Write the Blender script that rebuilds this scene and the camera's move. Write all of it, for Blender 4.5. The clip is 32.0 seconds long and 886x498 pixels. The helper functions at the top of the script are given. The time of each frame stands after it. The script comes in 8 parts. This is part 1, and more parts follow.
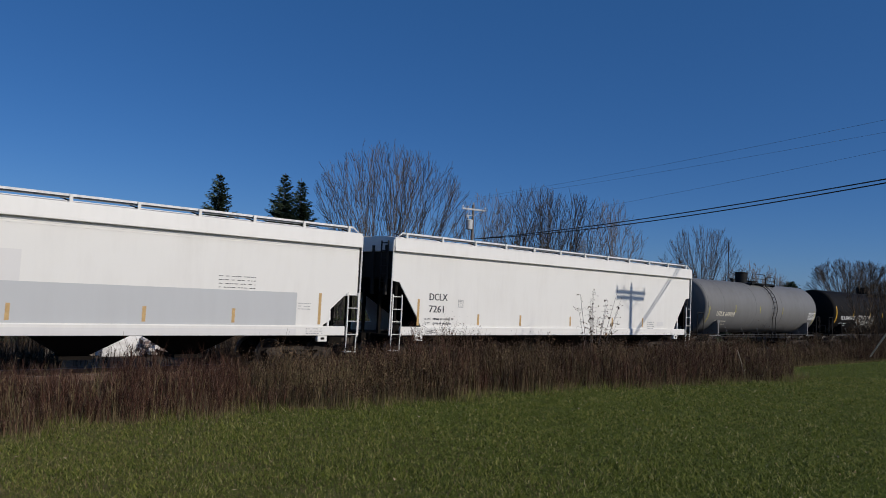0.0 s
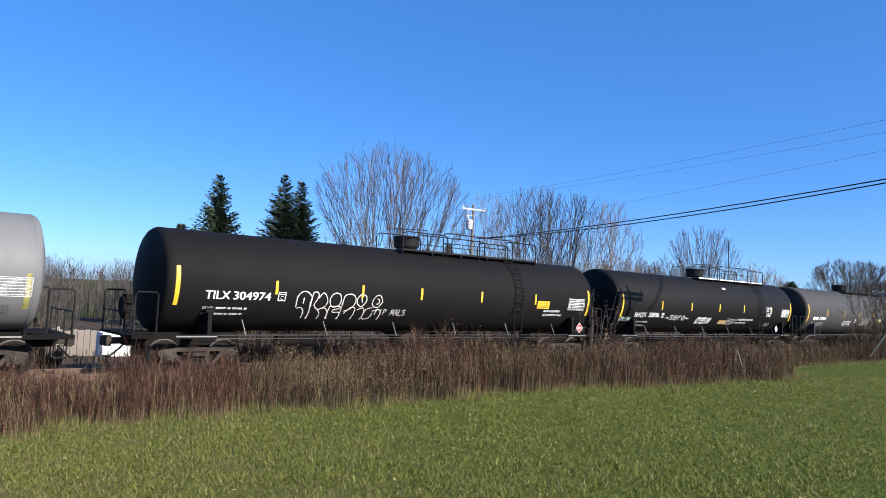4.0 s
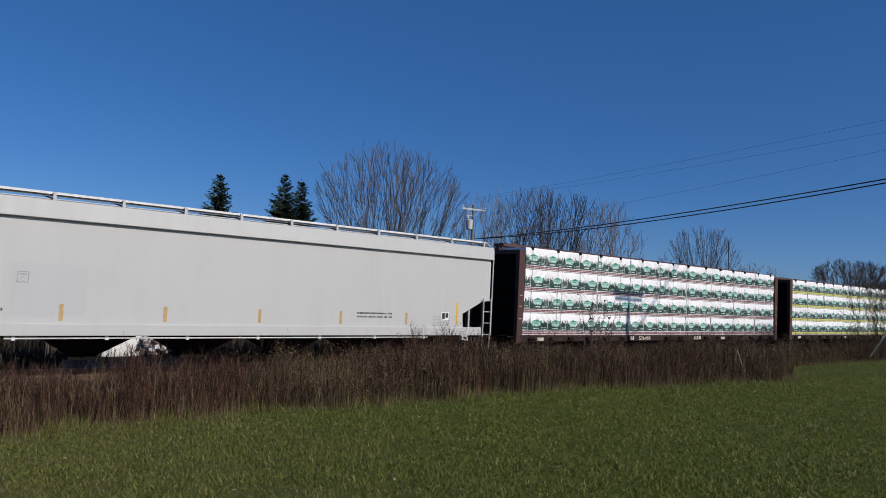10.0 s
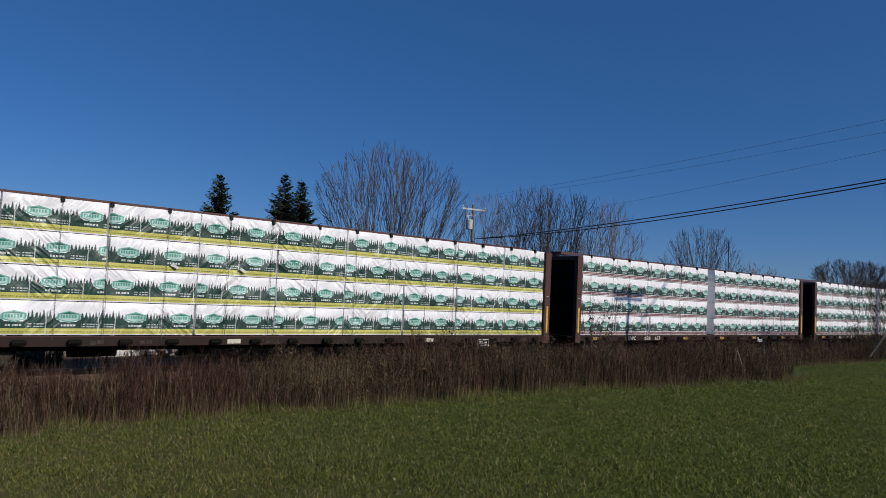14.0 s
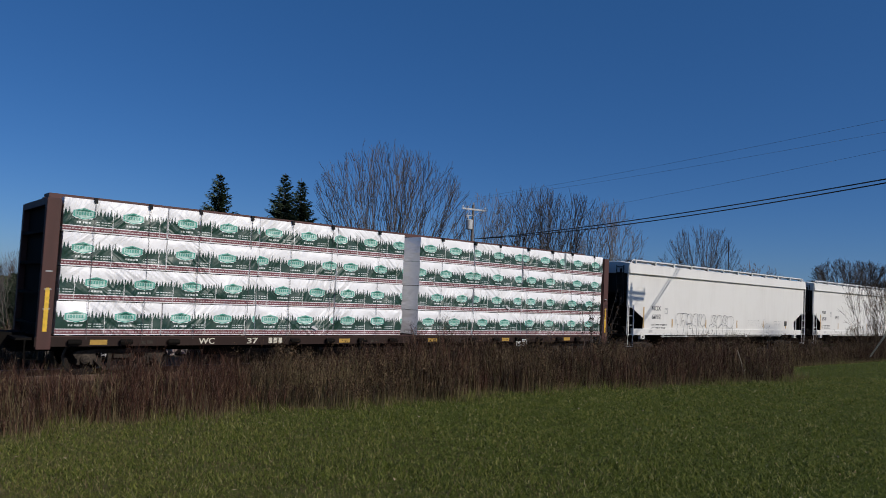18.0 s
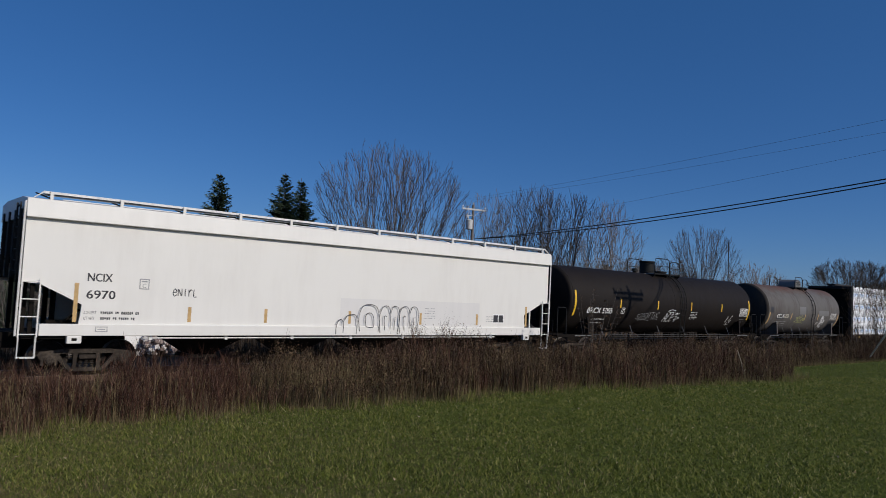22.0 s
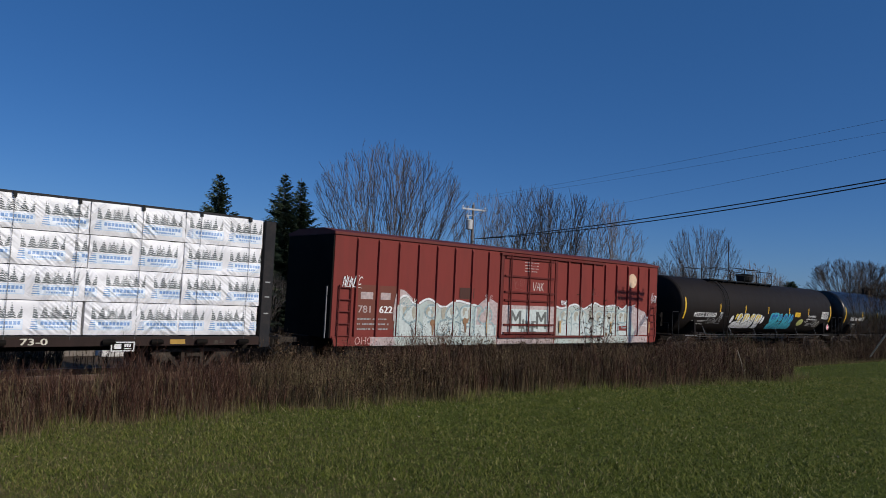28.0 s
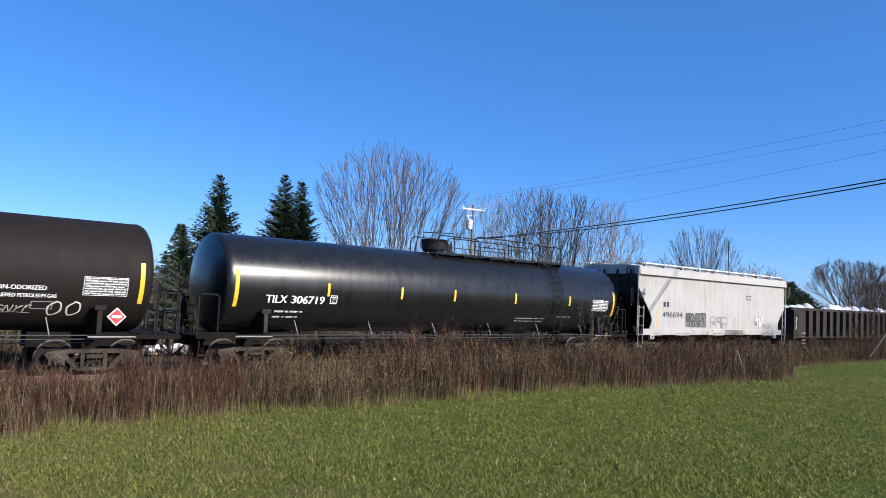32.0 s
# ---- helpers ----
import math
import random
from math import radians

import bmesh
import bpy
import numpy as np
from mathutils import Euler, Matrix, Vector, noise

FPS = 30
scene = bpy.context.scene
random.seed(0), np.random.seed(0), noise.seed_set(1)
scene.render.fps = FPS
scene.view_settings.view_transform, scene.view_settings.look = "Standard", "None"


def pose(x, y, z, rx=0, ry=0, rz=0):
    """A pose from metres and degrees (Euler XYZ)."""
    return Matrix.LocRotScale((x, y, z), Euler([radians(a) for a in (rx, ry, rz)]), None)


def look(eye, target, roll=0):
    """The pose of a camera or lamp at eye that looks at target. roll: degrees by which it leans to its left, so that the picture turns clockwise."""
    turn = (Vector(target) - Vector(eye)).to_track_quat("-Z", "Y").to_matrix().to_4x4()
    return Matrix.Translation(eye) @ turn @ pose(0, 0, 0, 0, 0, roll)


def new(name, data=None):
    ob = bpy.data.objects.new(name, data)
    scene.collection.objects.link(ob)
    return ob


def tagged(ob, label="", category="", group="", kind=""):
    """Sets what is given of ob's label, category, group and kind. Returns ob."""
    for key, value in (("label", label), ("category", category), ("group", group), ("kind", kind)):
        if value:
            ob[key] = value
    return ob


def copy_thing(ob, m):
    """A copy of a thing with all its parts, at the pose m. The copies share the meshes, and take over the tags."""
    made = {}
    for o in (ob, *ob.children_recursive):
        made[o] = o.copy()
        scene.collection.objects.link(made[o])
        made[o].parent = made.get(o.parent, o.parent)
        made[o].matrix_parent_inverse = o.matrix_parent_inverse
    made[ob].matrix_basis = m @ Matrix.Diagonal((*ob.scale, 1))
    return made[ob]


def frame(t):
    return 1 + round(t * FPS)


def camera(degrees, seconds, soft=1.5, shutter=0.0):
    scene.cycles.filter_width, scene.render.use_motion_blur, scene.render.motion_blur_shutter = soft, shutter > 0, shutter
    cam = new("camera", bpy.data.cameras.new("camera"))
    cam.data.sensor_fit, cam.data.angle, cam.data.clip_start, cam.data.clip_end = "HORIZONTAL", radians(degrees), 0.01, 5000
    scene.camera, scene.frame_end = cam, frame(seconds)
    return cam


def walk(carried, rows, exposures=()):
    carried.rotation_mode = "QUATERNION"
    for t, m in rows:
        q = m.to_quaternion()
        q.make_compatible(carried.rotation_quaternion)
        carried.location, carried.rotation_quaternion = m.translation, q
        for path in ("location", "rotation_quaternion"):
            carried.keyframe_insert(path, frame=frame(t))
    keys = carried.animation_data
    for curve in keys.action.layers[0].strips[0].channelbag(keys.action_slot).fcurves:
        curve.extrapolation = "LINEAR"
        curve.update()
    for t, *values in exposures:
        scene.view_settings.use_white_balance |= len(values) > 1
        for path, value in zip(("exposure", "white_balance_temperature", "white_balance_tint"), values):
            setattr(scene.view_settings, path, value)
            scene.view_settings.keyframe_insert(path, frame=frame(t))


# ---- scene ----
DURATION = 32.0
YC = 21.6            # centre line of the track
EYE = Vector((0.0, 0.0, 2.6))
cam = camera(63.64, DURATION, soft=0.85, shutter=0.06)
AIM = Vector((math.sin(radians(40.487)) * math.cos(radians(3.634)), math.cos(radians(40.487)) * math.cos(radians(3.634)), math.sin(radians(3.634))))
STAND = look(EYE, EYE + AIM, 2.718)
EXPOSURES = [(0.0, -0.67), (1.0, -0.68), (2.0, -0.50), (2.6, -0.32), (3.6, 0.63), (4.5, 0.83), (7.3, 0.80), (8.0, 0.50), (8.5, 0.28), (9.0, 0.00), (10.0, -0.50), (11.5, -0.60),
             (13.0, -0.67), (17.0, -0.72), (20.0, -0.74), (22.6, -0.57), (23.6, 0.08), (24.5, 0.33), (25.0, 0.12), (25.4, -0.02), (26.4, -0.42), (28.0, -0.64), (28.6, -0.42), (29.0, -0.22), (29.4, -0.07), (30.0, 0.16),
             (31.0, 0.48), (32.0, 0.68)]
walk(cam, [(0.0, STAND), (DURATION, STAND)],
     exposures=[(t, e, 5750, 10) for t, e in EXPOSURES])

# world, sun
SUN_EL, SUN_AZ = 27.0, 16.0     # degrees above the horizon; degrees to the right of straight behind
TO_SUN = Vector((math.sin(radians(SUN_AZ)) * math.cos(radians(SUN_EL)), -math.cos(radians(SUN_AZ)) * math.cos(radians(SUN_EL)), math.sin(radians(SUN_EL))))
world = bpy.data.worlds.new("sky")
world.use_nodes = True
scene.world = world
wn = world.node_tree.nodes
sky = wn.new("ShaderNodeTexSky")
sky.sky_type, sky.sun_disc = "NISHITA", False
sky.sun_elevation, sky.sun_rotation = radians(SUN_EL), radians(180 - SUN_AZ)
sky.air_density, sky.dust_density, sky.ozone_density, sky.altitude = 0.7, 1.5, 3.0, 1000.0
deep = wn.new("ShaderNodeHueSaturation")
deep.inputs["Saturation"].default_value = 1.2
deep.inputs["Hue"].default_value = 0.505
wn["Background"].inputs["Strength"].default_value = 0.122
world.node_tree.links.new(sky.outputs[0], deep.inputs["Color"])
even = wn.new("ShaderNodeMix")
even.data_type = "RGBA"
even.inputs[0].default_value = 0.36
even.inputs[7].default_value = (0.5, 1.64, 3.85, 1)
world.node_tree.links.new(deep.outputs[0], even.inputs[6])
world.node_tree.links.new(even.outputs[2], wn["Background"].inputs["Color"])
sun_data = bpy.data.lights.new("sun", "SUN")
sun_data.energy, sun_data.angle, sun_data.color = 4.75, radians(0.4), (1.0, 0.86, 0.685)
sun = new("sun", sun_data)
sun.matrix_world = look(TO_SUN * 60, (0, 0, 0))


# ---------------------------------------------------------------- materials
def nodes_of(mat):
    mat.use_nodes = True
    nt = mat.node_tree
    return nt, nt.nodes["Principled BSDF"]


def add(nt, kind, operation="", data_type="", **values):
    n = nt.nodes.new(kind)
    if operation:
        n.operation = operation
    if data_type:
        n.data_type = data_type
    for k, v in values.items():
        n.inputs[k].default_value = v
    return n


def ramp(nt, stops):
    r = nt.nodes.new("ShaderNodeValToRGB")
    el = r.color_ramp.elements
    while len(el) < len(stops):
        el.new(0.5)
    for e, (p, c) in zip(el, stops):
        e.position, e.color = p, (*c, 1) if len(c) == 3 else c
    return r


def dirty(name, base, rough=0.55, metal=0.0, dirt=(0.16, 0.13, 0.1), amount=0.35, scale=1.2, streak=True, bump=0.1, spec=0.5):
    """Paint with soft stains, vertical streaks and a fine grain."""
    mat = bpy.data.materials.new(name)
    nt, p = nodes_of(mat)
    L = nt.links
    co = add(nt, "ShaderNodeTexCoord")
    mp = add(nt, "ShaderNodeMapping")
    mp.inputs["Scale"].default_value = (1.0, 1.0, 0.16 if streak else 1.0)
    L.new(co.outputs["Object"], mp.inputs["Vector"])
    n1 = add(nt, "ShaderNodeTexNoise", Scale=scale * 3, Detail=6.0, Roughness=0.65)
    L.new(mp.outputs[0], n1.inputs["Vector"])
    n2 = add(nt, "ShaderNodeTexNoise", Scale=scale * 0.35, Detail=3.0)
    L.new(co.outputs["Object"], n2.inputs["Vector"])
    n3 = add(nt, "ShaderNodeTexNoise", Scale=45.0, Detail=3.0)
    L.new(co.outputs["Object"], n3.inputs["Vector"])
    mul = add(nt, "ShaderNodeMath", operation="MULTIPLY")
    L.new(n1.outputs["Fac"], mul.inputs[0])
    L.new(n2.outputs["Fac"], mul.inputs[1])
    r = ramp(nt, [(0.2, (0, 0, 0)), (0.46, (amount, amount, amount))])
    L.new(mul.outputs[0], r.inputs["Fac"])
    mix = add(nt, "ShaderNodeMix", data_type="RGBA")
    L.new(r.outputs["Color"], mix.inputs["Factor"])
    for s in mix.inputs:
        if s.type == "RGBA" and s.name == "A":
            s.default_value = (*base, 1)
        if s.type == "RGBA" and s.name == "B":
            s.default_value = (*dirt, 1)
    col = [s for s in mix.outputs if s.type == "RGBA"][0]
    L.new(col, p.inputs["Base Color"])
    p.inputs["Roughness"].default_value, p.inputs["Metallic"].default_value = rough, metal
    p.inputs["Specular IOR Level"].default_value = spec
    rr = add(nt, "ShaderNodeMapRange")
    rr.inputs["To Min"].default_value, rr.inputs["To Max"].default_value = max(rough - 0.1, 0.05), min(rough + 0.15, 1)
    L.new(n1.outputs["Fac"], rr.inputs["Value"])
    L.new(rr.outputs[0], p.inputs["Roughness"])
    b = add(nt, "ShaderNodeBump", Strength=bump, Distance=0.01)
    L.new(n3.outputs["Fac"], b.inputs["Height"])
    L.new(b.outputs[0], p.inputs["Normal"])
    return mat


def plain(name, base, rough=0.6, metal=0.0, vary=0.15, spec=0.5):
    """A small thing's paint: one colour with a slight change from piece to piece and a grain."""
    mat = bpy.data.materials.new(name)
    nt, p = nodes_of(mat)
    L = nt.links
    co = add(nt, "ShaderNodeTexCoord")
    n = add(nt, "ShaderNodeTexNoise", Scale=9.0, Detail=5.0)
    L.new(co.outputs["Object"], n.inputs["Vector"])
    lo, hi = [max(c * (1 - vary), 0) for c in base], [min(c * (1 + vary), 1) for c in base]
    r = ramp(nt, [(0.3, lo), (0.7, hi)])
    L.new(n.outputs["Fac"], r.inputs["Fac"])
    L.new(r.outputs["Color"], p.inputs["Base Color"])
    p.inputs["Roughness"].default_value, p.inputs["Metallic"].default_value = rough, metal
    p.inputs["Specular IOR Level"].default_value = spec
    return mat


def island(name, stops, rough=0.9, trans=0.0, spec=0.2):
    """Colour by piece, for stems, blades and leaves."""
    mat = bpy.data.materials.new(name)
    nt, p = nodes_of(mat)
    g = add(nt, "ShaderNodeNewGeometry")
    r = ramp(nt, stops)
    nt.links.new(g.outputs["Random Per Island"], r.inputs["Fac"])
    nt.links.new(r.outputs["Color"], p.inputs["Base Color"])
    p.inputs["Roughness"].default_value = rough
    p.inputs["Specular IOR Level"].default_value = spec
    if trans:
        t = add(nt, "ShaderNodeBsdfTranslucent")
        nt.links.new(r.outputs["Color"], t.inputs["Color"])
        mx = add(nt, "ShaderNodeMixShader", Fac=trans)
        nt.links.new(p.outputs[0], mx.inputs[1])
        nt.links.new(t.outputs[0], mx.inputs[2])
        nt.links.new(mx.outputs[0], nt.nodes["Material Output"].inputs["Surface"])
    return mat


SPRAY_FROST = plain("frosty_white_spray", (0.56, 0.62, 0.59), 0.7, vary=0.15)
SPRAY_BEIGE = plain("beige_spray", (0.4, 0.38, 0.3), 0.7, vary=0.2)
SPRAY_BLUSH = plain("blush_spray", (0.46, 0.375, 0.36), 0.7, vary=0.25)
SPRAY_STEEL = plain("steel_blue_spray", (0.3, 0.39, 0.4), 0.7, vary=0.4)
SPRAY_GREY = plain("grey_spray", (0.13, 0.14, 0.13), 0.7, vary=0.3)
SPRAY_ROSE = plain("rose_spray", (0.26, 0.09, 0.08), 0.7, vary=0.2)
SPRAY_SAGE = plain("sage_spray_paint", (0.42, 0.5, 0.44), 0.7, vary=0.3)
# near-black for ends turned from the sun: their shade, put into the colour
END_SHADE = dirty("shaded_end_black", (0.035, 0.032, 0.029), 0.75, amount=0.6, dirt=(0.07, 0.06, 0.05), spec=0.15)
WHITE = dirty("hopper_white", (0.78, 0.765, 0.715), 0.5, amount=0.16, dirt=(0.42, 0.38, 0.33))
WHITE_OLD = dirty("hopper_white_worn", (0.37, 0.36, 0.345), 0.65, amount=0.7, dirt=(0.27, 0.22, 0.18), scale=1.6)
PALE_GREY = dirty("hopper_pale_grey", (0.53, 0.53, 0.515), 0.55, amount=0.2, dirt=(0.38, 0.36, 0.33))
EMBLEM = plain("faded_cream_emblem", (0.68, 0.5, 0.33), 0.7)
SPRAY_PINK = plain("pink_spray_paint", (0.55, 0.33, 0.3), 0.7, vary=0.3)
GREY_PATCH = dirty("grey_patch", (0.5, 0.51, 0.51), 0.55, amount=0.2, dirt=(0.4, 0.4, 0.4))
SCUFF = dirty("scuffed_bare_paint", (0.24, 0.23, 0.215), 0.65, amount=1.0, dirt=(0.085, 0.078, 0.07), scale=2.6, spec=0.2)
GREY_PALE = dirty("pale_patch", (0.71, 0.695, 0.665), 0.55, amount=0.2, dirt=(0.5, 0.5, 0.5))
TANK_BLACK = dirty("tank_black", (0.0075, 0.0068, 0.0065), 0.62, amount=0.5, dirt=(0.016, 0.013, 0.011), bump=0.04, spec=0.16)
TANK_GLOSS = dirty("tank_gloss_black", (0.009, 0.009, 0.0095), 0.27, amount=0.3, dirt=(0.03, 0.028, 0.026), bump=0.02)
TANK_BROWN = dirty("tank_faded_black", (0.013, 0.0102, 0.0088), 0.65, amount=0.5, dirt=(0.024, 0.018, 0.014), bump=0.04, spec=0.16)
TANK_MATT = dirty("tank_matt_black", (0.0085, 0.0078, 0.0078), 0.7, amount=0.5, dirt=(0.015, 0.0125, 0.011), bump=0.04, spec=0.12)
TANK_GREY = dirty("tank_grey", (0.17, 0.17, 0.168), 0.55, amount=0.4, dirt=(0.11, 0.105, 0.095), bump=0.04, spec=0.3)
TANK_GREYDARK = dirty("tank_dark_grey", (0.056, 0.055, 0.053), 0.58, amount=0.45, dirt=(0.066, 0.061, 0.056), bump=0.04, spec=0.18)
RED_BROWN = dirty("flatcar_red_brown", (0.075, 0.026, 0.02), 0.65, amount=0.5, dirt=(0.04, 0.028, 0.022))
DARK_CAR = dirty("flatcar_dark_grey", (0.022, 0.022, 0.024), 0.7, amount=0.6, dirt=(0.06, 0.05, 0.043), scale=2.5, streak=False, spec=0.15)
BOX_RED = dirty("boxcar_red", (0.215, 0.043, 0.035), 0.7, amount=0.45, dirt=(0.13, 0.042, 0.034), scale=1.5, spec=0.15)
BOX_PATCH = dirty("boxcar_patch_brown", (0.17, 0.058, 0.04), 0.65, amount=0.3, dirt=(0.12, 0.05, 0.04), scale=1.5, spec=0.2)
OLD_PLATE = dirty("bare_brown_plate", (0.085, 0.042, 0.034), 0.75, amount=0.6, dirt=(0.05, 0.035, 0.03), scale=3, spec=0.15)
RUST_RUN = dirty("orange_rust_run", (0.3, 0.18, 0.1), 0.85, amount=0.9, dirt=(0.14, 0.07, 0.04), scale=6, spec=0.1)
BOX_RED_DARK = dirty("boxcar_dark_red", (0.12, 0.02, 0.016), 0.6, amount=0.2, spec=0.2)
GONDOLA = dirty("gondola_brown_black", (0.028, 0.024, 0.022), 0.75, amount=0.6, dirt=(0.06, 0.043, 0.034), spec=0.2)
# underframe black; on car ends and bays it stands for shade too
UNDER = dirty("underframe_and_shade_black", (0.009, 0.008, 0.007), 0.85, amount=0.6, dirt=(0.024, 0.019, 0.015), scale=3, streak=False, spec=0.08)
TRUCK = dirty("cast_steel_dusty", (0.034, 0.028, 0.023), 0.85, amount=0.95, dirt=(0.11, 0.09, 0.072), scale=5, streak=False, spec=0.15)
WHEEL = dirty("wheel_rusty_steel", (0.017, 0.013, 0.011), 0.8, amount=0.6, dirt=(0.034, 0.027, 0.022), scale=5, streak=False, spec=0.15)
TREAD = plain("wheel_tread_steel", (0.12, 0.105, 0.092), 0.55, 0.35)
BLACK_IRON = plain("black_iron", (0.012, 0.012, 0.012), 0.65, spec=0.2)
GRATE = plain("galvanised_grating", (0.22, 0.22, 0.22), 0.6, 0.3)
DULL_PIPE = plain("dull_black_pipe", (0.06, 0.058, 0.055), 0.6)
GRATE_WHITE = plain("white_painted_steel", (0.75, 0.74, 0.72), 0.55)
YELLOW = plain("reflective_yellow", (0.75, 0.47, 0.02), 0.5)
OLD_YELLOW = plain("old_yellow_strip", (0.3, 0.27, 0.07), 0.7, vary=0.4)
SILL_DARK = dirty("dark_brown_sill", (0.034, 0.02, 0.016), 0.7, amount=0.6, dirt=(0.016, 0.013, 0.011), spec=0.2)
DULL_YELLOW = plain("worn_yellow_label", (0.45, 0.27, 0.04), 0.6)
FADED_YELLOW = plain("faded_orange_strip", (0.5, 0.33, 0.13), 0.6)
STRAP = plain("dark_webbing", (0.09, 0.09, 0.095), 0.8)
INK_WHITE = plain("white_lettering", (0.82, 0.82, 0.8), 0.6, vary=0.05)
INK_CREAM = plain("cream_lettering", (0.66, 0.62, 0.5), 0.6, vary=0.1)
INK_BLACK = plain("black_lettering", (0.03, 0.03, 0.035), 0.6, vary=0.1)
INK_GREY = plain("grey_lettering", (0.33, 0.33, 0.33), 0.6, vary=0.1)
SPRAY_WHITE = plain("white_spray_paint", (0.75, 0.76, 0.76), 0.7, vary=0.25)
SPRAY_MINT = dirty("mint_spray_paint", (0.47, 0.55, 0.51), 0.7, amount=0.9, dirt=(0.4, 0.3, 0.25), scale=2.5, streak=False)
SPRAY_CYAN = plain("cyan_spray_paint", (0.07, 0.42, 0.55), 0.6, vary=0.3)
SPRAY_BLUE = plain("blue_spray_paint", (0.03, 0.13, 0.4), 0.6, vary=0.3)
SPRAY_YELLOW = plain("yellow_spray_paint", (0.7, 0.55, 0.08), 0.6, vary=0.2)
SPRAY_LIME = plain("lime_spray_paint", (0.42, 0.44, 0.14), 0.6, vary=0.2)
SPRAY_PALE = plain("pale_spray_paint", (0.62, 0.6, 0.55), 0.7, vary=0.3)
SPRAY_DIM = plain("worn_spray_paint", (0.3, 0.3, 0.3), 0.7, vary=0.3)
SPRAY_BLACK = plain("black_spray_paint", (0.035, 0.035, 0.04), 0.7, vary=0.2)
PLACARD_RED = plain("placard_red", (0.6, 0.03, 0.04), 0.5)
WOOD_POLE = dirty("weathered_pole_wood", (0.2, 0.17, 0.14), 0.85, amount=0.5, dirt=(0.32, 0.29, 0.26), scale=3, streak=True)
CABLE = plain("black_cable", (0.03, 0.03, 0.032), 0.6)
WIRE = plain("weathered_wire", (0.16, 0.17, 0.18), 0.5, 0.5)
GREY_METAL = plain("grey_painted_steel", (0.55, 0.56, 0.57), 0.5)


def math_node(nt, op, a, b=None):
    n = add(nt, "ShaderNodeMath", operation=op)
    for i, v in enumerate((a, b)):
        if v is None:
            continue
        if isinstance(v, (int, float)):
            n.inputs[i].default_value = v
        else:
            nt.links.new(v, n.inputs[i])
    return n.outputs[0]


def over(nt, under, top, mask):
    """Colour top laid on the colour under where mask is 1."""
    m = add(nt, "ShaderNodeMix", data_type="RGBA")
    nt.links.new(mask, m.inputs["Factor"])
    for s in m.inputs:
        if s.type == "RGBA" and s.name in ("A", "B"):
            v = under if s.name == "A" else top
            if isinstance(v, tuple):
                s.default_value = (*v, 1)
            else:
                nt.links.new(v, s)
    return [s for s in m.outputs if s.type == "RGBA"][0]


def rusty_tank_material():
    """Grey tank paint, rusted brown along the top, with pale chalky patches and dark streaks."""
    mat = dirty("tank_rusty_grey", (0.125, 0.118, 0.112), 0.65, amount=0.8, dirt=(0.06, 0.045, 0.036), scale=1.3, bump=0.12, spec=0.2)
    nt, p = mat.node_tree, mat.node_tree.nodes["Principled BSDF"]
    M = lambda op, a, b=None: math_node(nt, op, a, b)
    grey = p.inputs["Base Color"].links[0].from_socket
    co = add(nt, "ShaderNodeTexCoord")
    sep = add(nt, "ShaderNodeSeparateXYZ")
    nt.links.new(co.outputs["Object"], sep.inputs[0])
    n1 = add(nt, "ShaderNodeTexNoise", Scale=0.8, Detail=5.0, Roughness=0.6)
    n2 = add(nt, "ShaderNodeTexNoise", Scale=0.55, Detail=4.0, Distortion=0.6)
    n3 = add(nt, "ShaderNodeTexNoise", Scale=7.0, Detail=5.0, Roughness=0.7)
    mp = add(nt, "ShaderNodeMapping")
    mp.inputs["Location"].default_value = (31.0, 7.0, 3.0)
    nt.links.new(co.outputs["Object"], mp.inputs["Vector"])
    for n, src in ((n1, co.outputs["Object"]), (n2, mp.outputs[0]), (n3, co.outputs["Object"])):
        nt.links.new(src, n.inputs["Vector"])
    top = M("MULTIPLY", M("SUBTRACT", sep.outputs[2], 2.9), 0.75)
    rust = ramp(nt, [(0.42, (0, 0, 0)), (0.75, (0.85, 0.85, 0.85))])
    nt.links.new(M("MULTIPLY", M("ADD", M("MULTIPLY", n1.outputs["Fac"], 1.1), M("MULTIPLY", n3.outputs["Fac"], 0.35)), M("MINIMUM", M("MAXIMUM", top, 0.0), 1.0)), rust.inputs["Fac"])
    chalk = ramp(nt, [(0.62, (0, 0, 0)), (0.74, (0.45, 0.45, 0.45))])
    nt.links.new(n2.outputs["Fac"], chalk.inputs["Fac"])
    col = over(nt, grey, (0.24, 0.225, 0.21), chalk.outputs["Color"])
    col = over(nt, col, (0.12, 0.055, 0.035), rust.outputs["Color"])
    nt.links.new(col, p.inputs["Base Color"])
    return mat


TANK_RUST = rusty_tank_material()


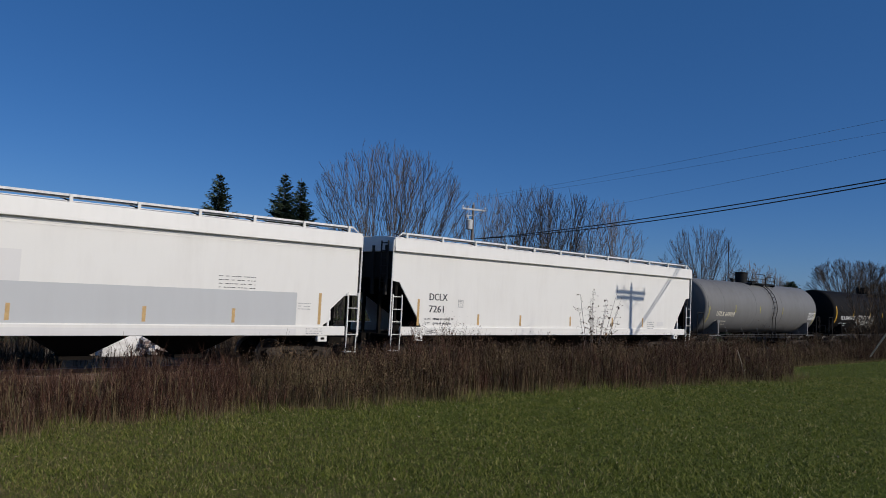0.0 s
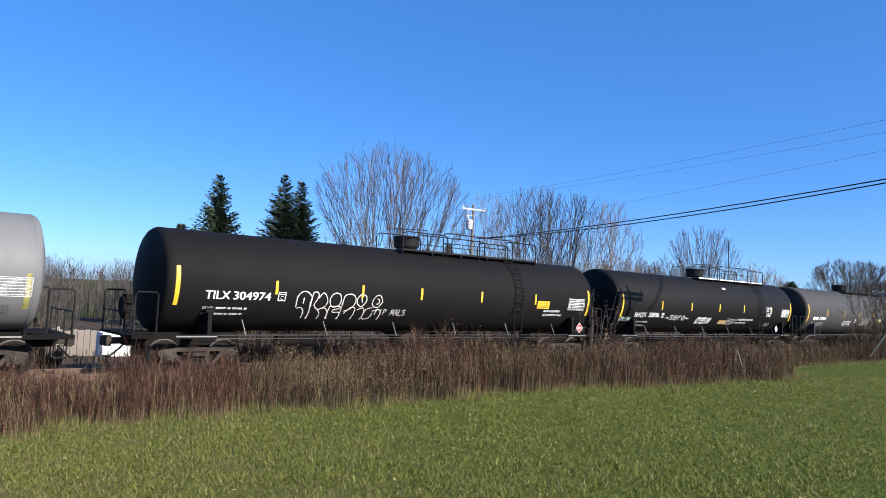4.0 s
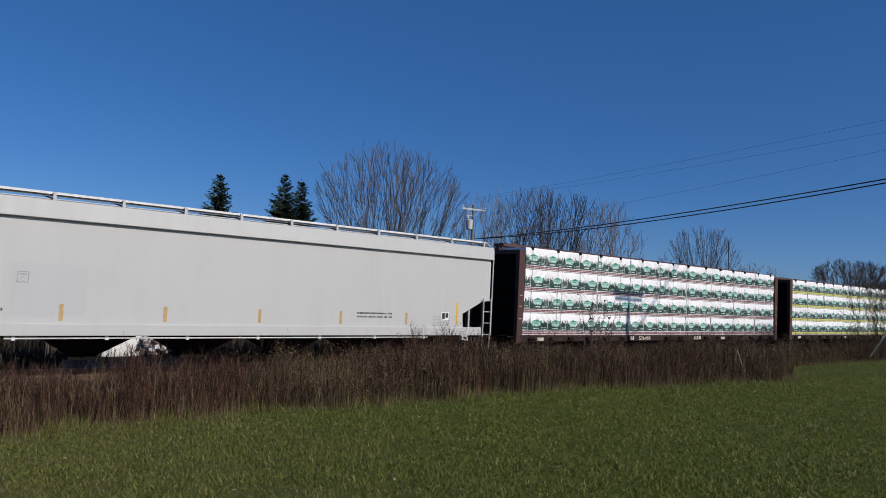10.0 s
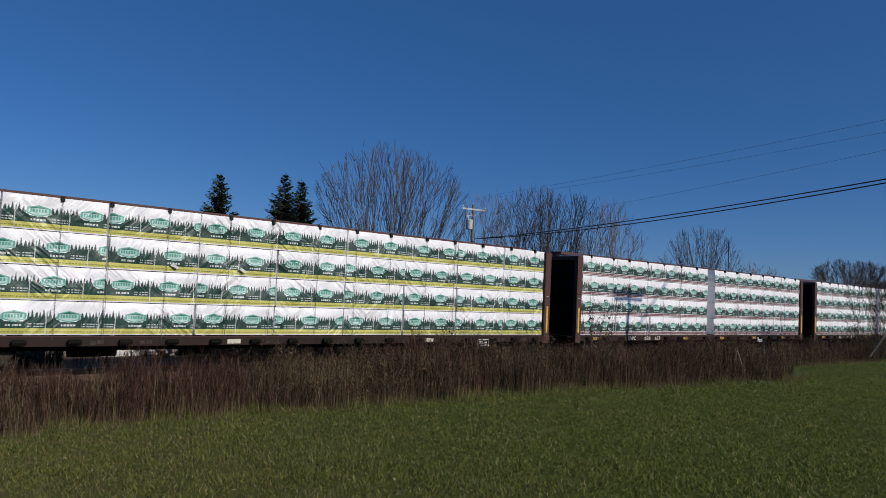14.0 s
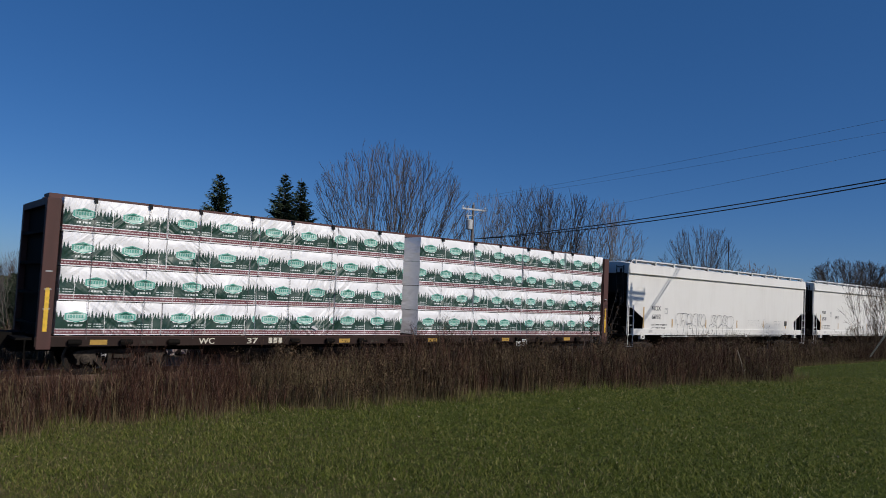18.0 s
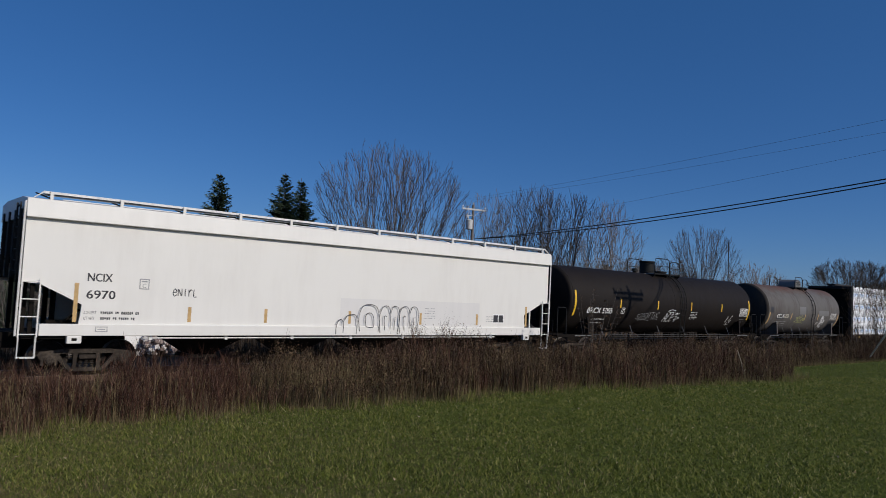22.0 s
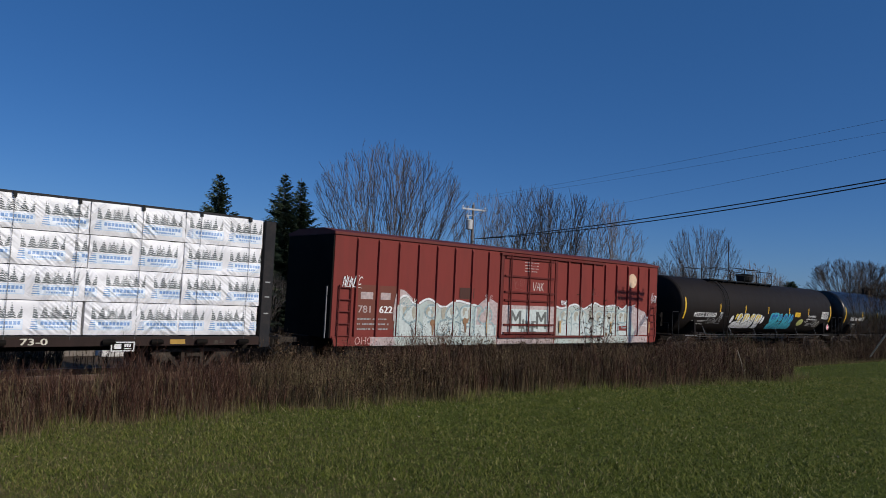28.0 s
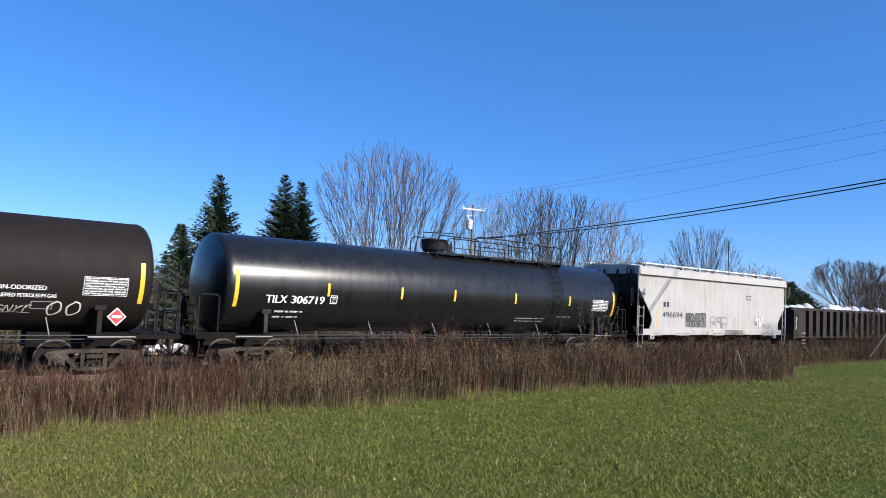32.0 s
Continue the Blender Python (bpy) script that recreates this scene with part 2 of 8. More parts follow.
def wrap_material(name, band, blue=False):
    """Printed white lumber wrap: a row of firs, a badge and a band, by the UV (metres along, 0 to 1 up)."""
    mat = bpy.data.materials.new(name)
    nt, p = nodes_of(mat)
    M = lambda op, a, b=None: math_node(nt, op, a, b)
    uv = add(nt, "ShaderNodeUVMap")
    sep = add(nt, "ShaderNodeSeparateXYZ")
    nt.links.new(uv.outputs[0], sep.inputs[0])
    u, v = sep.outputs[0], sep.outputs[1]
    comb = add(nt, "ShaderNodeCombineXYZ")
    nt.links.new(u, comb.inputs[0])
    n = add(nt, "ShaderNodeTexNoise", Scale=3.3, Detail=1.0)
    nt.links.new(comb.outputs[0], n.inputs["Vector"])
    n2 = add(nt, "ShaderNodeTexNoise", Scale=22.0, Detail=0.0)
    nt.links.new(comb.outputs[0], n2.inputs["Vector"])
    wob = n2.outputs["Fac"]
    unit = 1.23
    f = M("MULTIPLY", M("FRACT", M("DIVIDE", u, unit)), unit)
    band_at = lambda v0, half: M("LESS_THAN", M("ABSOLUTE", M("SUBTRACT", v, v0)), half)
    col = (0.94, 0.93, 0.925)
    if blue:
        col = (0.86, 0.855, 0.86)
        d = M("ABSOLUTE", M("SUBTRACT", f, unit / 2))
        inside = M("LESS_THAN", d, 0.5)
        # snowy firs in two overlapping rows: slim layered triangles of uneven height
        for count, base, lift, ink in ((5.5, 0.1, 0.42, (0.3, 0.33, 0.33)), (4.0, 0.0, 0.46, (0.085, 0.1, 0.1))):
            half = 0.5 / count
            tooth = M("MULTIPLY", M("PINGPONG", M("ADD", f, base), half), 1 / half)
            tip = M("ADD", 0.47, M("MULTIPLY", tooth, M("ADD", lift - 0.24, M("MULTIPLY", wob, 0.36))))
            firs = M("MULTIPLY", M("MULTIPLY", M("LESS_THAN", v, tip), M("GREATER_THAN", v, 0.49)), inside)
            rows = M("GREATER_THAN", M("FRACT", M("ADD", M("SUBTRACT", M("MULTIPLY", v, 15.0), M("MULTIPLY", tooth, 0.8)), M("MULTIPLY", wob, 0.9))), 0.36)
            col = over(nt, col, ink, M("MULTIPLY", firs, rows))
        letters = M("GREATER_THAN", M("FRACT", M("MULTIPLY", f, 11.0)), 0.22)
        blocks = M("MULTIPLY", M("LESS_THAN", M("ABSOLUTE", M("SUBTRACT", f, 0.68)), 0.4), letters)
        col = over(nt, col, (0.62, 0.75, 0.9), M("MULTIPLY", band_at(0.3, 0.15), M("LESS_THAN", M("ABSOLUTE", M("SUBTRACT", f, 0.66)), 0.47)))
        col = over(nt, col, (0.8, 0.86, 0.92), M("MULTIPLY", band_at(0.3, 0.13), M("LESS_THAN", M("ABSOLUTE", M("SUBTRACT", f, 0.66)), 0.455)))
        col = over(nt, col, (0.22, 0.37, 0.66), M("MULTIPLY", band_at(0.35, 0.05), blocks))
        fine_l = M("GREATER_THAN", M("FRACT", M("MULTIPLY", f, 17.0)), 0.3)
        col = over(nt, col, (0.2, 0.36, 0.66), M("MULTIPLY", M("MULTIPLY", band_at(0.23, 0.028), fine_l), M("LESS_THAN", M("ABSOLUTE", M("SUBTRACT", f, 0.66)), 0.27)))
        col = over(nt, col, (0.16, 0.33, 0.62), M("MULTIPLY", M("MULTIPLY", M("GREATER_THAN", M("FRACT", M("MULTIPLY", v, 15.0)), 0.6), band_at(0.29, 0.16)), M("LESS_THAN", M("ABSOLUTE", M("SUBTRACT", f, 0.15)), M("MULTIPLY", 0.12, M("SUBTRACT", 0.95, v)))))
    else:
        d = M("ABSOLUTE", M("SUBTRACT", f, 0.49))
        ring = M("MINIMUM", d, M("SUBTRACT", unit, d))
        away = M("MINIMUM", M("MAXIMUM", M("MULTIPLY", M("SUBTRACT", ring, 0.2), 8.0), 0.0), 1.0)
        tooth = M("MULTIPLY", M("PINGPONG", M("ADD", f, M("MULTIPLY", n.outputs["Fac"], 0.16)), 0.042), 23.8)
        crest = M("ADD", M("MULTIPLY", tooth, M("ADD", 0.06, M("MULTIPLY", wob, 0.3))), M("MULTIPLY", n.outputs["Fac"], 0.24))
        tip = M("ADD", 0.4, M("MULTIPLY", away, crest))
        firs = M("MULTIPLY", M("LESS_THAN", v, tip), M("GREATER_THAN", v, 0.19))
        col = over(nt, col, (0.024, 0.062, 0.046), firs)
        # badge: a wide hexagon with a pale rim and band
        hexa = M("MAXIMUM", M("DIVIDE", d, 0.26), M("ADD", M("DIVIDE", d, 0.52), M("DIVIDE", M("ABSOLUTE", M("SUBTRACT", v, 0.55)), 0.165)))
        col = over(nt, col, (0.74, 0.8, 0.77), M("LESS_THAN", hexa, 1.08))
        col = over(nt, col, (0.12, 0.43, 0.33), M("LESS_THAN", hexa, 1.03))
        col = over(nt, col, (0.5, 0.68, 0.6), M("LESS_THAN", hexa, 0.86))
        col = over(nt, col, (0.035, 0.17, 0.12), M("MULTIPLY", M("LESS_THAN", hexa, 0.84), M("GREATER_THAN", v, 0.62)))
        blocks = M("GREATER_THAN", M("FRACT", M("MULTIPLY", f, 15.0)), 0.3)
        col = over(nt, col, (0.1, 0.36, 0.28), M("MULTIPLY", M("MULTIPLY", band_at(0.555, 0.05), M("LESS_THAN", d, 0.19)), blocks))
        # small print in pale bars on the dark firs
        small = M("GREATER_THAN", M("FRACT", M("ADD", M("MULTIPLY", f, 13.0), M("MULTIPLY", wob, 0.8))), 0.3)
        col = over(nt, col, (0.7, 0.74, 0.71), M("MULTIPLY", M("MULTIPLY", band_at(0.29, 0.028), M("LESS_THAN", d, 0.17)), small))
        right = M("LESS_THAN", M("ABSOLUTE", M("SUBTRACT", f, 0.98)), 0.18)
        for v0 in (0.33, 0.255):
            col = over(nt, col, (0.6, 0.65, 0.62), M("MULTIPLY", M("MULTIPLY", band_at(v0, 0.016), right), small))
        col = over(nt, col, band, M("MULTIPLY", M("LESS_THAN", v, 0.165 if band[1] < 0.3 else 0.2), M("GREATER_THAN", v, 0.035)))
        col = over(nt, col, (0.7, 0.66, 0.64) if band[1] < 0.3 else (0.3, 0.3, 0.06), M("MULTIPLY", band_at(0.095, 0.016), small))
        col = over(nt, col, (0.8, 0.8, 0.78), M("MULTIPLY", M("LESS_THAN", M("ABSOLUTE", M("SUBTRACT", f, 1.2)), 0.008), M("LESS_THAN", v, 0.62)))
    nt.links.new(col, p.inputs["Base Color"])
    p.inputs["Roughness"].default_value = 0.42
    co = add(nt, "ShaderNodeTexCoord")
    heights = []
    for turn, scale, stretch, where in ((0.75, 1.0, 7.0, 0.9), (-0.7, 1.3, 6.0, 1.1), (1.15, 1.6, 6.0, 0.8)):
        w1 = add(nt, "ShaderNodeTexNoise", Scale=scale, Detail=1.0)
        mp = add(nt, "ShaderNodeMapping")
        mp.inputs["Rotation"].default_value = (0, turn, 0)
        long = add(nt, "ShaderNodeMapping")
        long.inputs["Scale"].default_value = (0.8, 1, stretch)
        nt.links.new(co.outputs["Object"], mp.inputs["Vector"])
        nt.links.new(mp.outputs[0], long.inputs["Vector"])
        nt.links.new(long.outputs[0], w1.inputs["Vector"])
        w2 = add(nt, "ShaderNodeTexNoise", Scale=where, Detail=0.0)
        shift = add(nt, "ShaderNodeMapping")
        shift.inputs["Location"].default_value = (turn * 20, 3, 1)
        nt.links.new(co.outputs["Object"], shift.inputs["Vector"])
        nt.links.new(shift.outputs[0], w2.inputs["Vector"])
        mask = M("MINIMUM", M("MAXIMUM", M("MULTIPLY", M("SUBTRACT", w2.outputs["Fac"], 0.5), 7.0), 0.06), 1.0)
        heights.append(M("MULTIPLY", M("POWER", M("MULTIPLY", w1.outputs["Fac"], 1.6), 2.0), mask))
    b = add(nt, "ShaderNodeBump", Strength=0.5, Distance=0.1)
    nt.links.new(M("ADD", heights[0], M("ADD", heights[1], heights[2])), b.inputs["Height"])
    nt.links.new(b.outputs[0], p.inputs["Normal"])
    return mat


WRAP_RED = wrap_material("wrap_green_red", (0.22, 0.085, 0.095))
WRAP_YELLOW = wrap_material("wrap_green_yellow", (0.66, 0.63, 0.16))
WRAP_BLUE = wrap_material("wrap_blue", (0, 0, 0), True)
WRAP_END = plain("plain_grey_wrap", (0.55, 0.55, 0.54), 0.5)


# ---------------------------------------------------------------- mesh helpers
class Shape:
    """Collects vertices and faces of one mesh."""

    def __init__(self):
        self.v, self.f, self.uv = [], [], None

    def put(self, verts, faces):
        n = len(self.v)
        self.v.extend(tuple(p) for p in verts)
        self.f.extend(tuple(i + n for i in f) for f in faces)
        return self

    def box(self, x0, x1, y0, y1, z0, z1):
        p = [(x, y, z) for z in (z0, z1) for x, y in ((x0, y0), (x1, y0), (x1, y1), (x0, y1))]
        return self.put(p, [(3, 2, 1, 0), (4, 5, 6, 7), (0, 1, 5, 4), (1, 2, 6, 5), (2, 3, 7, 6), (3, 0, 4, 7)])

    def tube(self, pts, r, n=6, r1=None):
        pts = [Vector(p) for p in pts]
        k = len(pts)
        verts, faces = [], []
        for i, p in enumerate(pts):
            d = (pts[min(i + 1, k - 1)] - pts[max(i - 1, 0)]).normalized()
            a = d.cross(Vector((0, 0, 1)) if abs(d.z) < 0.9 else Vector((1, 0, 0))).normalized()
            b = d.cross(a)
            rad = r if r1 is None else r + (r1 - r) * i / (k - 1)
            verts += [p + (a * math.cos(t) + b * math.sin(t)) * rad for t in [2 * math.pi * j / n for j in range(n)]]
        for i in range(k - 1):
            for j in range(n):
                a, b = i * n + j, i * n + (j + 1) % n
                faces.append((a, b, b + n, a + n))
        faces += [tuple(reversed(range(n))), tuple(range((k - 1) * n, k * n))]
        return self.put(verts, faces)

    def prism(self, poly, y0, y1):
        """A polygon of (x, z), counter-clockwise seen from -y, pulled from y0 to y1."""
        n = len(poly)
        verts = [(x, y0, z) for x, z in poly] + [(x, y1, z) for x, z in poly]
        faces = [tuple(range(n)), tuple(reversed(range(n, 2 * n)))]
        faces += [((i + 1) % n, i, i + n, (i + 1) % n + n) for i in range(n)]
        return self.put(verts, faces)

    def lathe(self, prof, centre, n=48, axis="x"):
        """prof: (along, radius) pairs turned about an axis through centre."""
        cx, cy, cz = centre
        verts, faces = [], []
        for s, r in prof:
            for j in range(n):
                t = 2 * math.pi * j / n
                c, q = r * math.cos(t), r * math.sin(t)
                verts.append((cx + s, cy + c, cz + q) if axis == "x" else (cx + c, cy + s, cz + q) if axis == "y" else (cx + c, cy + q, cz + s))
        for i in range(len(prof) - 1):
            for j in range(n):
                a, b = i * n + j, i * n + (j + 1) % n
                faces.append((a, b, b + n, a + n))
        faces += [tuple(reversed(range(n))), tuple(range((len(prof) - 1) * n, len(prof) * n))]
        return self.put(verts, faces)


def mesh_of(name, shape, material, smooth=0):
    me = bpy.data.meshes.new(name)
    me.from_pydata(shape.v, [], shape.f)
    if shape.uv is not None:
        layer = me.uv_layers.new(name="UVMap")
        flat = np.array([shape.uv[l.vertex_index] for l in me.loops], dtype=np.float32)
        layer.data.foreach_set("uv", flat.ravel())
    me.materials.append(material)
    if smooth:
        me.shade_smooth()
        me.set_sharp_from_angle(angle=radians(smooth))
    me.update()
    return me


def part(name, shape, material, parent, label="", smooth=0, bevel=0.0):
    """One mesh object under a thing or a part. shape: a Shape or a finished mesh."""
    me = shape if isinstance(shape, bpy.types.Mesh) else mesh_of(name, shape, material, smooth)
    ob = new(name, me)
    ob.parent = parent
    if label:
        tagged(ob, label)
    if name in ("fine_print", "notice_print", "data_table", "graffiti_tag", "graffiti_outline", "lettering", "fine_lettering"):
        tagged(ob, kind="stuff")
    if bevel:
        m = ob.modifiers.new("edge", "BEVEL")
        m.width, m.segments, m.limit_method = bevel, 2, "ANGLE"
    return ob


def thing(name, label, category, group="", kind="", at=None):
    ob = tagged(new(name), label, category, group, kind)
    if at is not None:
        ob.matrix_basis = at
    return ob


def letters(text, height, width=None, bold=0.0):
    """Vertices (u, v, lift) and faces of a line of lettering with capitals of that height; bold lays a second, shifted layer over the first."""
    cu = bpy.data.curves.new("line", "FONT")
    cu.body, cu.size, cu.resolution_u = text, height / 0.69, 3
    ob = new("line", cu)
    me = ob.evaluated_get(bpy.context.evaluated_depsgraph_get()).to_mesh()
    v = np.array([(*p.co[:2], 0.0) for p in me.vertices])
    f = [tuple(p.vertices) for p in me.polygons]
    bpy.data.objects.remove(ob)
    bpy.data.curves.remove(cu)
    v[:, 0] -= v[:, 0].min()
    if width:
        v[:, 0] *= width / v[:, 0].max()
    if bold > 0:
        n = len(v)
        v = np.concatenate([v + (-bold, 0, 0), v + (bold, 0, 0.0012)])
        f = f + [tuple(i + n for i in q) for q in f]
    return v, f


def rects(items):
    """Vertices and faces of flat rectangles (u0, u1, v0, v1)."""
    v, f = [], []
    for u0, u1, v0, v1 in items:
        n = len(v)
        k = max(1, int((v1 - v0) / 0.12))
        for i in range(k + 1):
            h = v0 + (v1 - v0) * i / k
            v += [(u0, h), (u1, h)]
        f += [(n + 2 * i, n + 2 * i + 1, n + 2 * i + 3, n + 2 * i + 2) for i in range(k)]
    return np.array(v), f


def word_bars(width, rows, pitch, thick, rng, first=0.0):
    """Short bars for lines too small to read."""
    out = []
    for r in range(rows):
        u = first * width
        while u < width - 0.02:
            w = min(rng.uniform(0.03, 0.12), width - u)
            out.append((u, u + w, -r * pitch, -r * pitch + thick * 0.75))
            u += w + rng.choice((0.022, 0.03, 0.03, 0.09))
    return rects(out)


def frame_lines(w, h, t):
    return [(0, w, 0, t), (0, w, h - t, h), (0, t, t, h - t), (w - t, w, t, h - t)]


def stroke(pts, w):
    """A painted line through (u, v) points, as a flat ribbon."""
    p = np.array(pts, float)
    d = np.gradient(p, axis=0)
    d /= np.maximum(np.hypot(d[:, 0], d[:, 1]), 1e-6)[:, None]
    nrm = np.stack([-d[:, 1], d[:, 0]], 1) * w / 2
    v = np.empty((2 * len(p), 2))
    v[0::2], v[1::2] = p - nrm, p + nrm
    return v, [(2 * i, 2 * i + 2, 2 * i + 3, 2 * i + 1) for i in range(len(p) - 1)]


def curve_pts(ctrl, n=8):
    """A smooth line through control points."""
    c = np.array([ctrl[0], *ctrl, ctrl[-1]], float)
    out = []
    for i in range(1, len(c) - 2):
        for s in np.linspace(0, 1, n, endpoint=False):
            a, b, d, e = c[i - 1], c[i], c[i + 1], c[i + 2]
            out.append(0.5 * (2 * b + (d - a) * s + (2 * a - 5 * b + 4 * d - e) * s * s + (3 * b - a - 3 * d + e) * s ** 3))
    return out + [c[-2]]


HAND = {"s": [(0.9, 0.85), (0.3, 1), (0.15, 0.7), (0.8, 0.4), (0.6, 0.02), (0.05, 0.15)], "e": [(0.15, 0.5), (0.85, 0.6), (0.5, 1), (0.1, 0.5), (0.4, 0), (0.9, 0.2)],
        "r": [(0.2, 0), (0.2, 0.95), (0.25, 0.6), (0.6, 0.95), (0.9, 0.8)], "i": [(0.5, 0), (0.5, 1)], "p": [(0.2, 0), (0.2, 1), (0.85, 0.8), (0.25, 0.45)],
        "m": [(0.05, 0), (0.2, 1), (0.5, 0.3), (0.8, 1), (0.95, 0)], "a": [(0.05, 0), (0.5, 1), (0.95, 0), (0.7, 0.4), (0.2, 0.4)], "l": [(0.2, 1), (0.2, 0), (0.8, 0)]}
HAND.update({"n": [(0.1, 0), (0.12, 0.95), (0.8, 0.05), (0.85, 1)], "~": [(0, 0.35), (0.3, 0.55), (0.6, 0.35), (0.95, 0.5)], "c": [(0.9, 0.85), (0.5, 1), (0.1, 0.6), (0.3, 0.05), (0.9, 0.15)],
             "o": [(0.5, 1), (0.1, 0.6), (0.35, 0.02), (0.85, 0.3), (0.75, 0.85), (0.4, 1)], "k": [(0.15, 1), (0.15, 0), (0.2, 0.45), (0.85, 1), (0.3, 0.5), (0.9, 0)],
             "t": [(0.5, 0), (0.5, 0.98), (0.05, 0.9), (0.95, 1)], "y": [(0.1, 1), (0.45, 0.5), (0.9, 1), (0.45, 0.5), (0.3, -0.15)], "v": [(0.05, 1), (0.42, 0.02), (0.95, 1)], "z": [(0.1, 0.95), (0.9, 0.95), (0.1, 0.05), (1.1, 0.1)],
             "h": [(0.15, 1), (0.15, 0), (0.15, 0.5), (0.85, 0.55), (0.85, 1), (0.85, 0)], "g": [(0.9, 0.85), (0.3, 0.95), (0.1, 0.4), (0.6, 0.05), (0.9, 0.4), (0.5, 0.42)]})


def hand(text, width, height, w, slant=0.0, wobble=0.0, rng=None):
    """A tag in quick capitals, from the strokes above; they may lean, hop and run into one another."""
    vs, fs, n = [], [], 0
    step = width / len(text)
    for i, ch in enumerate(text):
        if ch in HAND:
            up, grow_by = (rng.uniform(-wobble, wobble), rng.uniform(1 - wobble, 1 + wobble)) if rng else (0, 1)
            pts = [((i + 0.04 + 0.92 * x) * step + slant * y * height, (up + y * grow_by) * height) for x, y in HAND[ch]]
            v, f = stroke(curve_pts(pts, 7), w)
            vs.append(v)
            fs += [tuple(k + n for k in q) for q in f]
            n += len(v)
    return np.concatenate(vs), fs


def scrawl(width, height, count, rng, w=0.03):
    """A quick tag that nobody can read, with a line under it."""
    text = "".join(rng.choice("sceroknzgtyh") for _ in range(count))
    v, f = hand(text, width, height, w * 0.75, rng.uniform(0.05, 0.35), 0.22, rng)
    u, g = stroke(curve_pts([(0.1 * width, -0.18 * height), (0.5 * width, -0.08 * height), (1.05 * width, -0.2 * height)], 6), w * 0.5)
    return np.concatenate([v, u]), f + [tuple(k + len(v) for k in q) for q in g]


# fat letters as painted in one go: relative width, closed outlines that are filled, and lines
FAT = {"W": (1.5, [[(0.12, 0), (0, 0.3), (0.14, 0.47), (0, 0.5), (0.02, 0.97), (0.97, 0.98), (0.94, 0.5), (1, 0.3), (0.98, 0)]],
             [[(0.12, 0), (0, 0.3), (0.14, 0.47), (0, 0.5), (0.02, 0.97), (0.5, 1), (0.97, 0.98), (0.94, 0.5), (1, 0.3), (0.98, 0)], [(0.5, 0.98), (0.36, 0.42)], [(0.45, 0.58), (0.58, 0.68), (0.7, 0.58), (0.66, 0.3), (0.58, 0)]]),
       "E": (0.85, [[(0.12, 0), (0, 0.2), (0.02, 0.52), (0.85, 0.53), (0.8, 0.44), (0.95, 0.28), (1, 0.15), (0.9, 0)], [(0.85, 0.76), (0.72, 0.95), (0.4, 1), (0.08, 0.93), (-0.05, 0.75), (0.1, 0.56), (0.42, 0.5), (0.75, 0.58)]],
             [[(0.85, 0.76), (0.72, 0.95), (0.4, 1), (0.08, 0.93), (-0.05, 0.75), (0.1, 0.56), (0.42, 0.5), (0.75, 0.58), (0.85, 0.76)], [(0.02, 0.52), (0.85, 0.53), (0.8, 0.44), (0.4, 0.4), (0.4, 0.3), (0.9, 0.3), (1, 0.15), (0.9, 0)], [(0.02, 0.52), (0, 0.2), (0.12, 0)]])}
FAT["A"] = (0.95, [[(0.02, 0), (0.02, 0.45), (0, 0.8), (0.25, 0.98), (0.6, 1), (0.95, 0.85), (0.93, 0.6), (1, 0.3), (0.95, 0)]],
            [[(0.02, 0.45), (0, 0.8), (0.25, 0.98), (0.6, 1), (0.95, 0.85), (0.93, 0.6), (1, 0.3), (0.95, 0)], [(0.45, 0.8), (0.45, 0.58)], [(0.1, 0.42), (0.35, 0.45), (0.6, 0.3), (0.62, 0)]])
FAT["K"] = (1.25, [[(0, 0), (0, 0.86), (0.12, 1), (0.28, 0.98), (0.35, 0.82), (0.58, 0.99), (0.82, 0.78), (0.78, 0.54), (0.72, 0.46), (0.97, 0.3), (1, 0)]],
            [[(0, 0), (0, 0.86), (0.12, 1), (0.28, 0.98), (0.33, 0.85), (0.2, 0.65), (0.16, 0.54)], [(0.35, 0.8), (0.58, 0.99), (0.82, 0.78), (0.78, 0.54), (0.42, 0.4), (0.16, 0.54)], [(0.42, 0.38), (0.75, 0.46), (0.97, 0.3), (1, 0)], [(0.42, 0.38), (0.58, 0.22), (0.56, 0)]])
FAT["Z"] = (1.25, [[(0, 0.05), (0, 0.28), (0.1, 0.46), (0.4, 0.52), (0.9, 0.5), (1, 0.28), (0.95, 0)], [(0.95, 0.75), (0.8, 0.95), (0.6, 0.98), (0.4, 0.85), (0.35, 0.68), (0.5, 0.5), (0.8, 0.5)]],
            [[(0.95, 0.75), (0.8, 0.95), (0.6, 0.98), (0.4, 0.85), (0.35, 0.68), (0.5, 0.55), (0.75, 0.55), (0.95, 0.75)], [(0.62, 0.85), (0.75, 0.8), (0.72, 0.68), (0.6, 0.66)], [(0, 0.28), (0.1, 0.46), (0.4, 0.52)], [(0.45, 0.38), (0.85, 0.46), (1, 0.28), (0.95, 0)], [(0, 0.28), (0, 0.1), (0.2, 0.02), (0.45, 0.1), (0.5, 0.3)]])
FAT["e"] = (0.9, [[(0, 0), (0, 0.85), (0.4, 0.98), (0.85, 0.93), (1, 0.7), (0.95, 0.48), (1.05, 0.25), (1, 0)]],
            [[(0, 0.35), (0.05, 0.85), (0.4, 0.98), (0.85, 0.93), (1, 0.7), (0.7, 0.45), (0.2, 0.35)], [(0.3, 0.25), (0.7, 0.5), (1.05, 0.48), (1.1, 0.25), (1, 0)], [(0, 0.35), (0, 0)]])
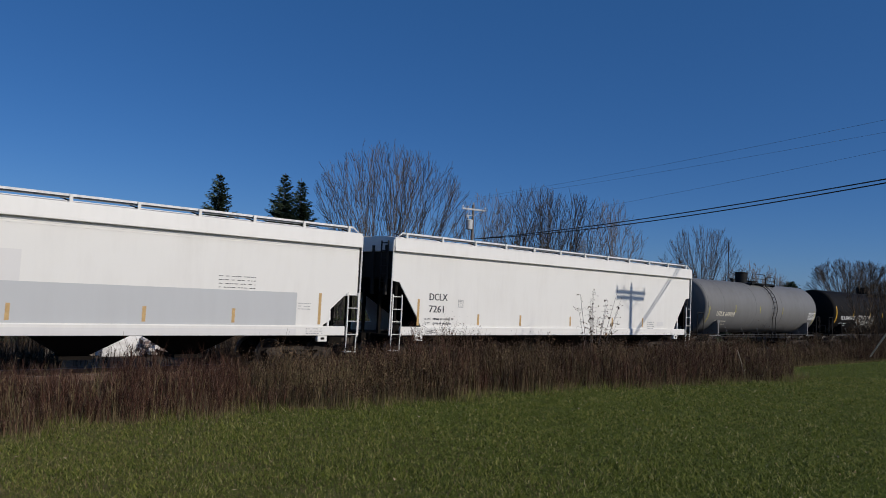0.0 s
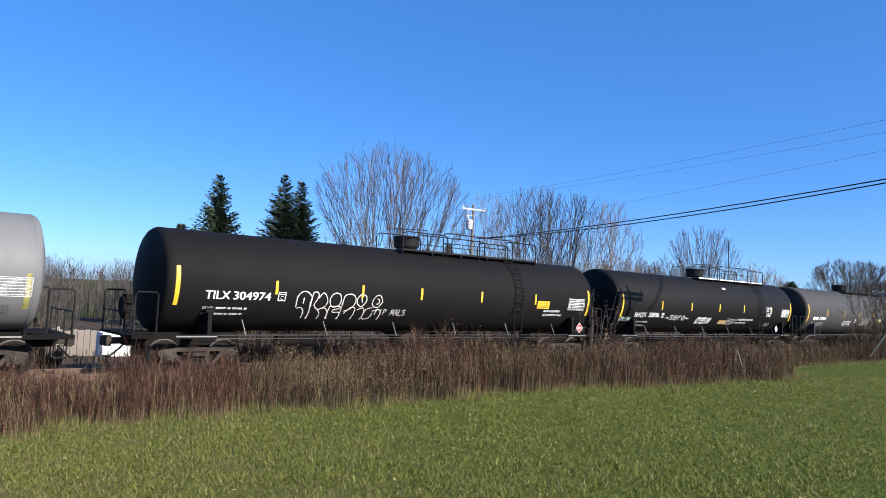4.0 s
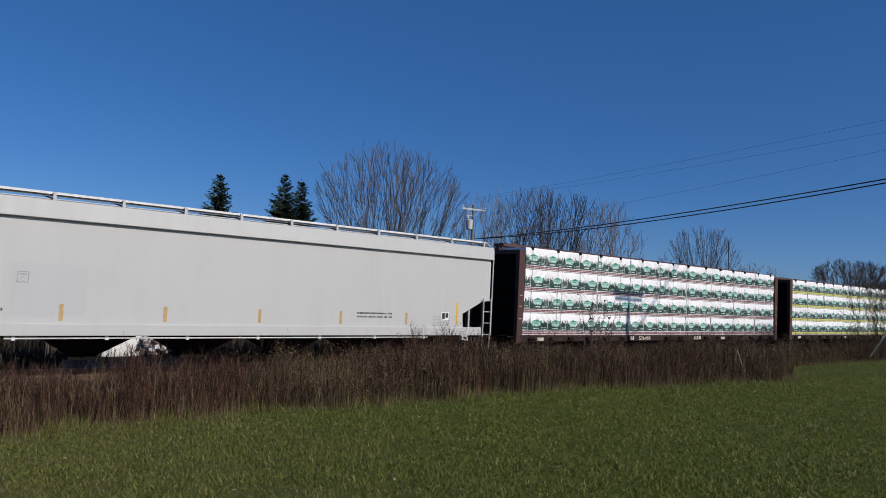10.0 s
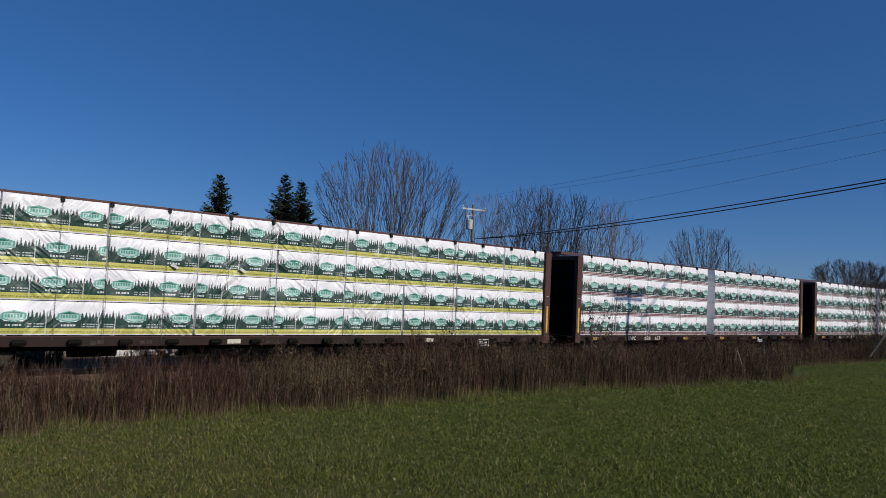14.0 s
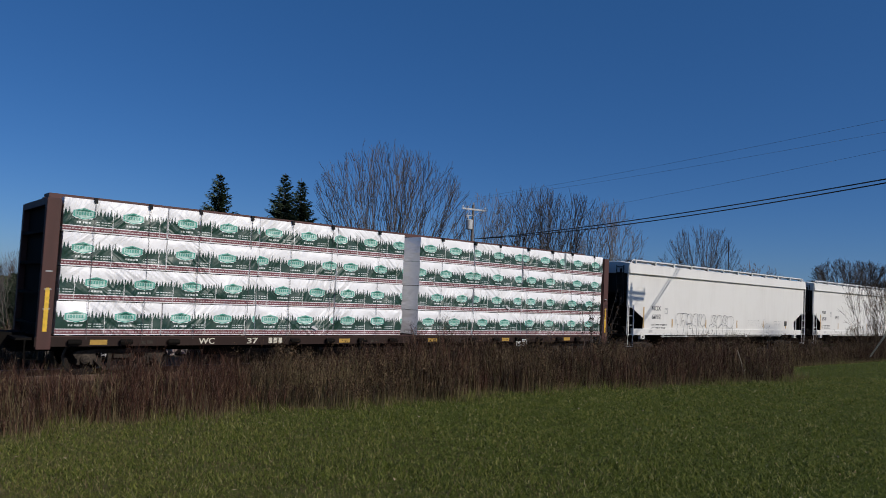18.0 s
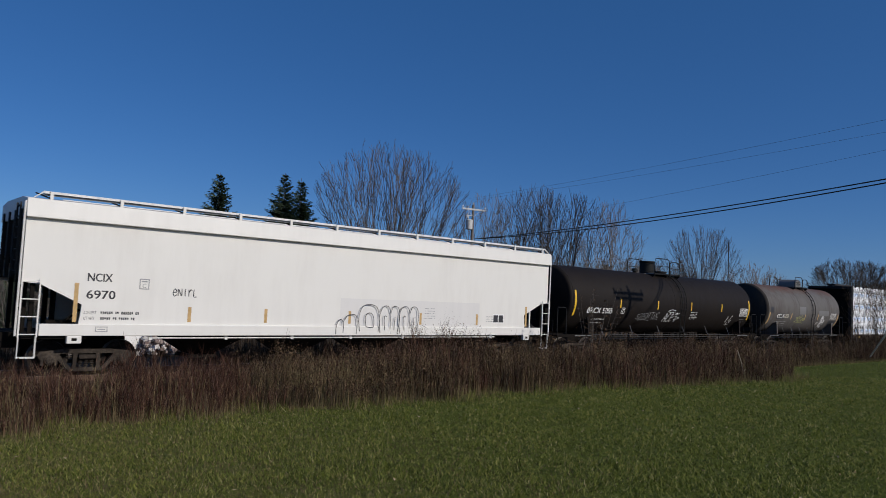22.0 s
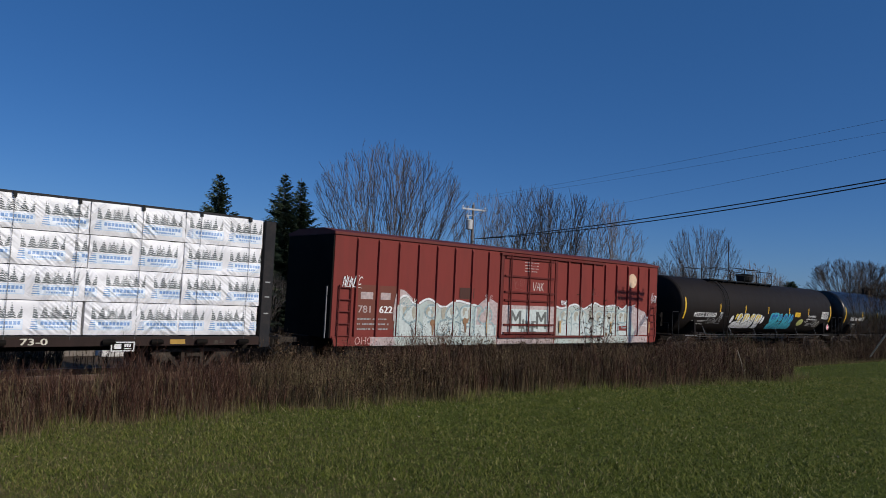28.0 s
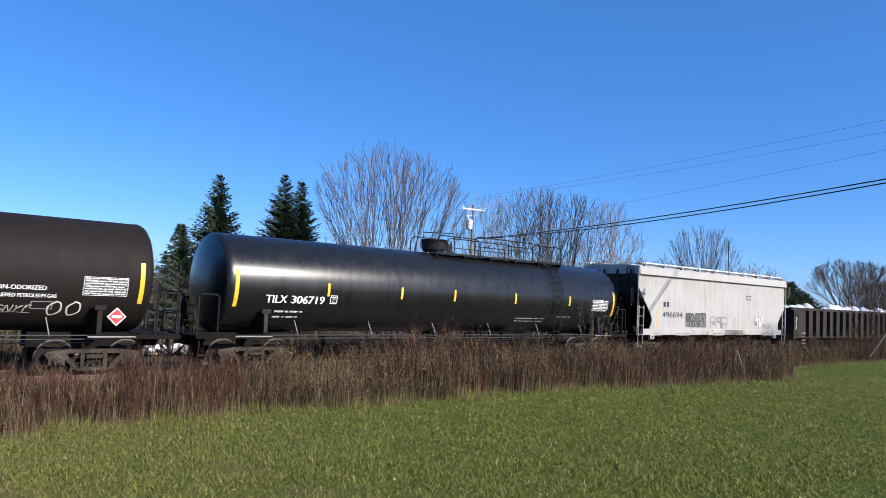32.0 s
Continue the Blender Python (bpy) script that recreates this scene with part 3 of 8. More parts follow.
FAT["S"] = (0.8, [[(0.05, 0), (0, 0.5), (0.1, 0.8), (0.35, 0.97), (0.85, 0.95), (0.95, 0.75), (0.9, 0.5), (1, 0.3), (0.9, 0)]],
            [[(0.1, 0.8), (0.35, 0.97), (0.85, 0.95), (0.95, 0.75), (0.6, 0.55), (0.2, 0.65), (0.1, 0.8)], [(0.5, 0.85), (0.6, 0.7)], [(0.3, 0.42), (0.8, 0.5), (1, 0.3), (0.9, 0)]])
FAT["T"] = (0.95, [[(0.1, 0), (0.2, 0.2), (0.1, 0.4), (0, 0.92), (1, 0.9), (0.93, 0.4), (0.95, 0.3), (1, 0)]],
            [[(0, 0.92), (1, 0.9), (0.93, 0.4), (0.1, 0.4), (0, 0.92)], [(0.7, 0.4), (1, 0.25), (1.05, 0)], [(0.12, 0.4), (0.2, 0.2), (0.1, 0)]])
FAT["n"] = (0.9, [], [[(0.0, 0.0), (0.02, 0.3), (0.15, 0.48), (0.3, 0.4), (0.32, 0.05)], [(0.3, 0.4), (0.5, 0.62), (0.85, 0.62), (0.92, 0.3), (0.9, 0.0)]])
FAT["O"] = (0.85, [], [[(0.05, 0.1), (-0.02, 0.55), (0.15, 0.92), (0.5, 1.0), (0.85, 0.9), (1.0, 0.5), (0.95, 0.1)], [(0.35, 0.25), (0.3, 0.6), (0.5, 0.72), (0.68, 0.6), (0.7, 0.25), (0.35, 0.25)]])
FAT["M"] = (0.85, [], [[(0.05, 0.05), (0.0, 0.6), (0.15, 0.92), (0.42, 0.95), (0.55, 0.7), (0.55, 0.2)], [(0.55, 0.7), (0.68, 0.95), (0.95, 0.9), (1.02, 0.5), (0.92, 0.05)], [(0.28, 0.15), (0.24, 0.6), (0.35, 0.6)], [(0.75, 0.15), (0.78, 0.6)]])
FAT["."] = (0.45, [[(0.5, 0.86), (0.15, 0.75), (0.05, 0.55), (0.3, 0.38), (0.75, 0.4), (0.95, 0.6), (0.85, 0.8)]], [[(0.5, 0.86), (0.15, 0.75), (0.05, 0.55), (0.3, 0.38), (0.75, 0.4), (0.95, 0.6), (0.85, 0.8), (0.5, 0.86)]])


def throw_up(car, side, x, z, width, height, text, body=None, crown=None, line=None, w=0.03, lift=0.006, label="", seed=1):
    """A graffiti piece in fat letters: each letter a fill, drips of a second colour from its top, and its lines."""
    rng = random.Random(seed)
    if side.radius:
        r = side.radius
        height = r * (math.asin(max(-1, min(1, (z + height - side.mid) / r))) - math.asin(max(-1, min(1, (z - side.mid) / r))))
    unit = width / sum(FAT[ch][0] for ch in text)
    u0 = 0.0
    for i, ch in enumerate(text):
        wide, fills, lines = FAT[ch]
        put = lambda p: (u0 + p[0] * wide * unit, p[1] * height)
        if body:
            rings = [curve_pts([put(p) for p in ring + ring[:1]], 4)[:-1] for ring in fills]
            letter = part("graffiti_letter", side.place(x, z, filled(rings), lift + 0.0012 * (i % 2)), body, car, label)
            if crown:
                drips = []
                for a in (() if ch == "." else (0.12, 0.5)):
                    deep = rng.uniform(0.6, 1.1)
                    drips.append([put((a + dx, 0.94 - dz * deep)) for dx, dz in ((0.02, 0.12), (0.04, 0.35), (0.1, 0.5), (0.17, 0.42), (0.2, 0.22), (0.3, 0.2), (0.33, 0.06), (0.2, 0.0), (0.08, 0.02))])
                for ring in drips:
                    part("graffiti_shade", side.place(x, z, filled([ring]), lift + 0.004), crown, letter)
        if line:
            drawn = drawn_lines([curve_pts([put(p) for p in c], 5) for c in lines], w)
            part("graffiti_outline", side.place(x, z, drawn, lift + 0.007), line, car, "" if body else "dark outlined graffiti letter")
        u0 += wide * unit


def filled(rings, lift=0.0, step=0.0004):
    """Flat areas inside closed outlines, in rings towards the middle so that they bend with a round side."""
    v, f = [], []
    for i, ring in enumerate(rings):
        n, m = len(v), len(ring)
        z, c = lift + i * step, np.mean(ring, axis=0)
        v.append((c[0], c[1], z))
        for t in (0.2, 0.4, 0.6, 0.8, 1.0):
            v += [(c[0] + (p[0] - c[0]) * t, c[1] + (p[1] - c[1]) * t, z) for p in ring]
        f += [(n, n + 1 + k, n + 1 + (k + 1) % m) for k in range(m)]
        for q in range(4):
            a = n + 1 + q * m
            f += [(a + k, a + m + k, a + m + (k + 1) % m, a + (k + 1) % m) for k in range(m)]
    return v, f


def drawn_lines(lines, w, lift=0.0, step=0.0003):
    v, f = [], []
    for i, line in enumerate(lines):
        a, q = stroke(line, w)
        n = len(v)
        v += [(p[0], p[1], lift + i * step) for p in a]
        f += [tuple(k + n for k in t) for t in q]
    return v, f


class Side:
    """The near side of a car, on which lettering lies: flat, or round with a radius and the height of its middle."""

    def __init__(self, y, radius=None, mid=0.0):
        self.y, self.radius, self.mid = y, radius, mid

    def place(self, x, z, drawn, lift=0.005):
        v, f = drawn
        s = Shape()
        if self.radius:
            r = self.radius
            a0 = math.asin(max(-1, min(1, (z - self.mid) / r)))
            for p in v:
                q, e = a0 + p[1] / r, r + lift + (p[2] if len(p) > 2 else 0)
                s.v.append((x + p[0], -e * math.cos(q), self.mid + e * math.sin(q)))
            s.f += [tuple(f_) for f_ in f]
        else:
            s.put([(x + p[0], self.y - lift - (p[2] if len(p) > 2 else 0), z + p[1]) for p in v], f)
        return s


# ---------------------------------------------------------------- running gear
def build_truck_mesh():
    """Two cast side frames with open windows, roller bearings, springs and a bolster."""
    s = Shape()
    for side in (-1, 1):
        y = side * 1.0
        y0, y1 = y - 0.06, y + 0.06
        bow = lambda pts, d0=y0, d1=y1: s.prism(pts, d0, d1)
        bow([(-1.2, 0.55), (-0.62, 0.6), (0.62, 0.6), (1.2, 0.55), (1.14, 0.64), (0.6, 0.71), (-0.6, 0.71), (-1.14, 0.64)])
        bow([(-0.36, 0.14), (0.36, 0.14), (0.33, 0.23), (-0.33, 0.23)])
        for q in (-1, 1):
            turn = lambda pts: pts if q > 0 else [(-x, z) for x, z in reversed(pts)]
            bow(turn([(0.3, 0.15), (0.42, 0.15), (0.76, 0.5), (0.86, 0.58), (0.68, 0.61), (0.62, 0.52)]))
            bow(turn([(0.25, 0.23), (0.33, 0.23), (0.33, 0.61), (0.22, 0.61)]))
            bow(turn([(0.68, 0.46), (1.12, 0.46), (1.18, 0.58), (0.64, 0.6)]))
            for dx in (-0.16, 0.16):
                bow([(q * 0.89 + dx - 0.035, 0.3), (q * 0.89 + dx + 0.035, 0.3), (q * 0.89 + dx + 0.035, 0.48), (q * 0.89 + dx - 0.035, 0.48)])
            s.lathe([(0, 0.11), (side * 0.09, 0.125), (side * 0.1, 0.09), (side * 0.13, 0.085), (side * 0.135, 0.03)], (q * 0.89, y + side * 0.02, 0.45), 14, "y")
            for k in range(3):
                t = 2.1 * k + 0.5
                s.lathe([(0, 0.018), (side * 0.02, 0.018)], (q * 0.89 + 0.055 * math.cos(t), y + side * 0.15, 0.45 + 0.055 * math.sin(t)), 6, "y")
        for x in (-0.14, 0.0, 0.14):
            for k in range(5):
                s.lathe([(0, 0.042), (0.014, 0.056), (0.028, 0.042)], (x, y, 0.235 + 0.046 * k), 8, "z")
        s.box(-0.2, 0.2, y - 0.13, y + 0.13, 0.47, 0.57)
    s.box(-0.17, 0.17, -0.95, 0.95, 0.5, 0.7)
    for q in (-1, 1):
        s.box(q * 0.4 - 0.04, q * 0.4 + 0.04, -0.8, 0.8, 0.36, 0.43)
    return mesh_of("truck", s, TRUCK)


def build_wheelset_mesh():
    s = Shape()
    s.lathe([(-1.0, 0.075), (1.0, 0.075)], (0, 0, 0), 10, "y")
    for side in (-1, 1):
        o = side * 0.755
        prof = [(o + side * 0.07, 0.12), (o + side * 0.07, 0.2), (o + side * 0.02, 0.27), (o + side * 0.03, 0.37), (o + side * 0.065, 0.385), (o + side * 0.065, 0.455),
                (o - side * 0.04, 0.462), (o - side * 0.06, 0.49), (o - side * 0.075, 0.49), (o - side * 0.075, 0.38), (o - side * 0.02, 0.3), (o - side * 0.06, 0.2), (o - side * 0.06, 0.1)]
        s.lathe(prof, (0, 0, 0), 32, "y")
        for k in range(6):
            t = math.pi * k / 3
            x, z = 0.31 * math.cos(t), 0.31 * math.sin(t)
            s.box(x - 0.02, x + 0.02, o - 0.035, o + side * 0.04 if side > 0 else o + 0.035, z - 0.02, z + 0.02)
    me = mesh_of("wheelset", s, WHEEL, 30)
    me.materials.append(TREAD)
    for p in me.polygons:
        c = p.center
        r = math.hypot(c.x, c.z)
        if r > 0.43 and abs(c.y) > 0.5:
            p.material_index = 1
    return me


TRUCK_MESH, WHEELSET_MESH = build_truck_mesh(), build_wheelset_mesh()
WHEEL_R = 0.46
MOVERS = []      # (car, its place along the track at 16 s, its wheelsets)


def trucks(car, places, wheelsets):
    for x in places:
        t = part("truck", TRUCK_MESH, None, car, "dusty cast steel truck")
        t.location = (x, 0, 0)
        for q in (-0.89, 0.89):
            w = part("wheelset", WHEELSET_MESH, None, t, "rusty steel wheelset with bright treads")
            w.location = (q, 0, WHEEL_R)
            wheelsets.append((w, x + q))


def couplers(car, x0, x1, z=0.85):
    """Knuckle couplers and air hoses at both ends, from the striker to the pulling face."""
    for x, q in ((x0, -1), (x1, 1)):
        s = Shape()
        s.box(min(x, x - q * 0.7), max(x, x - q * 0.7), -0.09, 0.09, z - 0.09, z + 0.09)
        s.box(min(x, x + q * 0.16), max(x, x + q * 0.16), -0.17, 0.15, z - 0.15, z + 0.15)
        s.box(min(x + q * 0.1, x + q * 0.24), max(x + q * 0.1, x + q * 0.24), -0.05, 0.16, z - 0.13, z + 0.13)
        part("coupler", s, TRUCK, car, bevel=0.02)
        h = Shape()
        h.tube([(x - q * 0.25, -0.35, z - 0.1), (x - q * 0.1, -0.36, z - 0.25), (x + q * 0.08, -0.3, z - 0.42), (x + q * 0.24, -0.22, z - 0.4)], 0.028, 6)
        part("air_hose", h, BLACK_IRON, car)


def ladder_shape(x, w, y, z0, z1, rungs, r=0.02):
    s = Shape()
    for q in (x - w / 2, x + w / 2):
        s.box(q - 0.018, q + 0.018, y - 0.02, y + 0.02, z0, z1)
    for i in range(rungs):
        z = z0 + 0.08 + (z1 - z0 - 0.16) * i / max(rungs - 1, 1)
        s.tube([(x - w / 2, y, z), (x + w / 2, y, z)], r, 6)
    return s


# ---------------------------------------------------------------- rail cars (local x along the track, the near side at -y, rail top at z = 0)
def begin_car(name, label, category, x_left, x_right):
    """The car's Empty; places along the track are given as at 16 s and turned into its own space by the returned shift."""
    mid = (x_left + x_right) / 2
    car = thing(name, label, category, "freight train")
    return car, mid


def marks(car, side, ink, x, z, lines, small=None):
    """Painted lines of lettering: (text, height, width, drop below z)."""
    for text, h, w, drop in lines:
        part("lettering", side.place(x, z - drop, letters(text, h, w, h * 0.03)), ink, car)
    if small:
        w, rows, pitch, thick, dx, drop, seed = small
        # load limit and light weight: the words can be read, the figures are bars
        rng = random.Random(seed)
        for k in range(rows):
            word = ("LD LMT", "LT WT")[k % 2]
            ww = (0.3, 0.25)[k % 2]
            part("fine_lettering", side.place(x + dx, z - drop - k * pitch, letters(word, thick * 1.35, ww, 0.0)), ink, car)
            items, u = [], 0.4
            for n in ((6, 2, 6, 2), (5, 2, 5, 2))[k % 2]:
                for i in range(n):
                    if u + 0.04 < w:
                        items.append((u, u + 0.036, 0.0, thick * 1.2))
                        if rng.random() < 0.6:
                            items[-1] = (u, u + 0.036, thick * 0.15 * rng.randrange(0, 3), thick * 1.2)
                    u += 0.052
                u += 0.05
            part("fine_print", side.place(x + dx, z - drop - k * pitch, rects(items)), ink, car)


def plate_c(car, side, ink, x, z, size=0.26):
    part("plate_mark", side.place(x, z, rects(frame_lines(size, size * 1.1, 0.025) + [(0.05, size - 0.05, size * 0.75, size * 0.88)])), ink, car)
    part("lettering", side.place(x + size * 0.32, z + size * 0.15, letters("C", size * 0.45, size * 0.35)), ink, car)


def data_table(car, side, ink, x, z, w, h, rows=6, seed=1):
    rng = random.Random(seed)
    items = frame_lines(w, h, 0.012)
    for i in range(rows):
        v = h * (i + 0.5) / (rows + 0.3)
        u = 0.04
        while u < w - 0.08:
            d = min(rng.uniform(0.08, 0.2), w - 0.04 - u)
            items.append((u, u + d, v, v + h * 0.055))
            u += d + 0.025
        items.append((0.012, w - 0.012, v - h * 0.05, v - h * 0.042))
    part("data_table", side.place(x, z, rects(items)), ink, car)


def tank_car(label, x_left, x_right, paint, strips, strip_paint, ladder, platform, hatch, bands=(), strip_z=2.36, strip_h=0.42, rail=4.95, dome_w=0.48,
             rail_paint=None, end_strip=(1.95, 1.15), iron=None, fitting="bowl", head_paint=None):
    """x_left, x_right: the seams of the shell, outside which the heads bulge."""
    iron = iron or BLACK_IRON
    car, c = begin_car("tank_car", label, "tank car", x_left, x_right)
    a, b, r, zc = x_left - c, x_right - c, 1.53, 2.67
    side = Side(-r, r, zc)
    head = [(0.42 - 0.24 * (q / 1.38) ** 2, q) for q in (0.08, 0.4, 0.7, 1.0, 1.25, 1.38)] + [(0.18 * math.cos(t), 1.38 + 0.15 * math.sin(t)) for t in (0.35, 0.75, 1.15, 1.57)]
    prof = [(a - d, q) for d, q in head] + [(b + d, q) for d, q in reversed(head)]
    part("tank_shell", Shape().lathe(prof, (0, 0, zc), 64), paint, car, smooth=40)
    # shade is put into the heads' colour, over the shell's own paint
    if head_paint:
        for x, q in ((a, -1), (b, 1)):
            part("tank_head", Shape().lathe([(q * (d + 0.006), w + 0.004) for d, w in head][::q], (x, 0, zc), 64), head_paint, car, "tank head coloured black for shade", smooth=40)
    for x in (a, b, *[q - c for q in bands]):
        part("weld_band", Shape().lathe([(-0.03, r - 0.01), (-0.025, r + 0.006), (0.025, r + 0.006), (0.03, r - 0.01)], (x, 0, zc), 64), paint, car, smooth=30)
    # reflective strips
    for x in strips:
        part("reflective_strip", side.place(x - c - 0.045, strip_z, rects([(0, 0.09, 0, strip_h)])), strip_paint, car, "narrow yellow reflective strip")
    if end_strip:
        for x in (a + 0.08, b - 0.2):
            part("reflective_strip", side.place(x, end_strip[0], rects([(0, 0.12, 0, end_strip[1])])), strip_paint, car, "tall yellow reflective strip")
    # walkway on top with its rail, and the fittings' housing
    p0, p1 = platform[0] - c, platform[1] - c
    z = 4.17
    deck = Shape()
    for k in range(3):
        deck.box(p0, p1, -0.78 + k * 0.56, -0.78 + k * 0.56 + 0.44, z, z + 0.03)
    part("walkway", deck, GRATE, car, "galvanised walkway grating")
    part("walkway_edge", Shape().box(p0, p1, -0.82, -0.785, z - 0.02, z + 0.045), iron if rail_paint is None else rail_paint, car)
    brackets = Shape()
    n = max(2, int((p1 - p0) / 1.3))
    for i in range(n + 1):
        x = p0 + (p1 - p0) * i / n
        brackets = Shape().box(x - 0.03, x + 0.03, -0.84, 0.84, z - 0.1, z - 0.01)
        for q in (-1, 1):
            brackets.tube([(x, q * 0.82, z - 0.05), (x, q * 0.7, zc + math.sqrt(r * r - 0.49) - 0.01)], 0.03, 5)
        part("walkway_bracket", brackets, iron, car)
    # rails in hoops with rounded corners, on straight posts
    span = p1 - p0
    hoops = ((p0, p0 + 0.3 * span, rail - 0.1), (p0 + 0.27 * span, p0 + 0.8 * span, rail), (p0 + 0.74 * span, p1, rail - 0.06)) if span > 5 else ((p0, p0 + 0.58 * span, rail), (p0 + 0.61 * span, p1, rail - 0.12))
    for q in (-0.84, 0.84):
        for k, (x0, x1, top) in enumerate(hoops):
            hoop = Shape()
            hoop.tube([(x0, q, z - 0.1), (x0, q, top - 0.16), (x0 + 0.05, q, top - 0.05), (x0 + 0.18, q, top), (x1 - 0.18, q, top), (x1 - 0.05, q, top - 0.05), (x1, q, top - 0.16), (x1, q, z - 0.1)], 0.024, 6)
            posts = max(1, int((x1 - x0) / 1.5))
            for i in range(1, posts):
                x = x0 + (x1 - x0) * i / posts
                hoop.tube([(x, q, z - 0.12), (x, q, top)], 0.024, 5)
            if k == 1 or span <= 5:
                hoop.tube([(x0, q, (z + top) / 2), (x1, q, (z + top) / 2)], 0.016, 5)
            part("guard_rail", hoop, iron, car)
    h = hatch - c
    if fitting == "bowl":
        bowl = [(0, 0.62), (0.06, 0.66), (0.12, 0.8), (0.2, 0.95), (0.42, 1.0), (0.54, 1.03), (0.57, 1.03), (0.58, 0.9), (0.6, 0.3)]
        part("fittings_housing", Shape().lathe([(d, dome_w * w * 1.04) for d, w in bowl], (h, 0, 4.15), 28, "z"), iron, car, "black flared valve housing", smooth=30)
        part("housing_rim", Shape().lathe([(0, dome_w * 1.02), (0.0, dome_w * 1.1), (0.05, dome_w * 1.1), (0.05, dome_w * 1.02)], (h, 0, 4.66), 28, "z"), iron, car, smooth=30)
        part("grab_bar", Shape().tube([(h - 1.0, -0.6, rail - 0.03), (h + 0.5, -0.6, rail + 0.05), (h + 0.6, -0.6, z)], 0.022, 5), iron, car)
    elif fitting == "can":
        part("fittings_housing", Shape().lathe([(0, dome_w), (0.66, dome_w), (0.68, dome_w + 0.03), (0.74, dome_w + 0.03), (0.75, dome_w - 0.03), (0.76, 0.05)], (h, 0, 4.1), 24, "z"), iron, car, "black upright valve can", smooth=30)
        part("manway", Shape().lathe([(0, 0.36), (0.2, 0.36), (0.21, 0.42), (0.27, 0.42), (0.28, 0.1)], (h + 1.15, 0, 4.1), 20, "z"), iron, car, "low round manway lid", smooth=30)
        part("vent_valve", Shape().lathe([(0, 0.1), (0.12, 0.1), (0.13, 0.17), (0.26, 0.14), (0.27, 0.04)], (h - 1.1, 0, 4.15), 12, "z"), iron, car, smooth=30)
    else:
        part("fittings_housing", Shape().lathe([(-0.6, 0.05), (-0.6, 0.36), (-0.56, 0.4), (0.56, 0.4), (0.6, 0.36), (0.6, 0.05)], (h, 0, 4.32), 24, "y"), TANK_GREY, car, "grey rounded housing lying across the tank", smooth=30)
        part("grab_bar", Shape().tube([(h - 0.2, -0.63, 4.46), (h, -0.66, 4.4), (h + 0.3, -0.63, 4.46)], 0.02, 5), iron, car)
    # ladder that follows the shell
    lx = ladder - c
    lad = Shape()
    arc = [(-(r + 0.1) * math.cos(t), zc + (r + 0.1) * math.sin(t)) for t in np.linspace(1.1, -0.35, 12)]
    arc = [(arc[0][0] + 0.15, z)] + arc + [(-1.52, 1.5), (-1.5, 1.0), (-1.45, 0.75)]
    for q in (-0.21, 0.21):
        lad.tube([(lx + q, y, zz) for y, zz in arc], 0.022, 5)
    for i in range(11):
        t = i / 10 * (len(arc) - 1)
        k = min(int(t), len(arc) - 2)
        y, zz = [arc[k][m] + (arc[k + 1][m] - arc[k][m]) * (t - k) for m in (0, 1)]
        lad.tube([(lx - 0.21, y, zz), (lx + 0.21, y, zz)], 0.018, 5)
    part("ladder", lad, iron, car, "curved black iron ladder")
    # underframe
    for q, x in ((-1, a), (1, b)):
        s = Shape()
        s.box(min(x - q * 2.6, x + q * 0.75), max(x - q * 2.6, x + q * 0.75), -0.32, 0.32, 0.72, 1.12)
        part("stub_sill", s, UNDER, car)
        s = Shape()
        s.box(min(x + q * 0.15, x + q * 1.0), max(x + q * 0.15, x + q * 1.0), -1.45, 1.45, 1.02, 1.09)
        s.box(min(x - q * 1.4, x + q * 1.0), max(x - q * 1.4, x + q * 1.0), -1.48, -1.4, 1.0, 1.12)
        part("end_platform", s, UNDER, car)
        part("white_safety_edge", Shape().box(x - q * 1.4 if q > 0 else x + 0.2, x - 0.2 if q > 0 else x + 1.4, -1.487, -1.482, 1.045, 1.085), GRATE, car)
        sx = x - q * 1.15
        web = Shape()
        yz = [(-1.47, 1.05), (-1.5, 1.2), (-1.47, 1.86), (-1.2, 1.8), (-0.5, 1.2), (0.5, 1.2), (1.2, 1.8), (1.47, 1.86), (1.5, 1.2), (1.47, 1.05)]
        m = len(yz)
        web.put([(sx - 0.06, y, zz) for y, zz in yz] + [(sx + 0.06, y, zz) for y, zz in yz],
                [tuple(reversed(range(m))), tuple(range(m, 2 * m))] + [(i, (i + 1) % m, (i + 1) % m + m, i + m) for i in range(m)])
        web.box(sx - 0.14, sx + 0.14, -1.5, -1.42, 1.76, 1.89)
        part("saddle", web, paint, car)
        s = Shape()
        for y in (-1.42, 1.42):
            s.tube([(x + q * 0.95, y, 1.05), (x + q * 0.95, y, 2.2), (x + q * 0.9, y, 2.28), (x + q * 0.4, y, 2.28), (x + q * 0.34, y, 2.2), (x + q * 0.34, y, 1.05)], 0.026, 5)
        s.tube([(x + q * 0.98, -1.2, 1.7), (x + q * 0.98, 1.2, 1.7)], 0.022, 5)
        for y in (-1.2, -0.4, 0.4, 1.2):
            s.tube([(x + q * 0.98, y, 1.05), (x + q * 0.98, y, 1.7)], 0.02, 5)
        s.box(x + q * 0.7 - 0.15, x + q * 0.7 + 0.15, -1.3, -1.1, 0.5, 0.53)
        for dx in (-0.15, 0.15):
            s.tube([(x + q * 0.7 + dx, -1.4, 1.05), (x + q * 0.7 + dx, -1.35, 0.5)], 0.018, 5)
        part("end_rail", s, iron, car)
    brake = Shape().box(a - 0.98, a - 0.8, -0.75, -0.35, 1.5, 2.2).lathe([(0, 0.28), (0.04, 0.28)], (a - 1.05, -0.55, 1.85), 16)
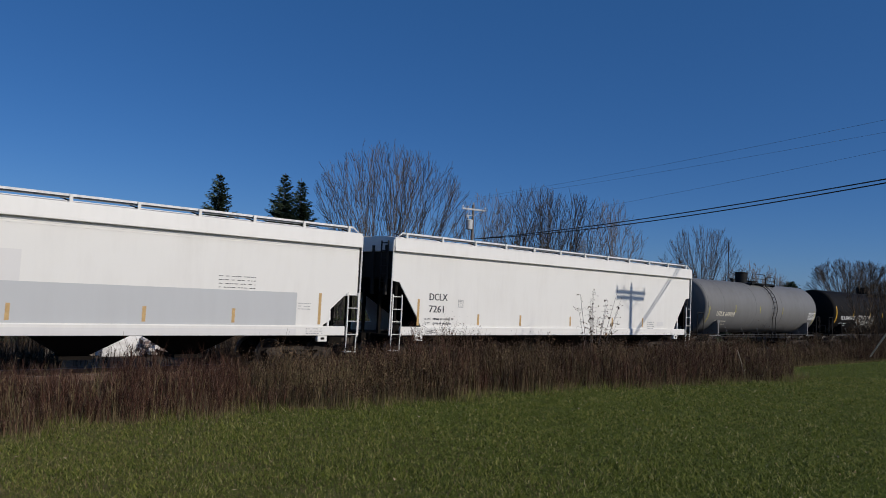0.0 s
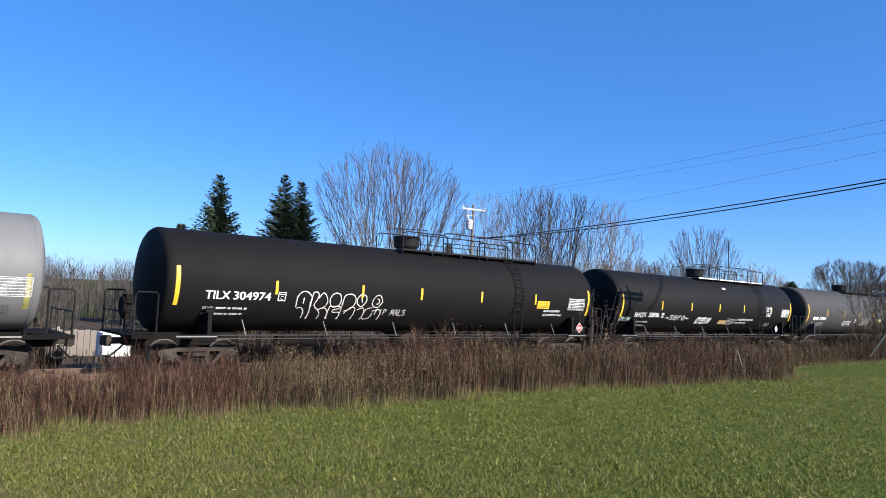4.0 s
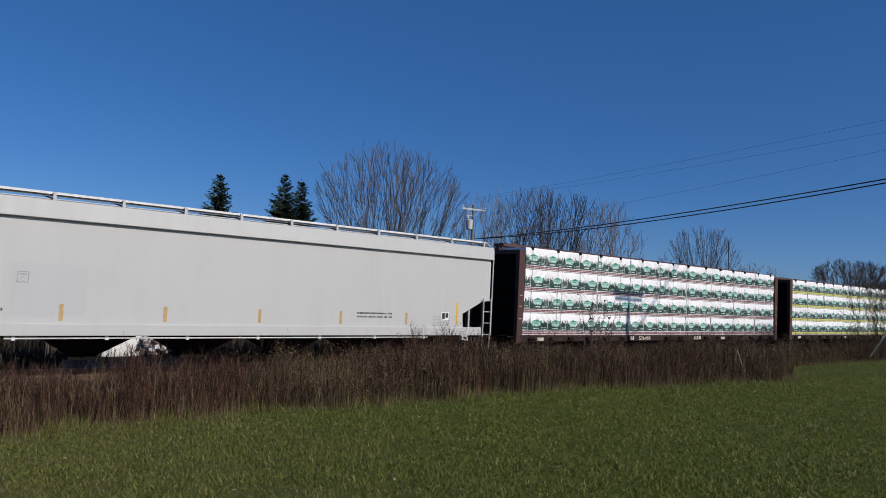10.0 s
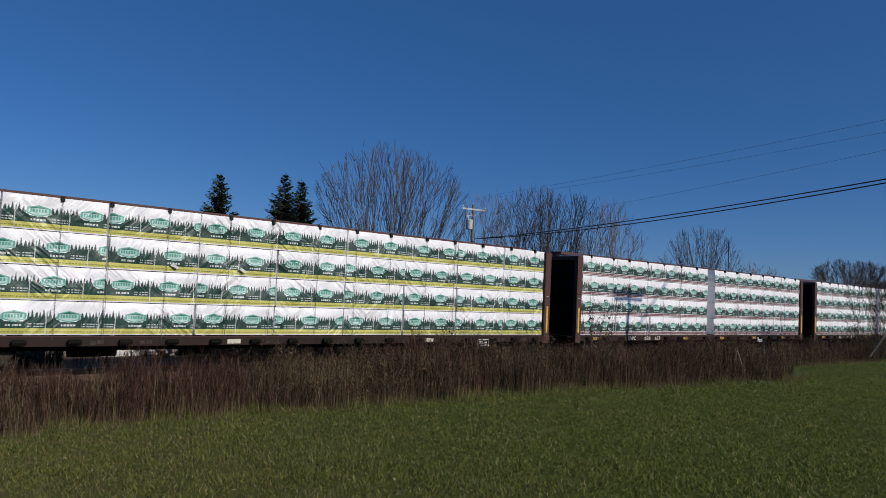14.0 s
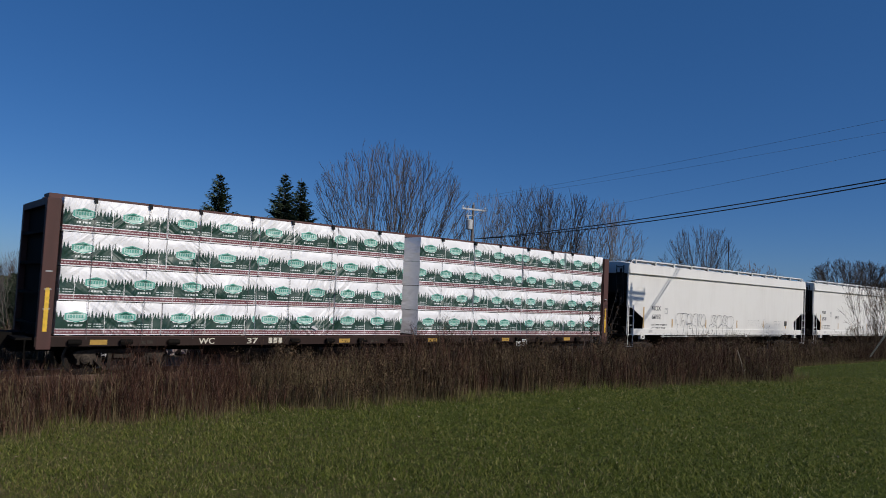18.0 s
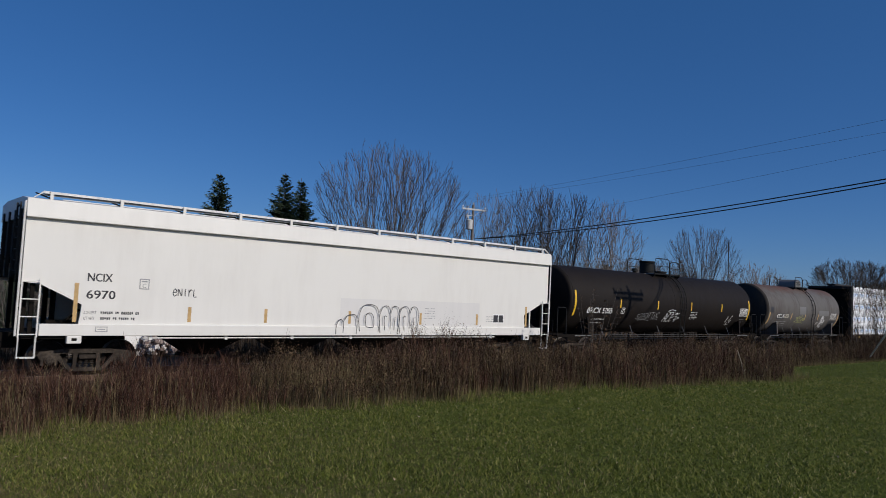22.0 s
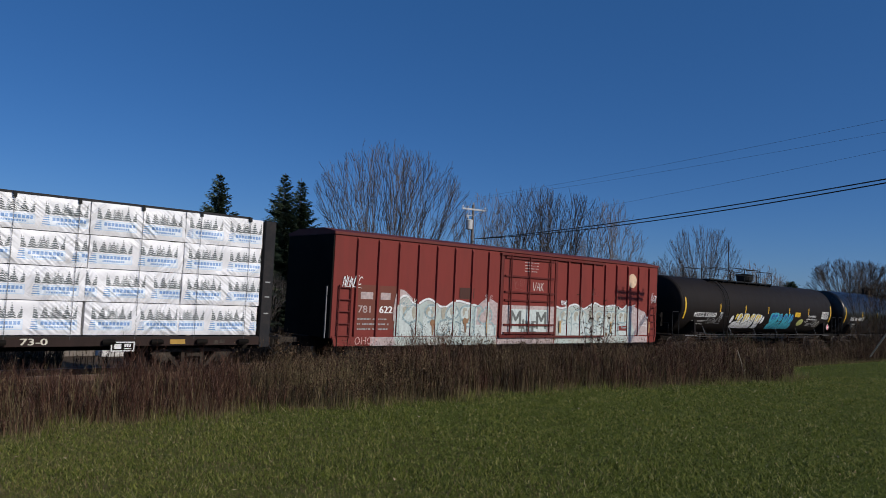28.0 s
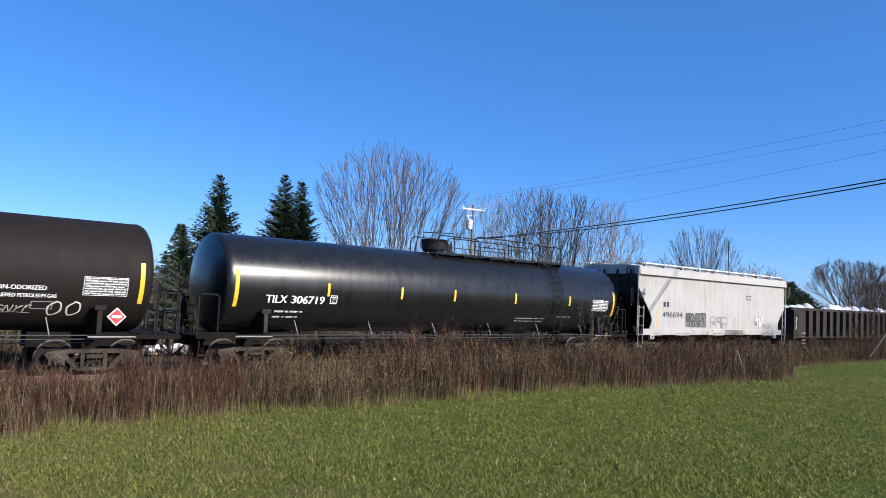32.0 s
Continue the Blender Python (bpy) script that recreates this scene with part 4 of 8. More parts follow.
    part("hand_brake", brake, UNDER, car)
    s = Shape()
    for zz, y in ((1.1, -1.46), (0.99, -1.3), (0.88, -1.05)):
        s.tube([(a + 1.0, y, zz), (b - 1.0, y, zz)], 0.015, 5)
    part("side_rail", s, DULL_PIPE, car, "long thin handrail pipe")
    for i in range(6):
        x = a + 2.3 + (b - a - 4.6) * i / 5
        part("rail_bracket", Shape().tube([(x, -1.46, 1.08), (x - 0.08, -1.3, 1.55)], 0.013, 5), GRATE, car)
    # bottom outlet, its guard and the brake gear beside it
    rng = random.Random(int(x_left * 7))
    part("bottom_outlet", Shape().lathe([(0, 0.14), (0.12, 0.2), (0.2, 0.2), (0.4, 0.55), (0.46, 0.6)], ((a + b) / 2 - 0.4, 0, 0.72), 20, "z"), UNDER, car, "dark bottom outlet funnel", smooth=30)
    for i in range(4):
        x = (a + b) / 2 + 1.2 + i * 0.62
        w = rng.uniform(0.1, 0.26)
        part("brake_gear", Shape().box(x - w, x + w, -0.7, -0.25, 0.78 + rng.uniform(0, 0.12), 1.14).tube([(x - w, -0.72, 0.98), (x + 0.5, -0.72, 0.98)], 0.02, 5), UNDER, car, bevel=0.03)
    for i in range(9):
        x = a + 2.6 + (b - a - 5.2) * (i + rng.uniform(0.3, 0.7)) / 9
        part("pipe_hanger", Shape().box(x - 0.03, x + 0.03, -1.31, -1.27, 0.8, 1.2), UNDER, car)
    part("brake_reservoir", Shape().lathe([(-0.7, 0.17), (0.7, 0.17)], (a + 4.5, -0.5, 0.85), 12), UNDER, car, smooth=40)
    sets = []
    trucks(car, (a + 1.05, b - 1.1), sets)
    couplers(car, a - 1.12, b + 1.12)
    MOVERS.append((car, c, sets))
    return car, c, side


def placard(car, side, x, z, size=0.3, red=True, lean=0.0):
    s = size * 0.72
    side = Side(-1.52)
    part("placard", side.place(x, z, (np.array([(0, -s), (s, 0), (0, s), (-s, 0)]), [(0, 1, 2, 3)]), 0.03), INK_WHITE, car, "diamond hazard placard")
    k = s * 0.84
    if red:
        part("placard_face", side.place(x, z, (np.array([(0, -k), (k, 0), (0, k), (-k, 0)]), [(0, 1, 2, 3)]), 0.036), PLACARD_RED, car)
    part("placard_bar", side.place(x, z, rects([(-k * 0.6, k * 0.6, -0.035, 0.035)]), 0.04), INK_WHITE if red else PLACARD_RED, car)


def hopper_car(label, x_left, x_right, paint, cut=(0.42, 2.38, 1.4, 1.9, 1.25), bays=4, posts=12, frame_paint=None, strips=(), strip_paint=None, grooves=(), pipe=True, roof_z=4.5, curved=False):
    """x_left, x_right: the ends of the side sheets. cut: the notch at the lower corners (in, height, in, height, in at the sill)."""
    frame_paint = frame_paint or paint
    car, c = begin_car("covered_hopper_car", label, "hopper car", x_left, x_right)
    a, b, w = x_left - c, x_right - c, 1.57
    side = Side(-w)
    i0, z0, i1, z1, i2 = cut
    poly = [(a + i2, 1.38), (b - i2, 1.38), (b - i1, z1), (b - i0, z0), (b, z0 + 0.05), (b, 4.06), (a, 4.06), (a, z0 + 0.05), (a + i0, z0), (a + i1, z1)]
    if curved:
        left = curve_pts([(a, 3.55), (a + 0.3, 3.1), (a + 0.75, 2.6), (a + 1.12, 2.15), (a + 1.25, 1.8), (a + 1.05, 1.38)], 4)
        right = curve_pts([(b - 0.75, 1.38), (b - 0.78, 1.75), (b - 0.5, 2.15), (b, 2.6)], 4)
        poly = list(left) + list(right) + [(b, 4.06), (a, 4.06)]
    else:
        # the foot of each notch is rounded off into the sill
        low = [(b - i1 + 0.02, 1.6), (b - i1, z1)]
        poly = [(a + i2 + 0.12, 1.38), (b - i2 - 0.12, 1.38), (b - i2 - 0.1, 1.44)] + low + [(b - i0, z0), (b, z0 + 0.05), (b, 4.06), (a, 4.06), (a, z0 + 0.05), (a + i0, z0)] + [(a + b - p, q) for p, q in reversed(low)] + [(a + i2 + 0.1, 1.44)]
    part("side_sheet", Shape().prism(poly, -w, -w + 0.05), paint, car)
    part("side_sheet", Shape().prism(poly, w - 0.05, w), paint, car)
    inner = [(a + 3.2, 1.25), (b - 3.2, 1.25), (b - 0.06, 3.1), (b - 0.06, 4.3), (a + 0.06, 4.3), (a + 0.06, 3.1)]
    # white-painted ends, coloured near-black to stand for their shade
    part("hold", Shape().prism(inner, -w + 0.05, w - 0.05), END_SHADE, car, "end sheets coloured dark for shade")
    yz = [(-1.72, 4.03), (-1.72, 4.06), (-1.67, roof_z), (-1.0, roof_z + 0.08), (1.0, roof_z + 0.08), (1.67, roof_z), (1.72, 4.06), (1.72, 4.03)]
    m = len(yz)
    roof = Shape()
    for k, x in enumerate((a - 0.03, b + 0.03)):
        roof.put([(x, y, z) for y, z in yz], [])
    roof.f += [tuple(reversed(range(m))), tuple(range(m, 2 * m))] + [(i, (i + 1) % m, (i + 1) % m + m, i + m) for i in range(m)]
    part("roof", roof, paint, car, bevel=0.012)
    for z in grooves:
        part("seam_bead", Shape().box(a + 0.1, b - 0.1, -w - 0.012, -w, z - 0.012, z + 0.012), paint, car)
    part("side_sill", Shape().box(a + 0.45, b - 0.45, -w - 0.06, -w + 0.08, 1.1, 1.4), paint, car, bevel=0.015)
    part("side_sill", Shape().box(a + 0.45, b - 0.45, w - 0.08, w + 0.06, 1.1, 1.4), paint, car)
    # running boards with brackets
    for q in (-1, 1):
        y0, y1 = sorted((q * 1.55, q * 0.98))
        s = Shape()
        for k in range(4):
            s.box(a + 0.4, b - 0.4, y0 + k * 0.15, y0 + k * 0.15 + 0.1, roof_z + 0.16, roof_z + 0.19)
        part("running_board", s, GRATE, car, "roof running board grating")
        part("board_stringer", Shape().box(a + 0.4, b - 0.4, q * 1.52 - 0.02, q * 1.52 + 0.02, roof_z + 0.1, roof_z + 0.15), GRATE, car)
        part("board_edge", Shape().box(a + 0.35, b - 0.35, q * 1.6 - 0.015, q * 1.6 + 0.015, roof_z + 0.15, roof_z + 0.21), GRATE_WHITE, car)
        for i in range(posts):
            x = a + 0.5 + (b - a - 1.0) * i / (posts - 1)
            br = Shape().box(x - 0.04, x + 0.04, q * 1.64 - 0.025, q * 1.64 + 0.025, roof_z - 0.02, roof_z + 0.2)
            part("board_bracket", br, frame_paint, car)
            part("board_strut", Shape().tube([(x - 0.02, q * 1.62, roof_z + 0.03), (x - 0.3, q * 1.3, roof_z + 0.17)], 0.02, 5), UNDER, car)
    hat = Shape()
    hat.box(a + 1.0, b - 1.0, -0.45, 0.45, roof_z + 0.06, roof_z + 0.16)
    part("hatch_cover", hat, paint, car, bevel=0.03)
    # ends: posts, ladders, slope sheet, platform
    for x, q in ((a, 1), (b, -1)):
        s = Shape()
        for y in (-1.42, -0.5, 0.5, 1.42):
            s.box(x + q * 0.28 - 0.05, x + q * 0.28 + 0.05, y - 0.05, y + 0.05, 1.1, 3.2)
        s.box(min(x + q * 0.1, x + q * 1.6), max(x + q * 0.1, x + q * 1.6), -1.5, 1.5, 1.02, 1.09)
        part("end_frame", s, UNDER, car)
        # slope sheet above the truck, its shade painted in as black
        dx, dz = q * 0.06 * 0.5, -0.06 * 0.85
        part("slope_sheet", Shape().prism([(x + q * 0.04 + dx, 3.1 + dz), (x + q * 3.2 + dx, 1.22 + dz), (x + q * 3.2 + dx, 1.17 + dz), (x + q * 0.04 + dx, 3.05 + dz)] [::int(-q)], -w + 0.06, w - 0.06), UNDER, car, "slope sheet coloured black for shade")
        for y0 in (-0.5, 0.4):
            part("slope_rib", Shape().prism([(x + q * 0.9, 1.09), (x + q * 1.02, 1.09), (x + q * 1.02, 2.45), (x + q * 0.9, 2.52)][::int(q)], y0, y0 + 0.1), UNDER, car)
        if q < 0:
            part("notch_post", Shape().box(x - 1.09, x - 1.03, -w + 0.0, -w + 0.06, 1.4, 2.12), frame_paint, car)
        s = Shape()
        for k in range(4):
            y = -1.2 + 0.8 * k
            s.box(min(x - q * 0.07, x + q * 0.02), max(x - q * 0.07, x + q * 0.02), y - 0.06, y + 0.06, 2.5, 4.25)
        # end posts and end ladder carry the same painted-in shade
        part("end_post", s, END_SHADE, car)
        part("ladder", ladder_shape(x + q * 0.2, 0.4, -1.66, 1.06, 2.52, 4, 0.016), frame_paint, car)
        part("step", Shape().box(x + q * 0.2 - 0.2, x + q * 0.2 + 0.2, -1.66, -1.5, 0.55, 0.58).tube([(x + q * 0.2 - 0.19, -1.64, 1.1), (x + q * 0.2 - 0.19, -1.64, 0.56)], 0.015, 5).tube([(x + q * 0.2 + 0.19, -1.64, 1.1), (x + q * 0.2 + 0.19, -1.64, 0.56)], 0.02, 5), frame_paint, car)
        part("corner_rail", Shape().tube([(x - q * 0.06, -1.62, 1.1), (x - q * 0.06, -1.64, roof_z - 0.1), (x + q * 0.35, -1.6, roof_z + 0.2)], 0.026, 6), frame_paint, car)
        part("end_ladder", ladder_shape(-1.2, 0.4, 0, 2.6, 4.4, 7), END_SHADE, car).matrix_basis = Matrix.Translation((x - q * 0.12, 0, 0)) @ Matrix.Rotation(math.pi / 2, 4, "Z")
        part("draft_sill", Shape().box(min(x - q * 0.3, x + q * 2.9), max(x - q * 0.3, x + q * 2.9), -0.3, 0.3, 0.7, 1.1), UNDER, car)
        part("brake_cylinder", Shape().lathe([(-0.35, 0.16), (0.35, 0.16)], (x + q * 1.1, -0.75, 1.3), 12), UNDER, car, smooth=40)
        part("brake_rod", Shape().tube([(x + q * 0.7, -1.2, 1.1), (x + q * 1.5, -1.0, 1.75)], 0.03, 5), UNDER, car)
    for x in (a + 1.1, b - 1.45):
        pad = part("jacking_pad", Shape().box(x, x + 0.35, -w - 0.05, -w + 0.1, 0.9, 1.1), paint, car, bevel=0.02)
        # no hole is cut: a black block stands for the slot's shade
        part("slot", Shape().box(x + 0.11, x + 0.24, -w - 0.054, -w - 0.02, 0.97, 1.04), UNDER, pad, "black block for a shaded slot")
    part("stencil", side.place(a + 1.75, 1.2, rects(frame_lines(0.3, 0.14, 0.02) + [(0.05, 0.25, 0.06, 0.08)]), 0.064), INK_GREY, car)
    # bays are coloured near-black for the shade below the body
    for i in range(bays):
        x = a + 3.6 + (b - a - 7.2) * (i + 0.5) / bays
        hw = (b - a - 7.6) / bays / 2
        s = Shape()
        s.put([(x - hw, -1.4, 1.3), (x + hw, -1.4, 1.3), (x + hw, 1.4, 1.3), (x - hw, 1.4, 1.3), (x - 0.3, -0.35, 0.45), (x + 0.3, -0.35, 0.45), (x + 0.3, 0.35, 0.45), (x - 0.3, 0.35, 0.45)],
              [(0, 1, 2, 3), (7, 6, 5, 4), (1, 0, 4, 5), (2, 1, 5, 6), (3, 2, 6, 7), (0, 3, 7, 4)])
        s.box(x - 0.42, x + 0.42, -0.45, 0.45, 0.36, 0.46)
        part("discharge_bay", s, UNDER, car, "sloping discharge bay coloured dark for shade")
    if pipe:
        s = Shape().tube([(a + 3.0, -1.5, 1.03), (b - 3.0, -1.5, 1.03)], 0.022, 6)
        for i in range(7):
            x = a + 3.2 + (b - a - 6.4) * i / 6
            s.box(x - 0.04, x + 0.04, -1.53, -1.47, 0.98, 1.1)
        part("pipe", s, GRATE_WHITE, car, "thin white pipe below the sill")
    for x in strips:
        part("reflective_strip", side.place(x - c - 0.05, 1.48, rects([(0, 0.1, 0, 0.42)])), strip_paint or FADED_YELLOW, car, "faded reflective strip")
    sets = []
    trucks(car, (a + 1.75, b - 1.75), sets)
    couplers(car, a - 0.55, b + 0.55)
    MOVERS.append((car, c, sets))
    return car, c, side


def bundle_shape(x0, x1, y0, y1, z0, z1, rng, wrap_u, fine):
    """A wrapped lumber package with a slightly crumpled near face."""
    nx, nz = (max(4, int((x1 - x0) / 0.11)), 8) if fine else (1, 1)
    s = Shape()
    s.uv = []
    off = rng.uniform(0, 50)
    for i in range(nx + 1):
        for k in range(nz + 1):
            x, z = x0 + (x1 - x0) * i / nx, z0 + (z1 - z0) * k / nz
            edge = 0.03 if (i in (0, nx) or k in (0, nz)) else 0.0
            fold = 1 - min(1, 3 * abs(noise.noise((x * 1.1 + z * 0.9 + off, z * 1.6 - x * 0.5, off))))
            y = y0 + edge + (noise.noise((x * 1.3 + off, z * 2.1, off)) * 0.04 - 0.03 * fold * fold if fine else 0)
            s.v.append((x, y, z))
            s.uv.append((wrap_u + x - x0, k / nz))
    for i in range(nx):
        for k in range(nz):
            p = i * (nz + 1) + k
            s.f.append((p, p + nz + 1, p + nz + 2, p + 1))
    n = len(s.v)
    ring = [i * (nz + 1) for i in range(nx + 1)], [i * (nz + 1) + nz for i in range(nx + 1)]
    for x in (x0, x1):
        for z in (z0, z1):
            s.v.append((x, y1, z))
            s.uv.append((wrap_u + (0.0 if x == x0 else x1 - x0), 0.98))
    bl, tl, br, tr = n, n + 1, n + 2, n + 3
    # the ends carry no print
    for first, order, x in ((0, -1, x0), (nx * (nz + 1), 1, x1)):
        m = len(s.v)
        edge_v = [s.v[first + k] for k in range(nz + 1)] + [(x, y1, z1), (x, y1, z0)]
        s.v += edge_v
        s.uv += [(wrap_u, 0.93)] * len(edge_v)
        s.f.append(tuple(range(m, m + nz + 3))[::order])
    s.f.append(tuple(ring[1]) + (tr, tl))
    s.f.append(tuple(reversed(ring[0])) + (bl, br))
    s.f.append((bl, br, tr, tl))
    return s


def centerbeam_car(label, x_left, x_right, paint, wrap, seed, gap=None, columns=5, sign=None, numbers=(), top=4.6):
    """x_left, x_right: the ends of the load, at which the bulkheads stand."""
    car, c = begin_car("centerbeam_flatcar", label, "flatcar", x_left, x_right)
    a, b = x_left - c, x_right - c
    rng = random.Random(seed)
    side = Side(-1.5)
    zb, zt = 1.1, top
    # deck, sills, tie-down winches
    part("centre_sill", Shape().box(a - 0.6, b + 0.6, -0.3, 0.3, 0.6, 1.05), UNDER, car)
    part("deck", Shape().box(a, b, -1.45, 1.45, 0.98, 1.08), paint, car)
    for q in (-1, 1):
        part("side_sill", Shape().box(a - 0.3, b + 0.3, min(q * 1.5, q * 1.4), max(q * 1.5, q * 1.4), 0.82, 1.06), SILL_DARK, car, "dark brown side sill")
    n = 18
    for i in range(n):
        x = a + 0.6 + (b - a - 1.2) * i / (n - 1)
        if any(at - c - 0.2 < x < at - c + word_w + 0.2 for at, _, word_w in numbers):
            continue
        s = Shape().box(x - 0.13, x + 0.13, -1.58, -1.5, 0.86, 1.0)
        s.lathe([(-0.16, 0.06), (0.16, 0.06)], (x, -1.57, 0.93), 8)
        part("winch", s, UNDER, car)
        m = i % 3
        x2 = x + (b - a) / n * 0.5
        if i < n - 1 and m != 2 and not any(at - c - 0.35 < x2 < at - c + word_w + 0.35 for at, _, word_w in numbers):
            bright = m == 0 and (i % 2 == 0 or seed > 4)
            part("sill_label", side.place(x2 - 0.25, 0.86, rects([(0, 0.42, 0, 0.13)] if bright else [(0, 0.14, 0.0, 0.1), (0.18, 0.34, 0.02, 0.12)])), (INK_CREAM if seed in (3, 4) else DULL_YELLOW) if bright else TRUCK, car)
    for at, text, word_w in numbers:
        if text.startswith("#"):
            part("owner_initials", side.place(at - c, 0.86, rects([(i * word_w / len(text[1:]), (i + 0.7) * word_w / len(text[1:]), 0, 0.17) for i in range(len(text) - 1)])), INK_CREAM, car)
            continue
        part("lettering", side.place(at - c, 0.86, letters(text, 0.165, word_w, 0.006)), INK_CREAM, car)
    if sign is not None:
        part("sign_plate", Shape().box(sign - c - 0.32, sign - c + 0.32, -1.56, -1.52, 0.66, 0.96), UNDER, car)
        part("sign_print", Side(-1.56).place(sign - c - 0.3, 0.68, rects(frame_lines(0.6, 0.26, 0.03) + [(0.08, 0.26, 0.07, 0.2), (0.34, 0.5, 0.12, 0.2), (0.34, 0.52, 0.06, 0.09)])), INK_WHITE, car)
    # bulkheads
    for x, q in ((a, -1), (b, 1)):
        x0, x1 = sorted((x - q * 0.06, x + q * 0.27))
        # panel and stiffeners black instead of the car's paint, for their shade
        bulk = part("bulkhead", Shape().box(min(x + q * 0.04, x + q * 0.12), max(x + q * 0.04, x + q * 0.12), -1.4, 1.4, 0.9, 4.5), UNDER, car, "bulkhead panel coloured black for shade", bevel=0.01)
        for y in (-1.42, 1.42):
            part("post", Shape().box(x0, x1, y - 0.1, y + 0.1, 0.75, 4.58), paint, bulk, bevel=0.01)
        part("top_beam", Shape().box(x0, x1, -1.32, 1.32, 4.4, 4.58), paint, bulk)
        for k in range(4):
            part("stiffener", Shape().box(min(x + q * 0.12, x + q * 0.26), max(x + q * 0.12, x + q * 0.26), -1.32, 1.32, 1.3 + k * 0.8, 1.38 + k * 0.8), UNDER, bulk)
        for z in (1.75, 2.25, 2.7):
            part("stencil", side.place((x0 + x1) / 2 - 0.08, z, rects([(0, 0.16, 0, 0.035)]), 0.025), INK_GREY, car)
        if (q > 0 or seed % 2) and seed not in (3, 9):
            part("reflective_strip", Side(-1.52).place((x0 + x1) / 2 - 0.05, 1.2, rects([(0, 0.1, 0, 1.1)])), YELLOW, car, "tall yellow reflective strip")
        s = Shape()
        s.box(min(x + q * 0.3, x + q * 1.0), max(x + q * 0.3, x + q * 1.0), -0.35, 0.35, 0.7, 1.1)
        s.box(min(x + q * 0.34, x + q * 0.7), max(x + q * 0.34, x + q * 0.7), -1.4, 1.4, 0.98, 1.04)
        s.tube([(x + q * 0.5, -1.42, 1.0), (x + q * 0.5, -1.42, 0.5), (x + q * 0.2, -1.42, 0.5), (x + q * 0.2, -1.42, 1.0)], 0.02, 5)
        part("end_step", s, UNDER, car)
    # centre truss
    part("top_chord", Shape().box(a, b, -0.3, 0.3, top + 0.05, top + 0.17), paint, car)
    for i in range(13):
        x = a + (b - a) * i / 12
        part("truss_post", Shape().box(x - 0.08, x + 0.08, -0.12, 0.12, 1.08, top + 0.05), paint, car)
        if i < 12:
            x2 = a + (b - a) * (i + 1) / 12
            part("truss_diagonal", Shape().tube([(x, 0, 1.2 if i % 2 else 4.5), (x2, 0, 4.5 if i % 2 else 1.2)], 0.07, 5), paint, car)
    # load
    spans = []
    if gap:
        g0, g1 = gap[0] - c, gap[1] - c
        k = max(1, round(columns * (g0 - a) / (b - a)))
        spans += [(a + (g0 - a) * i / k, a + (g0 - a) * (i + 1) / k) for i in range(k)]
        k = max(1, columns - k)
        spans += [(g1 + (b - g1) * i / k, g1 + (b - g1) * (i + 1) / k) for i in range(k)]
    else:
        spans = [(a + (b - a) * i / columns, a + (b - a) * (i + 1) / columns) for i in range(columns)]
    # panel added to close the gap, grey like wrap ends in shade
    if gap:
        part("gap_panel", Shape().box(g0 - 0.05, g1 + 0.05, -0.22, 0.22, 1.08, 4.62), WRAP_END, car, "grey panel added for shaded wrap ends")
    spans[0], spans[-1] = (spans[0][0] + 0.13, spans[0][1]), (spans[-1][0], spans[-1][1] - 0.1)
    h = (zt - zb) / 4
    for i, (x0, x1) in enumerate(spans):
        for k in range(4):
            j0, j1 = rng.uniform(0.0, 0.04), rng.uniform(0.0, 0.04)
            yo = rng.uniform(-0.02, 0.02)
            s = bundle_shape(x0 + j0, x1 - j1, -1.46 + yo, -0.3, zb + k * h + 0.008, zb + (k + 1) * h - 0.012, rng, rng.choice((0.0, 0.0, 0.45, 0.9)) + rng.uniform(-0.05, 0.05) + 3.69, True)
            part("lumber_package", s, wrap, car, "lumber package in printed white wrap", smooth=50)
            part("lumber_package", bundle_shape(x0, x1, 1.47, 0.3, zb + k * h + 0.008, zb + (k + 1) * h - 0.012, rng, 0.0, False), wrap, car, "lumber package in printed white wrap")
            for f in (0.12, 0.88):
                xs = x0 + (x1 - x0) * f
                part("dunnage", Shape().box(xs - 0.05, xs + 0.05, -1.42, -0.3, zb + k * h - 0.012, zb + k * h + 0.008), WOOD_POLE, car)
    m = 15
    for i in range(m):
        x = a + 0.7 + (b - a - 1.4) * (i + rng.uniform(-0.12, 0.12)) / (m - 1)
        if gap and g0 - 0.1 < x < g1 + 0.1:
            continue
        part("strap", Shape().box(x - 0.006, x + 0.006, -1.506, -1.502, 1.0, top + 0.02), STRAP, car, "thin dark tie-down strap")
        part("corner_guard", Shape().box(x - 0.04, x + 0.04, -1.52, -1.4, top - 0.1, top + 0.035), BLACK_IRON, car)
    # loose flaps of torn wrap
    for i in range(2):
        x, z = rng.uniform(a + 2, b - 2), zb + rng.choice((0.25, 1.1, 1.95))
        part("torn_wrap", Shape().put([(x, -1.53, z), (x + 0.2, -1.56, z - 0.1), (x + 0.24, -1.55, z - 0.04), (x + 0.06, -1.53, z + 0.06)], [(0, 1, 2, 3)]), WRAP_END, car)
    part("brake_reservoir", Shape().lathe([(-0.6, 0.18), (0.6, 0.18)], (a + 5.0, -0.7, 0.65), 12), UNDER, car, smooth=40)
    part("brake_valve", Shape().box(a + 7.5, a + 8.2, -0.9, -0.3, 0.45, 0.8), UNDER, car, bevel=0.03)
    sets = []
    trucks(car, (a + 1.9, b - 1.9), sets)
    couplers(car, a - 1.02, b + 1.02)
    MOVERS.append((car, c, sets))
    return car, c, side


